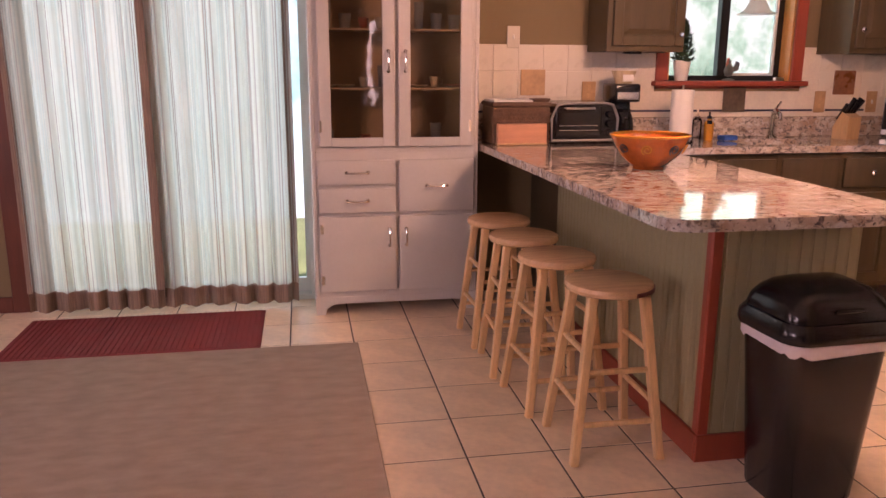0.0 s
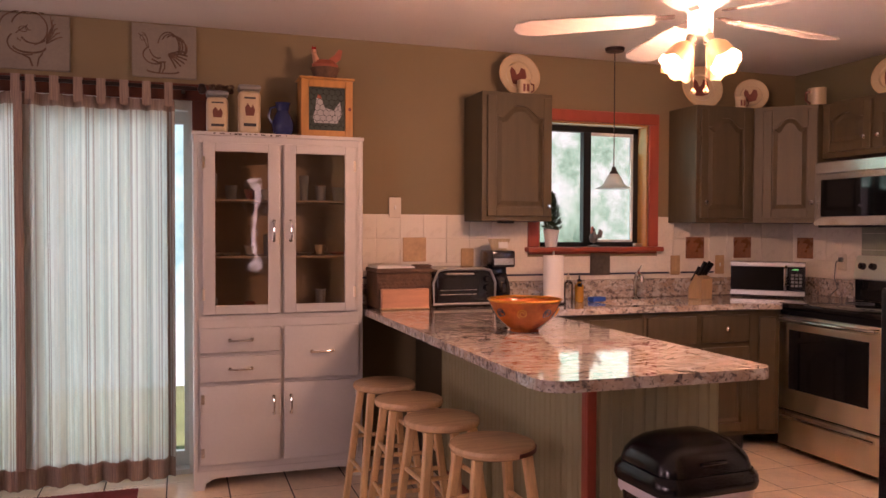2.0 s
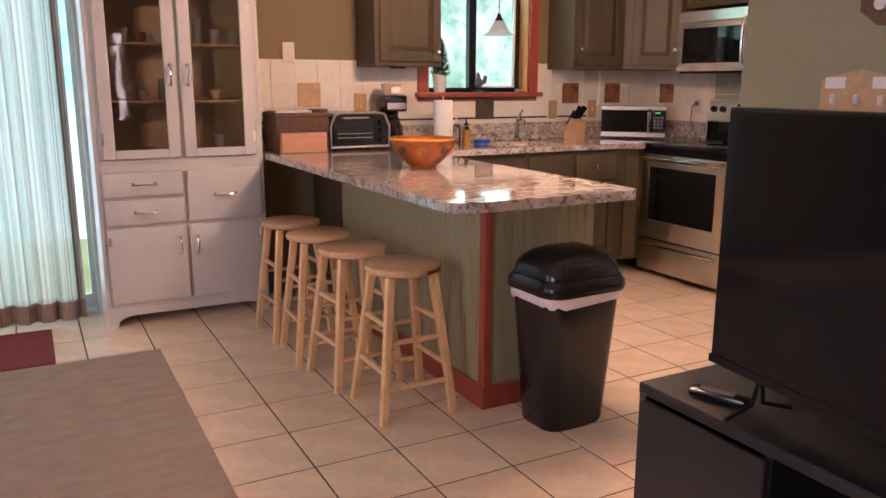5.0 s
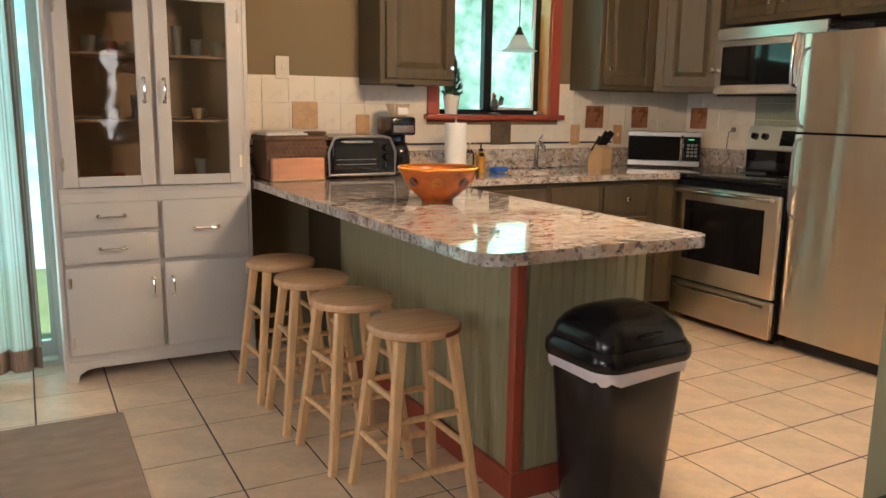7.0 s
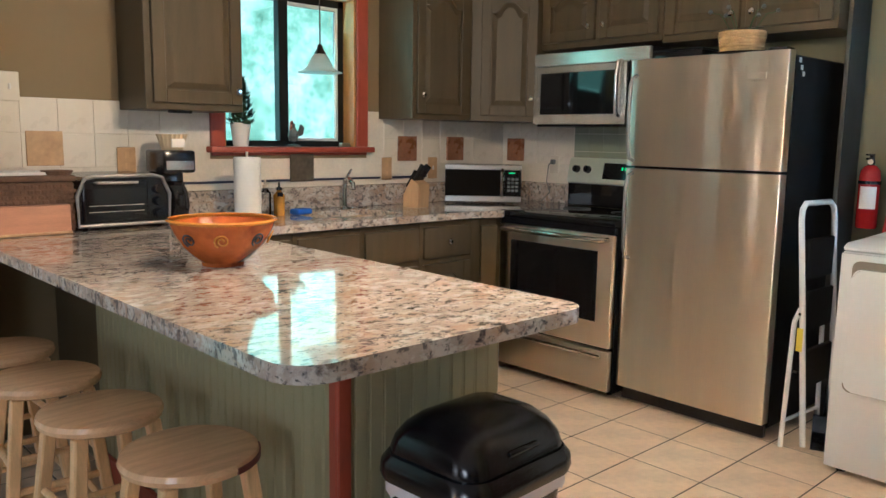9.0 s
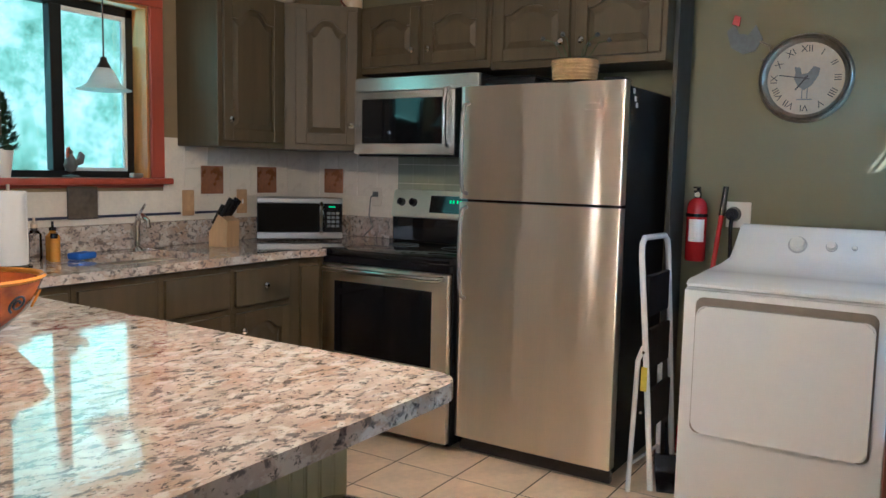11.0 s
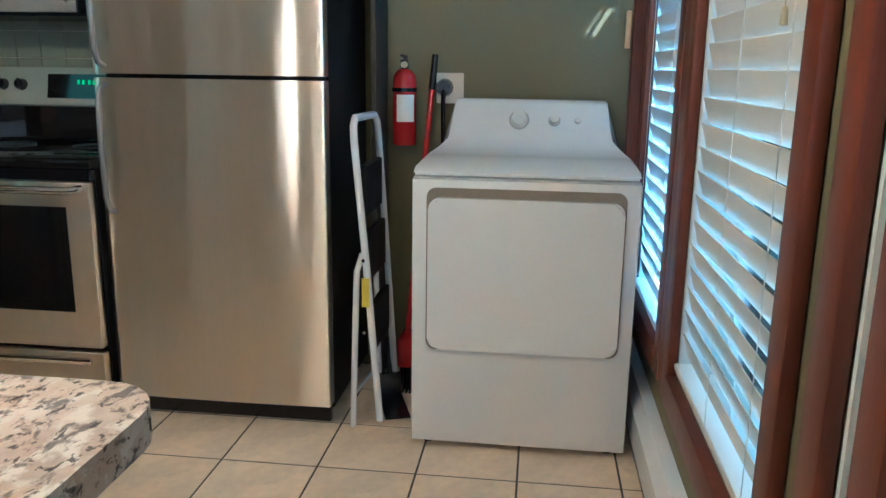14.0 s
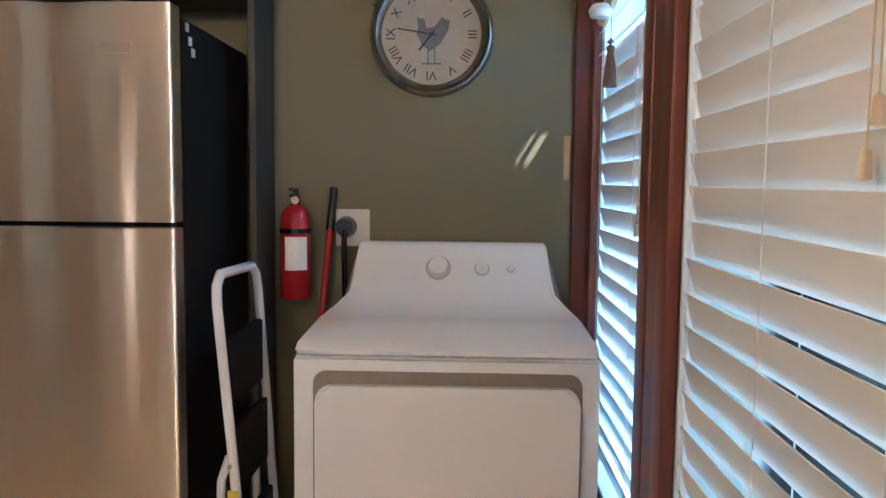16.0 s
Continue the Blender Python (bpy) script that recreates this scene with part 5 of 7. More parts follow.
# ---- television corner ----
def television():
    m = thing("television_stand", "low black laminate television stand with an open shelf", "tv stand", (1.405, 1.185, 0), -90)
    L, D, H = 1.30, 0.31, 0.62
    part("top_board", box(0, 0, H - 0.028, L, D, H, 0.003), "black_wood", m)
    part("base_board", box(0.02, 0.01, 0.04, L - 0.02, D, 0.065), "black_wood", m, smooth=False)
    for x in (0.0, 0.36, L - 0.02):
        part("side_panel", box(x, 0.005, 0.0, x + 0.02, D, H - 0.029), "black_wood", m, smooth=False)
    part("door", box(0.022, -0.012, 0.06, 0.375, 0.004, H - 0.035, 0.003), "black_wood", m, "black cabinet door")
    part("shelf", box(0.381, 0.02, 0.38, L - 0.022, D, 0.40), "black_wood", m, smooth=False)
    part("back_board", box(0.021, D - 0.006, 0.066, L - 0.021, D - 0.001, H - 0.029), "black_wood", m, smooth=False)
    b = thing("disc_player", "flat silver disc player on the television stand shelf", "player", (1.44, 0.70, 0.401), -90)
    part("body", box(0, 0, 0.004, 0.40, 0.22, 0.055, 0.004), "steel", b)
    part("front_panel", box(0.01, -0.004, 0.010, 0.39, 0.0, 0.048, 0.002), "white_plastic", b)
    t = thing("television", "large flat black television on its stand", "television", (1.487, 1.055, H), -96)
    W, Z0, Z1 = 0.97, 0.085, 0.645
    part("housing", box(0, 0.004, Z0, W, 0.045, Z1, 0.006, 2), "black", t)
    part("screen", box(0.008, 0.001, Z0 + 0.016, W - 0.008, 0.0038, Z1 - 0.008), "screen", t, "glossy black screen", smooth=False)
    part("bezel", box(0, -0.001, Z0 - 0.004, W, 0.0038, Z0 + 0.014, 0.001), "black_gloss", t)
    for x in (0.14, W - 0.14):
        k = tube([(x, -0.07, 0.006), (x, 0.0, 0.03), (x, 0.02, Z0 + 0.02)], 0.005, 8)
        tube([(x, 0.11, 0.006), (x, 0.03, 0.03), (x, 0.02, Z0 + 0.02)], 0.005, 8, k)
        part("foot", k, "black_matt", t)
    r = thing("remote_control", "small black remote control lying on the television stand", "remote", (1.445, 1.07, H + 0.001), -70)
    part("body", box(0, 0, 0, 0.13, 0.042, 0.018, 0.006, 2), "black", r)
    part("buttons", box(0.02, 0.010, 0.018, 0.10, 0.032, 0.020, 0.001), "grey_blue", r)
    # decorative switch plate and a hook board on the wall behind it
    p = thing("switch_plate", "tan triple light switch plate with a scalloped top", "switch", (STUB, 1.03, 1.235), -90)
    part("plate", prism([(0, 0), (0.18, 0), (0.18, 0.088), (0.15, 0.095), (0.09, 0.108), (0.03, 0.095), (0, 0.088)], -0.006, -0.001), "tan_tile", p, smooth=False)
    for x in (0.035, 0.09, 0.145):
        part("switch", box(x - 0.005, -0.016, 0.035, x + 0.005, -0.006, 0.055, 0.002), "white_plastic", p)
    for x in (0.035, 0.145):
        part("paper_label", box(x - 0.024, -0.0075, 0.068, x + 0.024, -0.0062, 0.092), "paper", p, "white handwritten paper label", smooth=False)
    h = thing("hook_board", "dark red wooden hook board with white knobs on the wall", "coat hook", (STUB, 0.945, 1.43), -90)
    part("board", prism([(0, 0.03), (0.04, 0.0), (0.24, 0.0), (0.28, 0.03), (0.28, 0.10), (0, 0.10)], -0.022, -0.001), "wicker", h, smooth=False)
    for x in (0.06, 0.14, 0.22):
        part("knob", rod((x, -0.022, 0.04), (x, -0.05, 0.04), 0.008, 0.013, 12), "white_plastic", h)
    f = thing("metal_rooster_hanging", "small pewter wall ornament", "ornament", (STUB, 1.15, 1.63), -90)
    part("disc", prism([(0.05 * math.cos(a / 3), 0.08 + 0.085 * math.sin(a / 3)) for a in range(19)], -0.02, -0.002), "pewter", f)


television()

# ---- floor coverings ----
solid("area_rug", box(-2.6, -1.2, 0.0020, 0.665, 3.785, 0.013, 0.004), "rug", "large taupe flat-woven area rug", "rug")


def door_mat():
    m = thing("door_mat", "dark red ribbed mat in front of the sliding door", "mat", (-1.00, 3.80, 0.0020))
    part("backing", box(0, 0, 0, 1.20, 0.60, 0.006, 0.002), "mat", m)
    b = bmesh.new()
    for i in range(44):
        x = 0.012 + i * 0.0268
        box(x, 0.01, 0.006, x + 0.016, 0.59, 0.0105, bm=b)
    part("ribs", b, "mat", m, "raised ribs", smooth=False, kind="stuff")


door_mat()


# ---- curtains ----
def curtain(x0, x1, n):
    c = thing("curtain", "striped sheer tab-top curtain with a brown hem over the sliding door", "curtain", (0, 0, 0), group="curtains")
    Z0, Z1, K, R = 0.135, 2.035, 150, 14

    def at(u, z):
        s = (z - Z0) / (Z1 - Z0)
        amp = 0.026 * (1 - 0.35 * s)
        y = 4.475 + amp * math.sin(u * 38 + n + 0.7 * math.sin(u * 9)) + 0.012 * math.sin(u * 83 + 2 * n) + 0.008 * math.sin(s * 5 + u * 6)
        return (x0 + (x1 - x0) * (u + 0.006 * math.sin(u * 50)), y, z)

    def sheet(za, zb, rows, mat, label, name):
        b = bmesh.new()
        uv = b.loops.layers.uv.new("cloth")
        g = [[b.verts.new(at(i / K, za + (zb - za) * j / rows)) for i in range(K + 1)] for j in range(rows + 1)]
        for j in range(rows):
            for i in range(K):
                f = b.faces.new((g[j][i], g[j][i + 1], g[j + 1][i + 1], g[j + 1][i]))
                for lp, (q, w) in zip(f.loops, ((i, j), (i + 1, j), (i + 1, j + 1), (i, j + 1))):
                    lp[uv].uv = (q / K * (x1 - x0) / 0.7 + n * 0.37, w / rows)
        me = bpy.data.meshes.new(name)
        for f in b.faces:
            f.smooth = True
        b.to_mesh(me)
        b.free()
        me.materials.append(M[mat])
        ob = new(name, me)
        ob.parent = c
        tagged(ob, label)
    sheet(Z0, Z1 - 0.055, R, "cloth", "", "panel")
    sheet(0.03, Z0, 3, "hem", "brown patterned hem", "hem")
    sheet(Z1 - 0.055, Z1 + 0.004, 2, "hem", "brown sheer heading band", "heading")
    for u, wide in ((0.0, 0.022 if n == 0 else 0.045), (0.955, 0.036)):
        b = bmesh.new()
        pts = [at(u, Z0 + (Z1 - Z0) * j / 12) for j in range(13)]
        vs = [(b.verts.new((p[0] - 0.004, p[1] - 0.004, p[2])), b.verts.new((p[0] + wide, p[1] - 0.006, p[2]))) for p in pts]
        for a, q in zip(vs, vs[1:]):
            b.faces.new((a[0], a[1], q[1], q[0]))
        ob = part("edge_band", b, "hem", c, "brown edge band")
    k = 7
    for i in range(k):
        x = x0 + 0.02 + (x1 - x0 - 0.07) * i / (k - 1)
        b = box(x, 4.448, Z1 - 0.03, x + 0.042, 4.452, 2.125)
        box(x, 4.488, Z1 - 0.03, x + 0.042, 4.492, 2.125, bm=b)
        box(x, 4.448, 2.125, x + 0.042, 4.492, 2.129, bm=b)
        part("tab", b, "hem", c, "cloth tab", smooth=False)


curtain(-1.03, -0.335, 0)
curtain(-0.34, 0.385, 2)
r = thing("curtain_rod", "dark red curtain rod above the sliding door", "curtain rod", (0, 0, 0))
part("pole", rod((-1.25, 4.47, 2.108), (0.50, 4.47, 2.108), 0.011, seg=14), "bronze", r)
part("finial", lathe([(0, -0.03), (0.014, -0.025), (0.024, 0), (0.014, 0.025), (0, 0.03)], 16, (0.525, 4.47, 2.108)), "bronze", r)
part("bracket", box(0.42, 4.47, 2.095, 0.44, 4.578, 2.12), "bronze", r, smooth=False)


# ---- ceiling fan and pendant ----
def ceiling_fan():
    c = thing("ceiling_fan", "pale ceiling fan with four lit frosted glass shades", "ceiling fan", (FAN.x, FAN.y, 0))
    part("canopy", lathe([(0, CEIL - 0.001), (0.075, CEIL - 0.001), (0.07, CEIL - 0.03), (0.02, CEIL - 0.06), (0.014, CEIL - 0.07), (0, CEIL - 0.07)], 24), "white_plastic", c)
    part("downrod", rod((0, 0, CEIL - 0.07), (0, 0, 2.33), 0.012), "white_plastic", c)
    part("motor", lathe([(0, 2.33), (0.09, 2.33), (0.115, 2.31), (0.118, 2.24), (0.105, 2.225), (0.110, 2.21), (0.100, 2.185), (0.06, 2.165), (0.045, 2.15), (0.045, 2.075), (0, 2.07)], 32), "white_plastic", c, "white motor housing")
    for i in range(5):
        a = 5.5 + 72 * i
        out = [(0.16, -0.036), (0.25, -0.052), (0.61, -0.064), (0.665, -0.045), (0.68, 0), (0.665, 0.045), (0.61, 0.064), (0.25, 0.052), (0.16, 0.036)]
        b = prism(out, -0.003, 0.003, "xy")
        b.transform(pose(0, 0, 2.135, 0, 0, a) @ pose(0, 0, 0, 11, 1.0, 0))
        blade = part("blade", b, "fan_wood", c, "whitewashed fan blade", smooth=False)
        k = box(0.09, -0.018, -0.006, 0.20, 0.018, -0.001, 0.003)
        k.transform(pose(0, 0, 2.146, 0, 0, a) @ pose(0, 0, 0, 8, 2, 0))
        part("blade_bracket", k, "bronze", blade)
    for i in range(4):
        a = radians(8 + 90 * i)
        d = Vector((math.cos(a), math.sin(a), 0))
        m = Matrix.Translation(d * 0.06 + Vector((0, 0, FAN.z + 0.045))) @ (d * 0.62 + Vector((0, 0, -0.78))).to_track_quat("Z", "Y").to_matrix().to_4x4()
        sh = lathe([(0.018, 0.0), (0.028, 0.012), (0.042, 0.035), (0.047, 0.06), (0.048, 0.08), (0.058, 0.105), (0.056, 0.105), (0.046, 0.08), (0.045, 0.06), (0.040, 0.035), (0.025, 0.012), (0.016, 0.002)], 20)
        for v in sh.verts:
            if v.co.z > 0.09:
                v.co.z += 0.006 * math.sin(6 * math.atan2(v.co.y, v.co.x))
        sh.transform(m)
        s = part("shade", sh, "frost", c, "lit frosted glass tulip shade")
        s.visible_shadow = False
        arm = rod((0, 0, 0), (0, 0, -0.03), 0.012, 0.020, 12)
        arm.transform(m)
        part("socket", arm, "pewter", s)
    for dx, z in ((-0.02, 1.865), (0.035, 1.872)):
        ch = rod((dx, 0.01, 2.075), (dx, 0.01, z), 0.0015, seg=6)
        lathe([(0, -0.012), (0.009, -0.006), (0.011, 0), (0.006, 0.01), (0, 0.014)], 12, (dx, 0.01, z), ch)
        part("pull_chain", ch, "tan_tile", c, "brass pull chain")


ceiling_fan()


def pendant():
    c = thing("pendant_lamp", "unlit frosted glass pendant lamp over the sink", "pendant lamp", (2.93, 4.28, -0.062))
    part("canopy", lathe([(0, CEIL + 0.061), (0.06, CEIL + 0.061), (0.055, CEIL + 0.04), (0, CEIL + 0.03)], 24), "bronze", c)
    part("cord", rod((0, 0, CEIL + 0.032), (0, 0, 1.80), 0.0035, seg=8), "bronze", c)
    part("socket", lathe([(0, 1.81), (0.012, 1.81), (0.016, 1.79), (0.026, 1.775), (0.030, 1.755), (0, 1.75)], 18), "bronze", c)
    part("shade", lathe([(0.028, 1.765), (0.040, 1.752), (0.052, 1.728), (0.064, 1.703), (0.082, 1.686), (0.108, 1.676), (0.107, 1.679), (0.080, 1.690), (0.061, 1.706), (0.049, 1.730), (0.037, 1.753), (0.026, 1.762)], 32), "pendant_glass", c, "flared frosted glass shade")


pendant()

# ---- on the worktop ----
T = TOP + 0.001


def wicker_box():
    c = thing("wicker_basket", "dark wicker basket chest with papers on its lid", "basket", (1.44, 4.27, T))
    part("body", box(0, 0, 0, 0.32, 0.26, 0.20, 0.01, 2), "wicker", c)
    w = bmesh.new()
    for j in range(9):
        for i in range(12):
            x, z = 0.006 + i * 0.026 + (j % 2) * 0.012, 0.012 + j * 0.0205
            box(x, -0.006, z, x + 0.021, 0.001, z + 0.015, 0.003, bm=w)
    part("weave", w, "wicker", c, "woven strands", kind="stuff")
    part("lid", box(-0.006, -0.010, 0.201, 0.326, 0.265, 0.224, 0.008, 2), "wicker", c, "woven lid")
    p = solid("paper_stack", box(0, 0, 0, 0.25, 0.19, 0.012, 0.002), "paper", "small stack of white papers on a basket lid", "paper", at=(1.45, 4.29, T + 0.2245), turn=4)
    b = thing("cutting_board", "salmon-coloured wooden box leaning before a wicker basket", "box", (1.455, 4.215, T))
    part("board", box(0, 0, 0, 0.27, 0.04, 0.115, 0.004), "salmon", b)
    part("edge", box(-0.004, -0.003, 0, 0.274, 0.043, 0.012, 0.003), "light_wood", b)
    d = solid("wooden_dish", lathe([(0, 0), (0.05, 0), (0.06, 0.016), (0.055, 0.018), (0.045, 0.006), (0, 0.005)], 20), "wicker", "small dark wooden dish on a basket lid", "dish", at=(1.715, 4.33, T + 0.2245))


def toaster_oven():
    c = thing("toaster_oven", "silver and black toaster oven with a glass door", "toaster oven", (1.757, 4.255, T))
    W, D, H = 0.385, 0.27, 0.225
    ps = [(0.0, 0.018), (0.375, 0.018)]
    part("body", prism([(0.012, 0.012), (W - 0.012, 0.012), (W, 0.03), (W, 0.15), (W - 0.035, H - 0.01), (W - 0.07, H), (0.07, H), (0.035, H - 0.01), (0, 0.15), (0, 0.03)], 0.0, D), "black", c)
    ring = tube([(0.008, -0.004, 0.02), (W - 0.008, -0.004, 0.02), (W - 0.004, -0.004, 0.14), (W - 0.035, -0.004, H - 0.016), (W - 0.075, -0.004, H - 0.006), (0.075, -0.004, H - 0.006), (0.035, -0.004, H - 0.016), (0.004, -0.004, 0.14)], 0.008, 8, closed=True)
    part("front_rim", ring, "dull_steel", c, "silver front rim")
    d = part("door", box(0.025, -0.012, 0.035, 0.285, -0.001, H - 0.028, 0.004), "black", c)
    part("glass", box(0.036, -0.0135, 0.045, 0.274, -0.0122, H - 0.055), "black_gloss", d, smooth=False)
    part("door_handle", tube([(0.07, -0.012, H - 0.035), (0.075, -0.034, H - 0.033), (0.235, -0.034, H - 0.033), (0.24, -0.012, H - 0.035)], 0.008, 8), "chrome", d)
    for z in (0.075, 0.10):
        part("rack_bar", rod((0.045, -0.0145, z), (0.265, -0.0145, z), 0.0012, seg=5), "steel", d)
    for z in (0.06, 0.11, 0.16):
        part("knob", rod((0.33, -0.001, z), (0.33, -0.024, z), 0.019, 0.016, 16), "black", c, "black dial with silver ring")
    for x in (0.04, W - 0.04):
        for y in (0.03, D - 0.03):
            part("foot", rod((x, y, 0), (x, y, 0.014), 0.010, seg=10), "black", c)


def coffee_maker():
    c = thing("coffee_maker", "black coffee maker with a steel band beside the toaster oven", "coffee maker", (2.150, 4.33, T))
    part("base", box(0, 0, 0, 0.15, 0.20, 0.03, 0.008, 2), "black", c)
    part("tower", box(0.01, 0.11, 0.03, 0.14, 0.20, 0.22, 0.008, 2), "black", c)
    part("head", box(0, 0.0, 0.22, 0.15, 0.20, 0.32, 0.012, 2), "black", c)
    part("band", box(0.012, -0.003, 0.235, 0.138, 0.0, 0.275, 0.001), "chrome", c, "steel band")
    part("carafe", lathe([(0, 0.032), (0.052, 0.032), (0.060, 0.07), (0.056, 0.13), (0.04, 0.165), (0.045, 0.18), (0, 0.18)], 24, (0.075, 0.055, 0)), "black_gloss", c, "dark glass carafe")
    f = thing("coffee_filters", "pack of pale paper coffee filters on the coffee maker", "coffee filters", (2.222, 4.40, T + 0.321))
    b = bmesh.new()
    n = 40
    r0 = [b.verts.new((0.045 * math.cos(2 * math.pi * i / n), 0.045 * math.sin(2 * math.pi * i / n), 0)) for i in range(n)]
    r1 = [b.verts.new(((0.065 + 0.004 * (i % 2)) * math.cos(2 * math.pi * i / n), (0.065 + 0.004 * (i % 2)) * math.sin(2 * math.pi * i / n), 0.07)) for i in range(n)]
    for i in range(n):
        b.faces.new((r0[i], r0[(i + 1) % n], r1[(i + 1) % n], r1[i]))
    b.faces.new(r0[::-1])
    b.faces.new(r1)
    part("filters", b, "cream", f, smooth=False)
    part("label", box(-0.03, -0.068, 0.012, 0.03, -0.062, 0.05), "paper", f, smooth=False)


def towel_roll():
    c = thing("paper_towel_roll", "white paper towel roll standing on a holder", "paper towels", (2.535, 4.30, T))
    part("base", lathe([(0, 0), (0.075, 0), (0.075, 0.008), (0, 0.012)], 28), "black", c)
    part("roll", lathe([(0.02, 0.013), (0.060, 0.013), (0.0615, 0.02), (0.0615, 0.285), (0.060, 0.29), (0.02, 0.29)], 32), "paper", c)
    part("sheet_edge", box(0.045, -0.045, 0.014, 0.047, -0.040, 0.288), "paper", c, smooth=False)
    part("post", rod((0, 0, 0.01), (0, 0, 0.315), 0.006), "steel", c)


def soaps():
    for x, y, m, h, lab in ((2.775, 4.42, "amber", 0.135, "amber liquid soap bottle with a black pump"), (2.715, 4.45, "clear", 0.15, "clear glass bottle with a steel cap")):
        c = thing("soap_bottle", lab + " by the sink", "bottle", (x, y, T))
        part("body", lathe([(0, 0), (0.026, 0), (0.028, 0.006), (0.028, h * 0.72), (0.012, h * 0.85), (0.012, h * 0.9), (0, h * 0.9)], 18), m, c)
        part("pump", lathe([(0, h * 0.9), (0.014, h * 0.9), (0.014, h), (0.005, h + 0.003), (0.005, h + 0.025), (0, h + 0.025)], 14), "black" if m == "amber" else "steel", c)
    c = thing("soap_bottle", "small brown spice bottle by the sink", "bottle", (2.745, 4.36, T))
    part("body", lathe([(0, 0), (0.02, 0), (0.02, 0.08), (0.012, 0.095), (0, 0.095)], 16), "amber", c)
    part("cap", lathe([(0, 0.095), (0.014, 0.095), (0.014, 0.115), (0, 0.115)], 16), "black", c)
    solid("sponge", box(0, 0, 0, 0.10, 0.065, 0.028, 0.008, 2), "blue", "bright blue sponge by the sink", "sponge", at=(2.83, 4.33, T), turn=12)


def sink():
    x0, x1, y0, y1, z = 2.84, 3.34, 4.10, 4.45, TOP
    c = thing("kitchen_sink", "stainless steel undermount sink with a chrome faucet", "sink", (x0, y0, 0))
    w, d = x1 - x0, y1 - y0
    b = bmesh.new()
    rings = [[b.verts.new((x, y, zz)) for x, y in outline(-g, -g, w + g, d + g, (0.05,) * 4, 5)] for g, zz in ((0.004, z - 0.0365), (-0.006, z - 0.045), (-0.02, z - 0.17), (-0.05, z - 0.18))]
    for a, q in zip(rings, rings[1:]):
        for i in range(len(a)):
            b.faces.new((a[i], a[(i + 1) % len(a)], q[(i + 1) % len(a)], q[i]))
    b.faces.new(rings[-1])
    part("basin", b, "steel", c)
    part("drain", lathe([(0, 0.002), (0.04, 0.002), (0.042, 0.0)], 20, (w / 2, d / 2, z - 0.179)), "chrome", c)
    fx, fy = 0.385, d + 0.045
    f = tube([(fx, fy, z + 0.02), (fx, fy, z + 0.11), (fx - 0.005, fy - 0.02, z + 0.15), (fx - 0.02, fy - 0.07, z + 0.165), (fx - 0.03, fy - 0.12, z + 0.145), (fx - 0.033, fy - 0.13, z + 0.115)], 0.014, 12)
    lathe([(0, 0), (0.032, 0), (0.028, 0.008), (0.016, 0.02), (0, 0.02)], 20, (fx, fy, z + 0.001), f)
    t = part("faucet", f, "chrome", c, "chrome faucet")
    part("lever", tube([(fx, fy, z + 0.15), (fx + 0.03, fy + 0.005, z + 0.185), (fx + 0.05, fy, z + 0.215)], 0.006, 8), "chrome", t)
    part("deck_plate", box(0.40, d + 0.0, z + 0.001, 0.52, d + 0.04, z + 0.012, 0.004, 2), "chrome", c)


def knives():
    c = thing("knife_block", "beech knife block with black-handled knives", "knife block", (3.63, 4.36, T), 12)
    part("block", prism([(-0.05, 0), (0.055, 0), (0.055, 0.07), (0.00, 0.16), (-0.055, 0.13)], -0.05, 0.05, "yz"), "light_wood", c, smooth=False)
    k = 0
    for i in range(4):
        for j in range(2):
            x, y, z = -0.035 + i * 0.023, 0.035 - j * 0.045, 0.105 + j * 0.035
            p, q = Vector((x, y, z)), Vector((x, y - 0.055, z + 0.10 - 0.012 * (i % 2)))
            h = rod(p + Vector((0, 0.004, 0.01)), q, 0.010, 0.012, 8)
            part("knife", h, "black", c, "black knife handle")


def counter_microwave():
    c = thing("countertop_microwave", "small stainless and black microwave standing angled in the corner", "microwave", (3.955, 4.47, T), -45)
    W, D, H = 0.46, 0.20, 0.235
    part("body", prism([(0, 0.004), (W, 0.004), (W, 0.07), (W - 0.12, 0.19), (0.12, 0.19), (0, 0.07)], 0.012, H, "xy"), "black", c, smooth=False)
    part("top_strip", box(0, -0.010, H - 0.030, W, 0.004, H, 0.004), "satin_trim", c, "stainless top strip")
    part("bottom_strip", box(0, -0.010, 0.012, W, 0.004, 0.048, 0.004), "satin_trim", c, "stainless bottom strip")
    part("window", box(0.004, -0.007, 0.046, 0.335, 0.003, H - 0.031, 0.002), "oven_glass", c, "black glass door")
    part("window_inner", box(0.05, -0.0085, 0.085, 0.29, -0.0072, H - 0.06), "oven_glass", c, smooth=False)
    part("handle", tube([(0.345, -0.008, 0.045), (0.345, -0.035, 0.055), (0.345, -0.04, 0.12), (0.345, -0.035, 0.190), (0.345, -0.008, 0.205)], 0.014, 10), "chrome", c)
    p = part("control_panel", box(0.337, -0.007, 0.046, W - 0.002, 0.003, H - 0.031, 0.002), "black", c)
    part("display", box(0.385, -0.0085, 0.184, W - 0.04, -0.0072, 0.191), "green_led", p, smooth=False)
    for i in range(3):
        for j in range(4):
            part("button", box(0.376 + i * 0.024, -0.009, 0.075 + j * 0.023, 0.394 + i * 0.024, -0.0072, 0.090 + j * 0.023), "grey_blue", p, smooth=False)


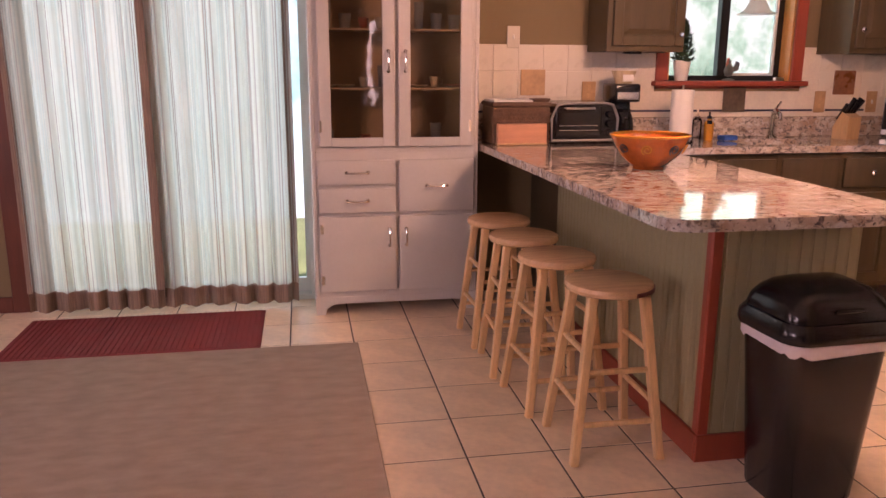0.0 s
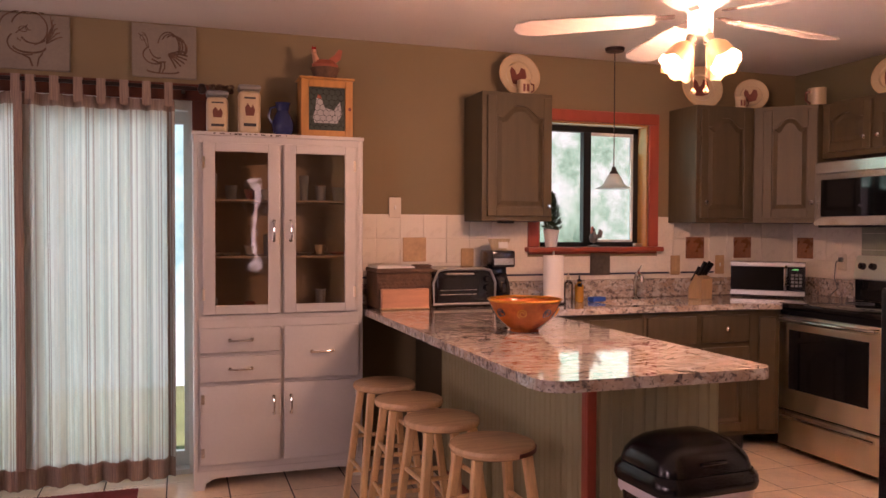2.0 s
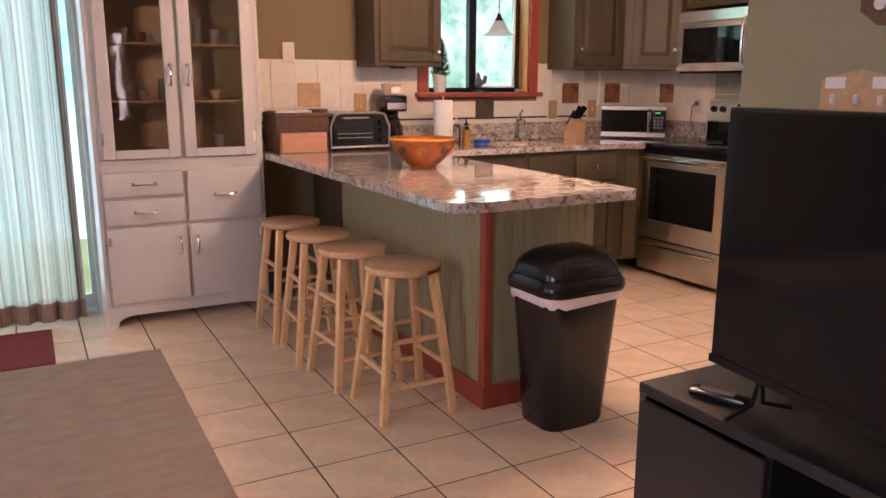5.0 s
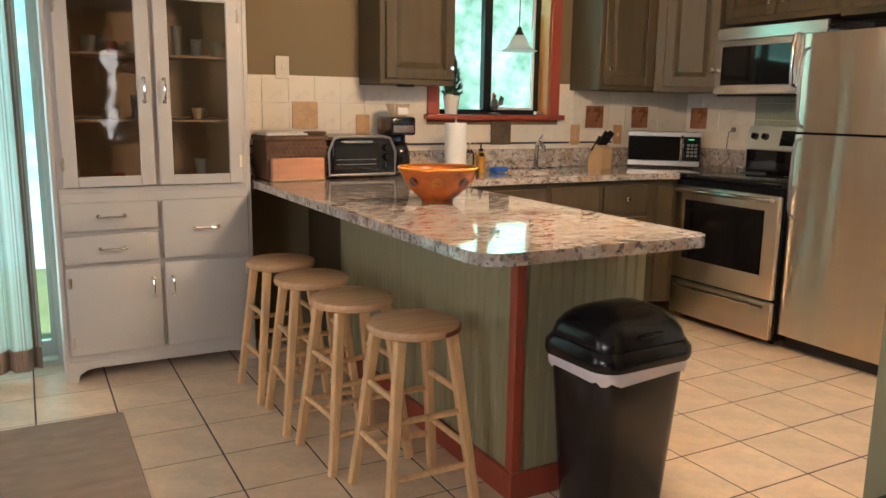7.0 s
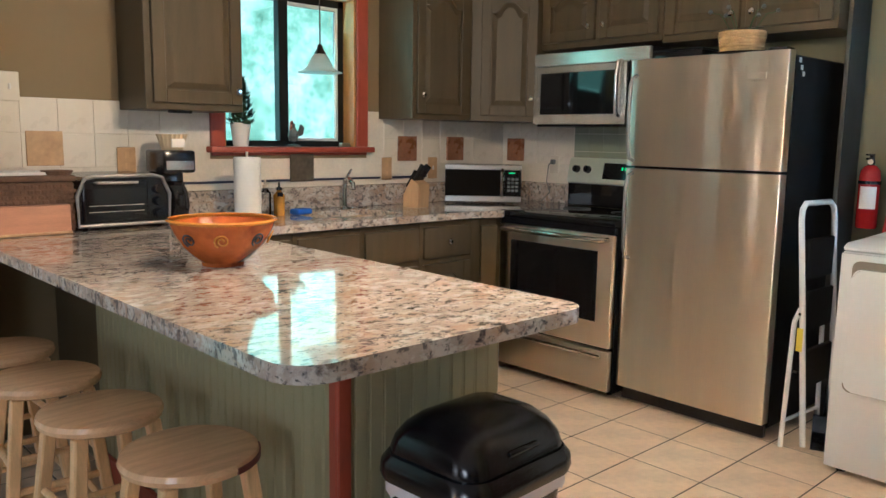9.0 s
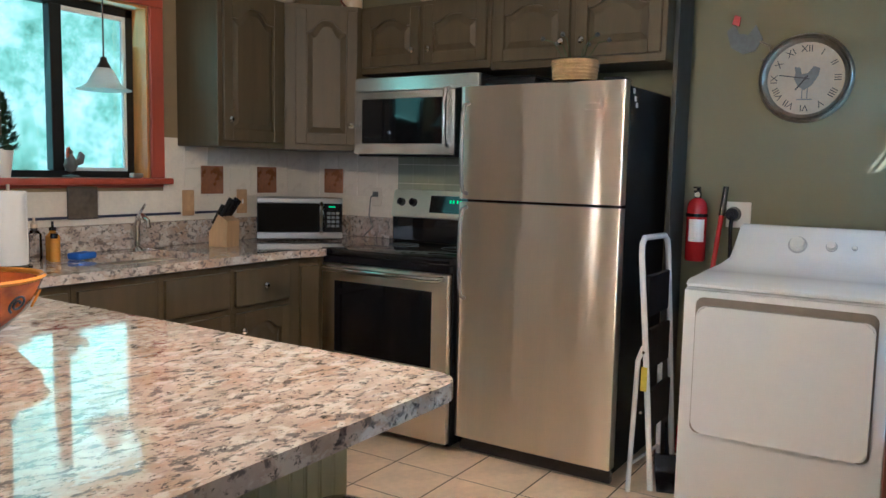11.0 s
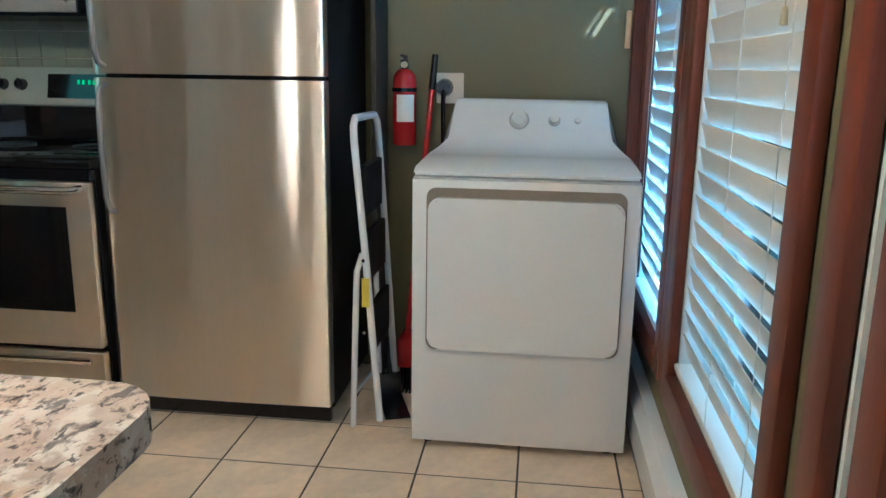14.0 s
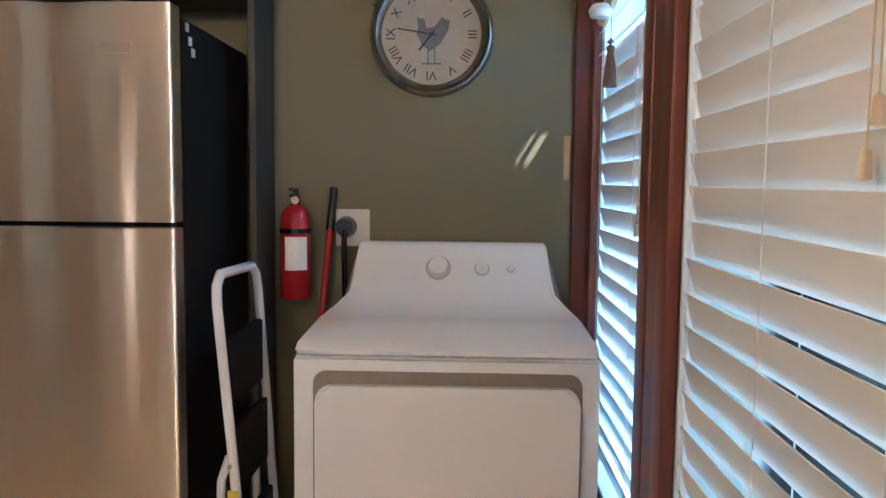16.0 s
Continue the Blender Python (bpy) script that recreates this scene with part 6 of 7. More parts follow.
def sill_things():
    y = NORTH + 0.02
    c = thing("potted_plant", "small evergreen plant in a white ceramic pot on the window sill", "plant", (2.665, NORTH - 0.005, WIN[1]))
    part("pot", lathe([(0, 0), (0.036, 0), (0.05, 0.10), (0.052, 0.118), (0.045, 0.118), (0.043, 0.10), (0, 0.098)], 24), "white_plastic", c, "white pot")
    rnd = random.Random(2)
    b = bmesh.new()
    for i in range(900):
        h = rnd.random()
        r = 0.062 * (1 - h) ** 0.6 * rnd.uniform(0.4, 1.1) + 0.004
        a = rnd.uniform(0, 6.28)
        p = Vector((r * math.cos(a), r * math.sin(a), 0.11 + 0.23 * h))
        d = Vector((math.cos(a), math.sin(a), rnd.uniform(0.2, 1.4))).normalized() * rnd.uniform(0.018, 0.036)
        s = Vector((-math.sin(a), math.cos(a), 0)) * 0.009
        b.faces.new([b.verts.new(v) for v in (p - s, p + s, p + d)])
    part("foliage", b, "leaf", c, "dense small green leaves", smooth=False, kind="stuff")
    c = thing("rooster_figurine", "small painted rooster figurine on the window sill", "figurine", (2.98, NORTH + 0.01, WIN[1] + 0.001))
    b = lathe([(0, 0), (0.035, 0), (0.037, 0.008), (0, 0.014)], 16)
    b2 = lathe([(0, 0.02), (0.02, 0.03), (0.03, 0.055), (0.022, 0.08), (0.010, 0.10), (0.012, 0.115), (0, 0.125)], 14)
    join(b, b2)
    prism([(0.02, 0.05), (0.055, 0.06), (0.065, 0.10), (0.045, 0.115), (0.035, 0.085), (0.015, 0.075)], -0.008, 0.008, bm=b)
    c2 = part("figure", b, "grey_blue", c)
    part("comb", prism([(-0.018, 0.07), (-0.005, 0.09), (-0.004, 0.135), (-0.016, 0.130), (-0.02, 0.10)], -0.006, 0.006), "terracotta", c, "red comb and neck")


wicker_box()
toaster_oven()
coffee_maker()
towel_roll()
soaps()
sink()
knives()
counter_microwave()
sill_things()


def cord():
    o = thing("wall_outlet", "almond wall outlet with a plugged-in grey cord", "outlet", (4.588, 4.14, 1.10), -90)
    part("plate", box(-0.035, -0.008, 0, 0.035, 0, 0.11, 0.003), "almond", o)
    part("plug", box(-0.015, -0.03, 0.055, 0.015, -0.008, 0.085, 0.004), "grey_blue", o)
    part("cord", tube([(0, -0.03, 0.07), (-0.01, -0.05, 0.05), (-0.02, -0.05, -0.05), (0.0, -0.04, -0.12), (-0.06, -0.05, -0.178)], 0.004, 8), "grey_blue", o)


cord()


# ---- on the walls ----
def plate(name, lab, x0, z0, w=0.075, h=0.12, m="almond", y=4.591, toggle=True):
    o = thing(name, lab, "switch" if toggle else "outlet", (x0, y, z0))
    part("plate", box(0, -0.006, 0, w, 0, h, 0.003), m, o)
    if toggle:
        part("switch", box(w / 2 - 0.005, -0.014, h / 2 - 0.012, w / 2 + 0.005, -0.006, h / 2 + 0.012, 0.002), "white_plastic", o)
    else:
        for z in (0.3, 0.7):
            part("socket", box(w / 2 - 0.010, -0.008, h * z - 0.014, w / 2 + 0.010, -0.006, h * z + 0.014, 0.002), "light_wood", o)


plate("light_switch", "almond light switch plate above the wall tiles", 1.59, 1.43)
plate("wall_outlet", "tan tiled outlet plate on the backsplash", 2.045, 1.125, 0.085, 0.12, "tan_tile", 4.586, False)
plate("wall_outlet", "tan tiled outlet plate beside the window", 3.555, 1.06, 0.075, 0.13, "tan_tile", 4.586, False)
plate("wall_outlet", "tan tiled switch plate beside the corner", 3.915, 1.06, 0.075, 0.13, "tan_tile", 4.586)


def arc(cx, cz, rx, rz, a0, a1, n=12):
    """Points on part of an ellipse, angles in degrees."""
    return [(cx + rx * math.cos(radians(a0 + (a1 - a0) * i / n)), cz + rz * math.sin(radians(a0 + (a1 - a0) * i / n))) for i in range(n + 1)]


def strutting_rooster():
    """Brush strokes of a rooster with a fanned, curling tail, in a unit square."""
    out = [(arc(0.36, 0.42, 0.19, 0.17, 120, 300), 1.5), (arc(0.40, 0.72, 0.16, 0.36, 215, 285), 1.2), ([(0.24, 0.55), (0.20, 0.66), (0.16, 0.76), (0.10, 0.80)], 1.0),
           ([(0.25, 0.58), (0.24, 0.70), (0.20, 0.80), (0.16, 0.83)], 1.0), (arc(0.17, 0.73, 0.045, 0.05, 20, 330), 0.8), ([(0.30, 0.34), (0.40, 0.28), (0.52, 0.30)], 1.6),
           ([(0.45, 0.30), (0.44, 0.20), (0.42, 0.10)], 1.6), ([(0.50, 0.30), (0.50, 0.18), (0.46, 0.10)], 1.2), (arc(0.48, 0.13, 0.25, 0.05, 180, 350), 1.4)]
    for k, (r, e) in enumerate(((0.22, 168), (0.20, 150), (0.20, 128), (0.22, 105), (0.20, 82))):
        out.append((arc(0.56 + 0.035 * k, 0.58 + 0.02 * math.sin(k), r * 0.75, r * (1.3 - 0.12 * k), -40, e, 14), 1.3))
    for k in range(6):
        a = radians(18 - 17 * k)
        out.append(([(0.56, 0.45), (0.56 + 0.16 * math.cos(a), 0.46 + 0.16 * math.sin(a)), (0.56 + 0.30 * math.cos(a), 0.43 + 0.26 * math.sin(a))], 1.4))
    return out


def looking_back_rooster():
    """Brush strokes of a rooster that looks back over its long tail."""
    out = [(arc(0.42, 0.48, 0.25, 0.22, 140, 290, 16), 1.6), (arc(0.46, 0.74, 0.24, 0.30, 165, -75, 22), 1.5), (arc(0.46, 0.80, 0.38, 0.26, 180, 60, 18), 1.3),
           (arc(0.52, 0.62, 0.17, 0.15, 200, 330), 1.4), (arc(0.38, 0.72, 0.06, 0.05, 0, 330), 1.0), ([(0.28, 0.64), (0.36, 0.72), (0.44, 0.80), (0.40, 0.72), (0.48, 0.70)], 1.0),
           (arc(0.46, 0.42, 0.22, 0.12, 190, 350), 1.7), ([(0.36, 0.27), (0.46, 0.20), (0.50, 0.06)], 1.6), ([(0.64, 0.32), (0.58, 0.20), (0.56, 0.06)], 1.4), ([(0.30, 0.55), (0.34, 0.50), (0.36, 0.58), (0.42, 0.48)], 0.9)]
    for k in range(6):
        out.append(([(0.68, 0.48 + 0.02 * k), (0.76, 0.54 + 0.05 * k), (0.84 - 0.02 * k, 0.60 + 0.075 * k), (0.90 - 0.03 * k, 0.62 + 0.075 * k)], 1.1))
    return out


def plaque(x, z, s, w, lines):
    c = thing("rooster_plaque", "square plaster plaque with a brown brush-drawn rooster above the sliding door", "wall art", (x, 4.597, z))
    part("board", box(0, -0.02, 0, w, -0.001, s, 0.004), "stone_board", c)
    b = bmesh.new()
    for line, k in lines:
        tube([(p[0] * w, -0.0195, p[1] * s) for p in line], 0.0030 * k, 5, b)
    part("drawing", b, "wicker", c, "brown rooster line drawing")


plaque(0.17, 2.175, 0.285, 0.33, strutting_rooster())
plaque(-0.48, 2.175, 0.285, 0.35, looking_back_rooster())
# low small things on top of the hutch
HZ = 1.861


def hutch_top():
    for x, h, w in ((0.60, 0.195, 0.11), (0.765, 0.235, 0.115)):
        c = thing("storage_tin", "cream storage tin with a dark rooster print and a metal lid", "tin", (x, 4.40, HZ), group="tins on the hutch")
        part("body", box(-w / 2, -w / 2, 0, w / 2, w / 2, h, 0.028, 4), "cream", c)
        part("lid", box(-w / 2 - 0.002, -w / 2 - 0.002, h, w / 2 + 0.002, w / 2 + 0.002, h + 0.03, 0.014, 3), "dull_steel", c)
        y = -w / 2 - 0.001
        part("print", prism([(-0.022, h * 0.42), (0.02, h * 0.42), (0.026, h * 0.55), (0.015, h * 0.68), (0.005, h * 0.60), (-0.012, h * 0.70), (-0.026, h * 0.60)], y, y + 0.0008), "brown_ink", c, "rooster print", smooth=False)
        part("word_bar", box(-0.033, y, h * 0.18, 0.033, y + 0.0008, h * 0.25), "dark_ink", c, smooth=False)
        part("word_bar", box(-0.03, y, h * 0.80, 0.03, y + 0.0008, h * 0.84), "dark_ink", c, smooth=False)
    c = thing("glazed_pitcher", "dark blue glazed pitcher on the hutch", "pitcher", (0.945, 4.41, HZ))
    part("body", lathe([(0, 0), (0.042, 0), (0.058, 0.03), (0.062, 0.07), (0.048, 0.11), (0.032, 0.14), (0.038, 0.175), (0.045, 0.185), (0.038, 0.185), (0.028, 0.14), (0, 0.13)], 28), "blue_glaze", c)
    part("handle", tube([(-0.035, 0, 0.165), (-0.065, 0, 0.155), (-0.075, 0, 0.11), (-0.058, 0, 0.075)], 0.007, 8), "blue_glaze", c)
    c = thing("rooster_cabinet", "small honey pine cabinet with a wire door and a hen picture", "cabinet", (1.035, 4.345, HZ))
    W, H, D = 0.285, 0.315, 0.16
    fr = box(0, 0, 0.0, 0.042, D, H, 0.003)
    box(W - 0.042, 0, 0, W, D, H, 0.003, bm=fr)
    box(0.042, 0, 0, W - 0.042, D, 0.04, 0.002, bm=fr)
    box(0.042, 0, H - 0.04, W - 0.042, D, H, 0.002, bm=fr)
    part("frame", fr, "honey_wood", c)
    part("top_board", box(-0.01, -0.01, H, W + 0.01, D, H + 0.014, 0.004), "honey_wood", c)
    part("picture", box(0.042, 0.012, 0.04, W - 0.042, 0.018, H - 0.04), "dark_green", c, "dark green painted panel", smooth=False)
    hen = prism([(0.075, 0.08), (0.20, 0.08), (0.225, 0.13), (0.215, 0.20), (0.18, 0.15), (0.13, 0.165), (0.115, 0.21), (0.085, 0.215), (0.078, 0.15), (0.065, 0.11)], 0.0105, 0.0118)
    part("hen", hen, "knob_ring", c, "pale painted hen", smooth=False)
    part("comb", prism([(0.088, 0.215), (0.112, 0.213), (0.108, 0.232), (0.092, 0.234)], 0.0105, 0.0118), "terracotta", c, smooth=False)
    wire = bmesh.new()
    r = 0.019
    for j in range(9):
        for i in range(7):
            cx, cz = 0.055 + i * r * 1.732 + (j % 2) * r * 0.866, 0.05 + j * r * 1.5
            if cx < W - 0.05 and cz < H - 0.05:
                tube([(cx + r * math.sin(math.pi / 3 * k), 0.006, cz + r * math.cos(math.pi / 3 * k)) for k in range(6)], 0.0015, 3, wire, closed=True)
    part("wire_mesh", wire, "black", c, "hexagonal chicken wire", kind="stuff")
    part("knob", rod((W - 0.02, 0, H / 2), (W - 0.02, -0.014, H / 2), 0.006, 0.009, 12), "brown_ink", c)
    c = thing("hen_basket", "hen sitting on a dark wicker nest basket", "figurine", (1.175, 4.40, HZ + 0.33))
    part("basket", lathe([(0, 0), (0.06, 0), (0.078, 0.05), (0.082, 0.055), (0.07, 0.05), (0, 0.035)], 24), "wicker", c, "dark wicker nest")
    b = lathe([(0, 0.04), (0.055, 0.05), (0.065, 0.075), (0.045, 0.10), (0, 0.11)], 20)
    for v in b.verts:
        v.co.x *= 1.15
        v.co.y *= 0.7
    prism([(0.045, 0.08), (0.085, 0.11), (0.095, 0.16), (0.075, 0.165), (0.05, 0.13), (0.02, 0.11)], -0.012, 0.012, bm=b)
    part("hen_body", b, "terracotta", c)
    n = rod((-0.045, 0, 0.085), (-0.06, 0, 0.135), 0.022, 0.012, 12)
    lathe([(0, -0.016), (0.014, -0.008), (0.016, 0), (0.012, 0.012), (0, 0.016)], 14, (-0.062, 0, 0.145), n)
    part("hen_head", n, "salmon", c, "pale hen head")
    part("comb", prism([(-0.075, 0.155), (-0.05, 0.155), (-0.052, 0.178), (-0.062, 0.168), (-0.072, 0.176)], -0.003, 0.003), "ext_red", c)
    c = thing("dried_flowers", "small dark dried flower bunch on the curtain rod end", "flowers", (0.625, 4.47, HZ))
    b = bmesh.new()
    rnd = random.Random(9)
    for i in range(120):
        p = Vector((rnd.uniform(-0.06, 0.06), rnd.uniform(-0.03, 0.03), 0.235 + rnd.uniform(0, 0.035)))
        bmesh.ops.create_cone(b, cap_ends=True, segments=4, radius1=0.007, radius2=0.002, depth=0.012, matrix=Matrix.Translation(p) @ Euler((rnd.random() * 3, rnd.random() * 3, 0)).to_matrix().to_4x4())
    rod((-0.005, 0, 0.0), (0, 0, 0.25), 0.004, bm=b)
    part("blooms", b, "wicker", c, smooth=False, kind="stuff")


hutch_top()


def display_plate(x, y, z, r, turn=0, tilt=12):
    c = thing("rooster_plate", "cream plate with a brown rooster leaning above the cabinets", "plate", (x, y, z + 0.001), turn, "rooster dishes on the cabinets")
    m = pose(0, 0, r * math.cos(radians(tilt)), 90 - tilt, 0, 0)
    b = lathe([(0, 0.0), (r * 0.6, 0.0), (r * 0.68, 0.010), (r, 0.018), (r, 0.022), (r * 0.66, 0.014), (r * 0.6, 0.004), (0, 0.004)], 40)
    b.transform(m)
    part("dish", b, "cream", c)
    b = tube([(r * 0.97 * math.cos(i / 36 * 2 * math.pi), r * 0.97 * math.sin(i / 36 * 2 * math.pi), 0.022) for i in range(36)], 0.0022, 5, closed=True)
    b.transform(m)
    part("rim_line", b, "tan_tile", c)
    s = r * 1.1
    pts = [(-0.30, -0.35), (-0.05, -0.38), (0.25, -0.30), (0.34, 0.0), (0.30, 0.30), (0.12, 0.36), (0.02, 0.12), (-0.10, 0.05), (-0.16, 0.25), (-0.30, 0.38), (-0.38, 0.20), (-0.36, -0.05)]
    b = prism([(p[0] * s, p[1] * s) for p in pts], 0.0045, 0.0055, "xy")
    b.transform(m)
    part("rooster_print", b, "brown_ink", c, "brown rooster print", smooth=False)


def mug(x, y, z, turn=0, k=1.0):
    c = thing("rooster_mug", "cream mug with a brown rooster print on top of the cabinets", "mug", (x, y, z + 0.001), turn, "rooster dishes on the cabinets")
    r, h = 0.042 * k, 0.095 * k
    part("body", lathe([(0, 0), (r * 0.95, 0), (r, 0.006), (r, h), (r - 0.004, h), (r - 0.005, 0.008), (0, 0.008)], 28), "cream", c)
    part("handle", tube([(r * 0.95, 0, h * 0.82), (r * 1.6, 0, h * 0.75), (r * 1.65, 0, h * 0.35), (r * 0.95, 0, h * 0.2)], 0.005 * k, 8), "brown_ink", c)
    b = bmesh.new()
    g = [[b.verts.new(((r + 0.0008) * math.cos(radians(a)), (r + 0.0008) * math.sin(radians(a)), zz)) for a in range(-120, -59, 10)] for zz in (h * 0.2, h * 0.7)]
    for i in range(len(g[0]) - 1):
        if i not in (2,):
            b.faces.new((g[0][i], g[0][i + 1], g[1][i + 1], g[1][i]))
    part("rooster_print", b, "brown_ink", c)


display_plate(2.375, 4.47, CAB_T, 0.135)
mug(2.37, 4.38, CAB_T, 0, 0.95)
display_plate(3.70, 4.47, CAB_T, 0.145, -8)
mug(3.93, 4.36, CAB_T, -10, 0.8)
display_plate(4.08, 4.44, CAB_T, 0.11, -30)
mug(4.38, 4.17, CAB_T, 180, 1.35)
display_plate(4.46, 3.66, CAB_T, 0.125, -75)
mug(4.42, 3.48, CAB_T, -90, 1.0)


def wall_clock():
    c = thing("wall_clock", "round rooster wall clock in an antique pewter frame with roman numerals", "clock", (EAST - 0.002, 1.880, 1.734), -90)
    m = pose(0, 0, 0, 90, 0, 0)
    b = lathe([(0.150, 0.0), (0.182, 0.0), (0.187, 0.012), (0.181, 0.030), (0.175, 0.034), (0.171, 0.026), (0.167, 0.036), (0.158, 0.030), (0.152, 0.018), (0.150, 0.010)], 64)
    b.transform(m)
    part("frame", b, "pewter", c)
    b = lathe([(0, 0.006), (0.153, 0.006), (0.153, 0.011), (0, 0.011)], 48)
    b.transform(m)
    f = part("face", b, "clock_face", c)
    for i, s in enumerate(("XII", "I", "II", "III", "IIII", "V", "VI", "VII", "VIII", "IX", "X", "XI")):
        a = radians(90 - 30 * i)
        cu = bpy.data.curves.new("numeral", "FONT")
        cu.body, cu.size, cu.align_x, cu.align_y, cu.extrude = s, 0.040, "CENTER", "CENTER", 0.0004
        t = bpy.data.objects.new("tmp_text", cu)
        me = bpy.data.meshes.new_from_object(t)
        bpy.data.objects.remove(t)
        me.transform(m @ pose(0.122 * math.cos(a), 0.122 * math.sin(a), 0.0122, 0, 0, math.degrees(a) - 90))
        me.materials.append(M["dark_ink"])
        o = new("numeral", me)
        o.parent = f
    pts = [(-0.045, 0.0), (-0.03, -0.03), (-0.005, -0.05), (0.025, -0.03), (0.05, 0.01), (0.055, 0.04), (0.03, 0.05), (0.008, 0.022), (-0.015, 0.018), (-0.022, 0.045), (-0.045, 0.05), (-0.04, 0.025)]
    b = prism(pts, 0.0112, 0.0120, "xy")
    box(-0.012, -0.085, 0.0112, -0.008, -0.04, 0.012, bm=b)
    box(0.008, -0.085, 0.0112, 0.012, -0.04, 0.012, bm=b)
    box(-0.03, -0.09, 0.0112, 0.03, -0.085, 0.012, bm=b)
    b.transform(m)
    part("rooster_print", b, "grey_blue", c, "grey rooster print", smooth=False)
    for a, l, w in ((171, 0.105, 0.0022), (-128, 0.06, 0.003)):
        b = box(-0.015, -w, 0.0135, l, w, 0.0145)
        b.transform(m @ pose(0, 0, 0, 0, 0, a))
        part("clock_hand", b, "dark_ink", c, smooth=False)
    b = lathe([(0, 0.0145), (0.006, 0.0145), (0.006, 0.017), (0, 0.017)], 12)
    b.transform(m)
    part("pivot", b, "dark_ink", c)


wall_clock()


def extinguisher():
    c = thing("fire_extinguisher", "red fire extinguisher with a paper label hung on the wall", "fire extinguisher", (4.54, 2.286, 0.932))
    part("tank", lathe([(0, 0), (0.040, 0), (0.045, 0.008), (0.045, 0.235), (0.040, 0.262), (0.026, 0.280), (0.015, 0.285), (0, 0.285)], 28), "ext_red", c)
    v = lathe([(0, 0.285), (0.014, 0.285), (0.016, 0.30), (0.012, 0.315), (0, 0.315)], 14)
    box(-0.05, -0.008, 0.31, 0.02, 0.008, 0.318, 0.002, bm=v)
    box(-0.055, -0.008, 0.328, 0.02, 0.008, 0.336, 0.002, bm=v)
    box(0.0, -0.008, 0.315, 0.018, 0.008, 0.330, bm=v)
    part("valve", v, "black", c, "black valve and lever")
    part("gauge", rod((-0.012, 0, 0.30), (-0.03, -0.006, 0.30), 0.012, seg=14), "cream", c)
    part("strap", lathe([(0.0455, 0.20), (0.048, 0.20), (0.048, 0.215), (0.0455, 0.215)], 28), "black", c, "black strap")
    b = bmesh.new()
    g = [[b.verts.new((0.0462 * math.cos(radians(a)), 0.0462 * math.sin(radians(a)), z)) for a in range(150, 241, 10)] for z in (0.09, 0.19)]
    for i in range(9):
        b.faces.new((g[0][i], g[0][i + 1], g[1][i + 1], g[1][i]))
    part("label", b, "paper", c, "pale printed label")
    part("bracket", box(0.044, -0.02, 0.12, 0.058, 0.02, 0.24, 0.003), "black", c)
    o = thing("dryer_outlet", "large almond outlet plate with a round black plug behind the dryer", "outlet", (EAST - 0.001, 2.171, 1.089), -90)
    part("plate", box(0, -0.008, 0, 0.105, 0, 0.115, 0.004), "almond", o)
    part("plug", rod((0.032, -0.008, 0.06), (0.032, -0.045, 0.06), 0.034, 0.028, 20), "black", o)
    part("cord", tube([(0.032, -0.04, 0.05), (0.032, -0.055, 0.0), (0.032, -0.032, -0.15), (0.06, -0.04, -0.4)], 0.009, 8), "black", o)


extinguisher()


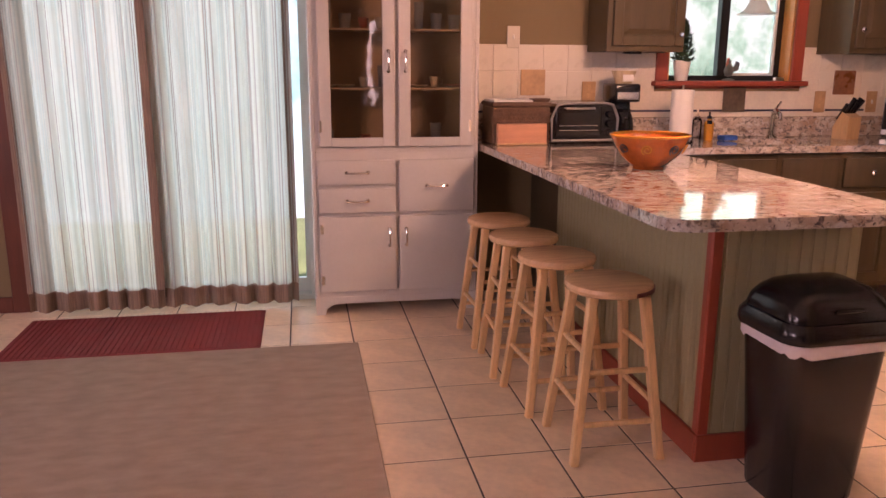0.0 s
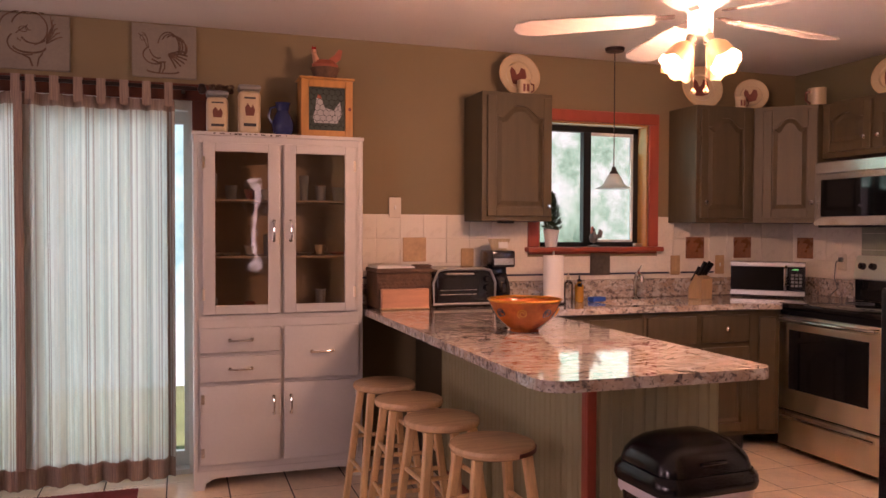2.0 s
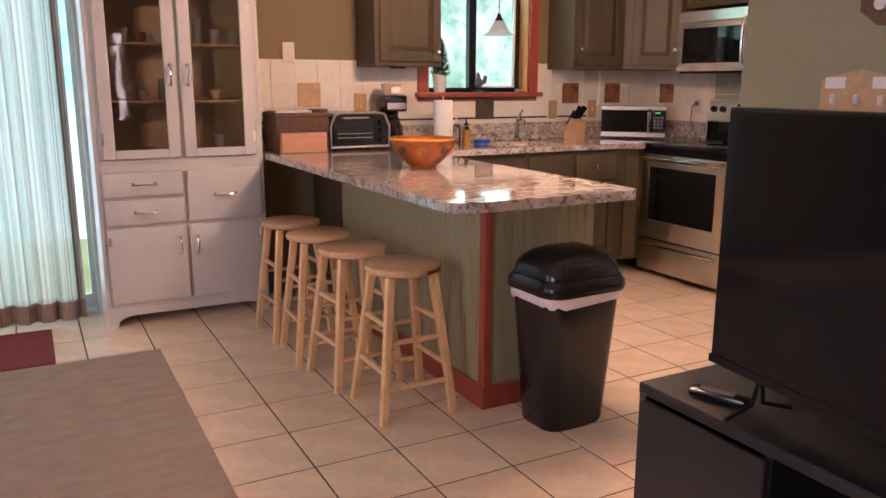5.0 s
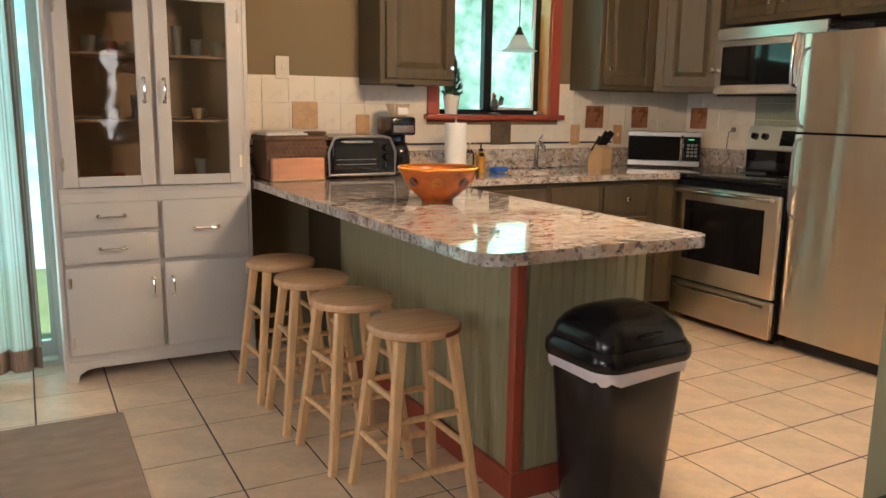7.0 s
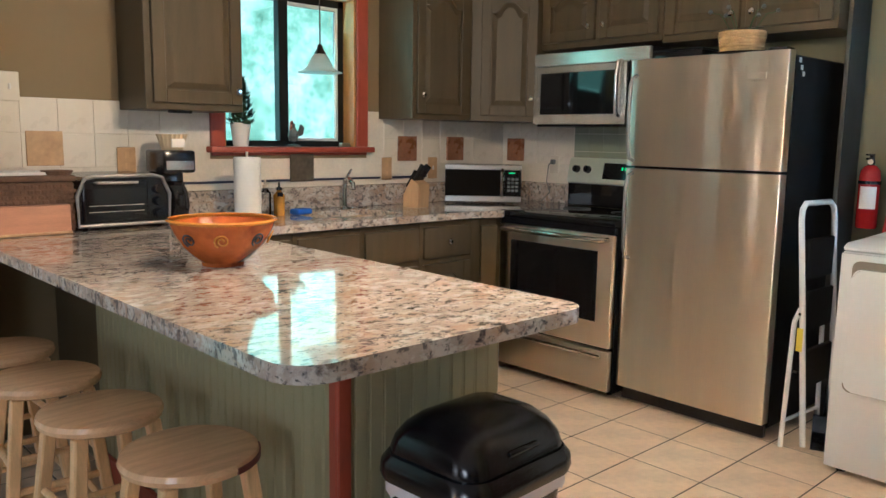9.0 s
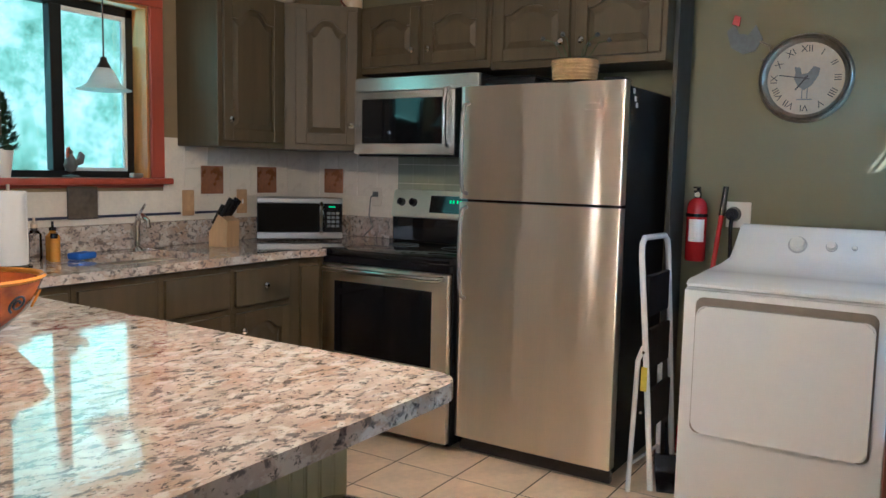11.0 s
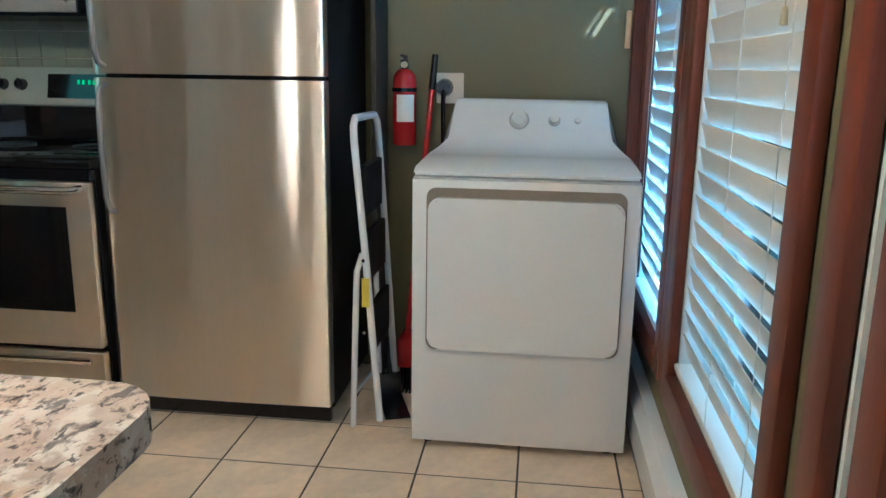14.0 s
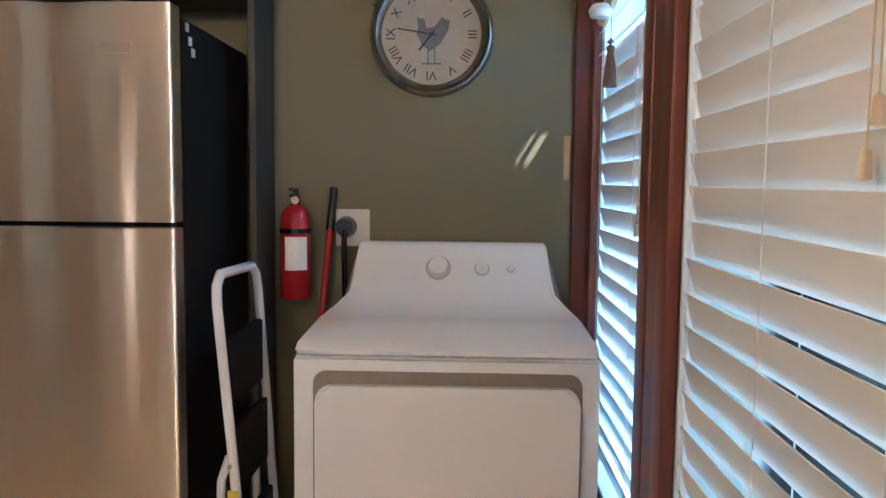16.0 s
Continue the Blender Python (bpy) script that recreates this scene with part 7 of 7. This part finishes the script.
def step_ladder():
    c = thing("step_ladder", "folded white metal step ladder with black treads beside the refrigerator", "ladder", (4.02, 2.33, 0))
    r = 0.0125
    b = tube([(0, -0.05, 0.03), (0, -0.005, 0.60), (0, 0.030, 0.99), (0.012, 0.034, 1.035), (0.045, 0.036, 1.06), (0.255, 0.018, 1.06), (0.288, 0.014, 1.035), (0.30, 0.012, 0.99), (0.30, -0.015, 0.60), (0.30, -0.05, 0.03)], r, 10)
    part("front_frame", b, "white_enamel", c, "white bent tube frame")
    for x, y in ((0.0, 0.045), (0.30, 0.012)):
        leg = tube([(x, 0.005, 0.62), (x, 0.026, 0.56), (x, y, 0.0)], 0.011, 8)
        part("rear_leg", leg, "white_enamel", c)
    part("rear_bar", rod((0.0, 0.040, 0.12), (0.30, 0.014, 0.12), 0.008), "white_enamel", c)
    for z in (0.27, 0.52, 0.74):
        y = -0.033 + 0.055 * z
        part("tread", box(0.016, y - 0.012, z, 0.284, y + 0.010, z + 0.17, 0.004), "black_matt", c, "folded black tread")
    part("sticker", box(-0.0135, -0.019, 0.44, -0.012, 0.007, 0.54), "yellow", c, "yellow warning sticker", smooth=False)
    for z in (0.60, 0.35):
        part("rivet", rod((-0.011, 0.0, z), (-0.016, 0.0, z), 0.006, seg=10), "chrome", c)
    b = thing("broom", "red and black broom leaning in the corner behind the dryer", "broom", (4.40, 2.240, 0))
    part("handle", rod((0.0, 0.01, 0.20), (0.165, -0.055, 1.14), 0.011, seg=12), "ext_red", b, "red handle")
    part("grip", rod((0.165, -0.055, 1.14), (0.187, -0.064, 1.27), 0.014, 0.012, 12), "black", b, "black grip")
    part("head", box(-0.07, -0.02, 0.10, 0.07, 0.035, 0.22, 0.01, 2), "ext_red", b, "red broom head")
    br = bmesh.new()
    for i in range(60):
        x, y = -0.065 + (i % 15) * 0.0093, -0.012 + (i // 15) * 0.012
        rod((x, y, 0.10), (x * 1.15, y * 1.2, 0.001), 0.0035, 0.0045, 4, br)
    part("bristles", br, "black", b, smooth=False, kind="stuff")
    d = thing("dustpan", "black plastic dustpan on the floor beside the dryer", "dustpan", (4.10, 2.205, 0.0045), 20)
    part("pan", prism([(0, 0.0), (0.22, 0.0), (0.22, 0.09), (0.20, 0.09), (0.19, 0.015), (0, 0.006)], -0.02, 0.07), "black", d, smooth=False)
    part("handle", tube([(0.21, 0.02, 0.085), (0.24, 0.02, 0.13), (0.25, 0.02, 0.22)], 0.010, 8), "black", d)


step_ladder()


def fridge_top():
    c = thing("bread_basket", "pale wicker basket with artificial flowers on the refrigerator", "basket", (4.10, 2.715, 1.6985))
    b = lathe([(0, 0), (0.088, 0), (0.098, 0.086), (0.101, 0.092), (0.091, 0.088), (0.083, 0.008), (0, 0.008)], 24)
    part("body", b, "pale_wicker", c)
    w = bmesh.new()
    for j in range(6):
        r = 0.0905 + 0.0016 * j
        tube([(r * (1 + 0.02 * (-1) ** i) * math.cos(i / 28 * 2 * math.pi), r * (1 + 0.02 * (-1) ** i) * math.sin(i / 28 * 2 * math.pi), 0.008 + j * 0.014) for i in range(28)], 0.005, 5, w, closed=True)
    part("weave", w, "pale_wicker", c, "woven strands")
    for i in range(6):
        a = i * 1.05
        p = Vector((0.05 * math.cos(a), 0.05 * math.sin(a), 0.10))
        q = p + Vector((0.09 * math.cos(a), 0.09 * math.sin(a), 0.08))
        part("stem", tube([p, (p + q) / 2 + Vector((0, 0, 0.03)), q], 0.0018, 5), "leaf", c)
        part("blossom", lathe([(0, -0.008), (0.012, 0), (0.006, 0.012), (0, 0.01)], 8, q), "grey_blue", c)
    t = thing("baking_tray", "flat black tray on top of the refrigerator", "tray", (4.06, 3.13, 1.6765), -90)
    g = thing("cake_platter", "dark smoked glass platter under a wicker basket on the refrigerator", "plate", (4.12, 2.70, 1.6765))
    part("platter", lathe([(0, 0), (0.10, 0), (0.17, 0.014), (0.172, 0.020), (0.10, 0.020), (0, 0.020)], 32), "oven_glass", g)
    part("tray", box(0, 0, 0, 0.25, 0.36, 0.052, 0.008, 2), "black", t)
    part("rim", box(-0.004, -0.004, 0.052, 0.254, 0.364, 0.060, 0.003), "black_matt", t)
    h = thing("rooster_wall_hanging", "small painted metal rooster ornament on the wall", "ornament", (EAST - 0.004, 2.19, 1.88), -90)
    part("body", prism([(0, 0), (0.05, -0.03), (0.10, -0.02), (0.13, 0.03), (0.10, 0.09), (0.07, 0.05), (0.03, 0.06), (0.01, 0.10), (-0.02, 0.07)], -0.012, -0.002), "grey_blue", h, smooth=False)
    part("comb", prism([(0.0, 0.10), (0.03, 0.09), (0.035, 0.13), (0.01, 0.14)], -0.014, -0.002), "ext_red", h, smooth=False)
    part("loops", tube([(0.12, -0.012, 0.02), (0.16, -0.012, 0.0), (0.17, -0.012, -0.05), (0.13, -0.012, -0.06)], 0.005, 6), "pewter", h)


fridge_top()


def tassel():
    c = thing("tassel_hanging", "hanging shell and driftwood ornament with a brown tassel by the blinds", "ornament", (4.145, SOUTH + 0.045, 1.525))
    t = lathe([(0, 0.0), (0.017, 0.002), (0.014, 0.05), (0.008, 0.085), (0.010, 0.092), (0.010, 0.10), (0, 0.105)], 14)
    part("tassel", t, "wicker", c, "brown fringe tassel")
    part("bead", lathe([(0, 0.103), (0.010, 0.110), (0, 0.122)], 12), "brown_ink", c)
    part("string", rod((0, 0, 0.118), (0, 0, 0.19), 0.0012, seg=5), "bronze", c)
    part("driftwood", tube([(-0.09, 0, 0.22), (-0.04, 0.01, 0.21), (0.0, 0, 0.205), (0.05, 0.0, 0.20), (0.08, 0.01, 0.17)], 0.014, 8), "pale_wicker", c, "curved driftwood")
    part("shell", lathe([(0, 0), (0.025, 0.005), (0.03, 0.02), (0.02, 0.035), (0, 0.04)], 12, (-0.02, 0.03, 0.16)), "white_plastic", c, "white shell")
    part("hanger", rod((0, 0, 0.20), (0, -0.02, 0.66), 0.001, seg=5), "bronze", c)


tassel()


def wall_strip():
    w = thing("wall_strip", "narrow pale wooden strip hung on the wall in the corner", "ornament", (EAST - 0.001, 1.474, 1.30), -90)
    part("strip", box(0, -0.012, 0, 0.020, 0, 0.135, 0.004, 2), "light_wood", w)


wall_strip()


def blind_pulls():
    for x, z in ((2.945, 1.345), (3.95, 1.22)):
        c = thing("blind_cord", "pale pull cords with wooden tassels hanging before the blind", "cord", (x, SOUTH + 0.006, z), group="blind cords")
        for dx, dz in ((0, 0), (0.018, -0.05)):
            part("cord", rod((dx, 0, dz + 0.03), (dx * 0.3, 0, 0.66), 0.0012, seg=5), "cream", c)
            part("tassel", lathe([(0, 0), (0.007, 0.002), (0.005, 0.03), (0, 0.034)], 10, (dx, 0, dz)), "cream", c)
    c = thing("baseboard_heater", "white metal baseboard heater under the windows", "heater", (2.55, SOUTH + 0.001, 0.02))
    part("housing", prism([(0, 0.0), (0.055, 0.0), (0.06, 0.02), (0.06, 0.13), (0.035, 0.175), (0, 0.185)], 0.0, 1.98, "yz"), "white_enamel", c, smooth=False)
    part("slot", box(0.01, 0.0595, 0.015, 1.97, 0.0612, 0.028), "black", c, smooth=False)


blind_pulls()


# ---- wall tiles, then floor tiles ----
def wall_tiles():
    s, g = 0.1475, 0.0025
    gb = box(1.362, NORTH - 0.004, 1.036, 2.499, NORTH - 0.001, 1.450)
    box(2.499, NORTH - 0.004, 1.036, 3.456, NORTH - 0.001, 1.188, bm=gb)
    box(3.456, NORTH - 0.004, 1.036, 4.598, NORTH - 0.001, 1.450, bm=gb)
    grout = solid("backsplash", gb, "grout_white", "white tiled backsplash with scattered copper and tan tiles", kind="structure", smooth=False)
    grout2 = solid("backsplash", box(EAST - 0.004, 2.45, 1.036, EAST - 0.001, NORTH - 0.005, 1.450), "grout_white", "white tiled backsplash behind the range", kind="structure", smooth=False)
    me = mesh_of("wall_tile", box(g / 2, -0.006, g / 2, s - g / 2, 0, s - g / 2, 0.0015), "white_tile", True)
    me_c = mesh_of("wall_tile", box(0.001, -0.009, 0.001, s - 0.001, 0, s - 0.001, 0.002), "copper_tile", True)
    me_t = mesh_of("wall_tile", box(0.001, -0.009, 0.001, s - 0.001, 0, s - 0.001, 0.002), "tan_tile", True)
    me_d = mesh_of("wall_tile", box(0.001, -0.009, 0.001, s - 0.001, 0, s - 0.001, 0.002), "dark_tile", True)
    me_g = mesh_of("wall_tile", box(0.001, -0.006, 0.001, 0.105, 0, 0.105, 0.0015), "green_tile", True)

    def put(m, parent, x, y, z, turn=0):
        o = new("wall_tile", m)
        o.parent = parent
        o.matrix_basis = pose(x, y, z, 0, 0, turn)
    special = ((1.675, 1.165, me_t), (2.943, 1.065, me_d), (3.677, 1.168, me_c), (4.070, 1.168, me_c))
    for r in range(3):
        z = 1.450 - (r + 1) * s
        if z < 1.03:
            continue
        for i in range(22):
            x = 1.364 + i * s
            in_window = x + s > WIN[0] - 0.07 and x < WIN[2] + 0.07
            if in_window and z + s > WIN[1] - 0.05:
                continue
            if x + s > 4.598:
                continue
            put(me, grout, x, NORTH - 0.004, z)
    for x, z, m in special:
        put(m, grout, x, NORTH - 0.0095, z)
    for r in range(2 + 1):
        z = 1.450 - (r + 1) * s
        if z < 1.03:
            continue
        for i in range(4):
            y = NORTH - 0.012 - i * s
            put(me, grout2, EAST - 0.004, y, z, -90)
    put(me_c, grout2, EAST - 0.0095, 4.545, 1.165, -90)
    for r in range(4):
        for i in range(8):
            put(me_g, grout2, EAST - 0.0045, 3.995 - i * 0.106, 1.345 - r * 0.106, -90)
    put(me_c, grout2, EAST - 0.0105, 3.42, 1.20, -90)
    part("liner", box(1.362, NORTH - 0.012, 1.068, 3.55, NORTH - 0.0101, 1.080), "liner_blue", grout, "dark blue tile liner")
    part("liner", box(3.64, NORTH - 0.012, 1.068, 3.91, NORTH - 0.0101, 1.080), "liner_blue", grout, "dark blue tile liner")


wall_tiles()


def floor_tiles():
    px, py = 0.308, 0.3115
    me = mesh_of("floor_tile", box(0.0035, 0.0035, -0.003, px - 0.0035, py - 0.0035, 0.0018, 0.0008), "tile", True)
    rest = bmesh.new()
    for i in range(-14, 12):
        x = 0.955 + i * px
        # the dining side was laid half a tile off the kitchen side
        y0 = 2.585 if i < 3 else 2.42
        for j in range(-19, 8):
            y = y0 + j * py
            if x < -3.1 or y < -3.3 or x > 4.58 or y > 4.58:
                continue
            near = x > -0.1 and y > 1.2
            under_rug = x + px < 0.62 and y + py < 3.75
            if near and not under_rug:
                o = new("floor_tile", me)
                o.parent = floor
                o.matrix_basis = pose(x, y, 0)
            else:
                box(x + 0.0035, y + 0.0035, -0.003, x + px - 0.0035, y + py - 0.0035, 0.0018, bm=rest)
    part("far_tiles", rest, "tile", floor, "beige floor tiles", smooth=False, kind="stuff")


floor_tiles()
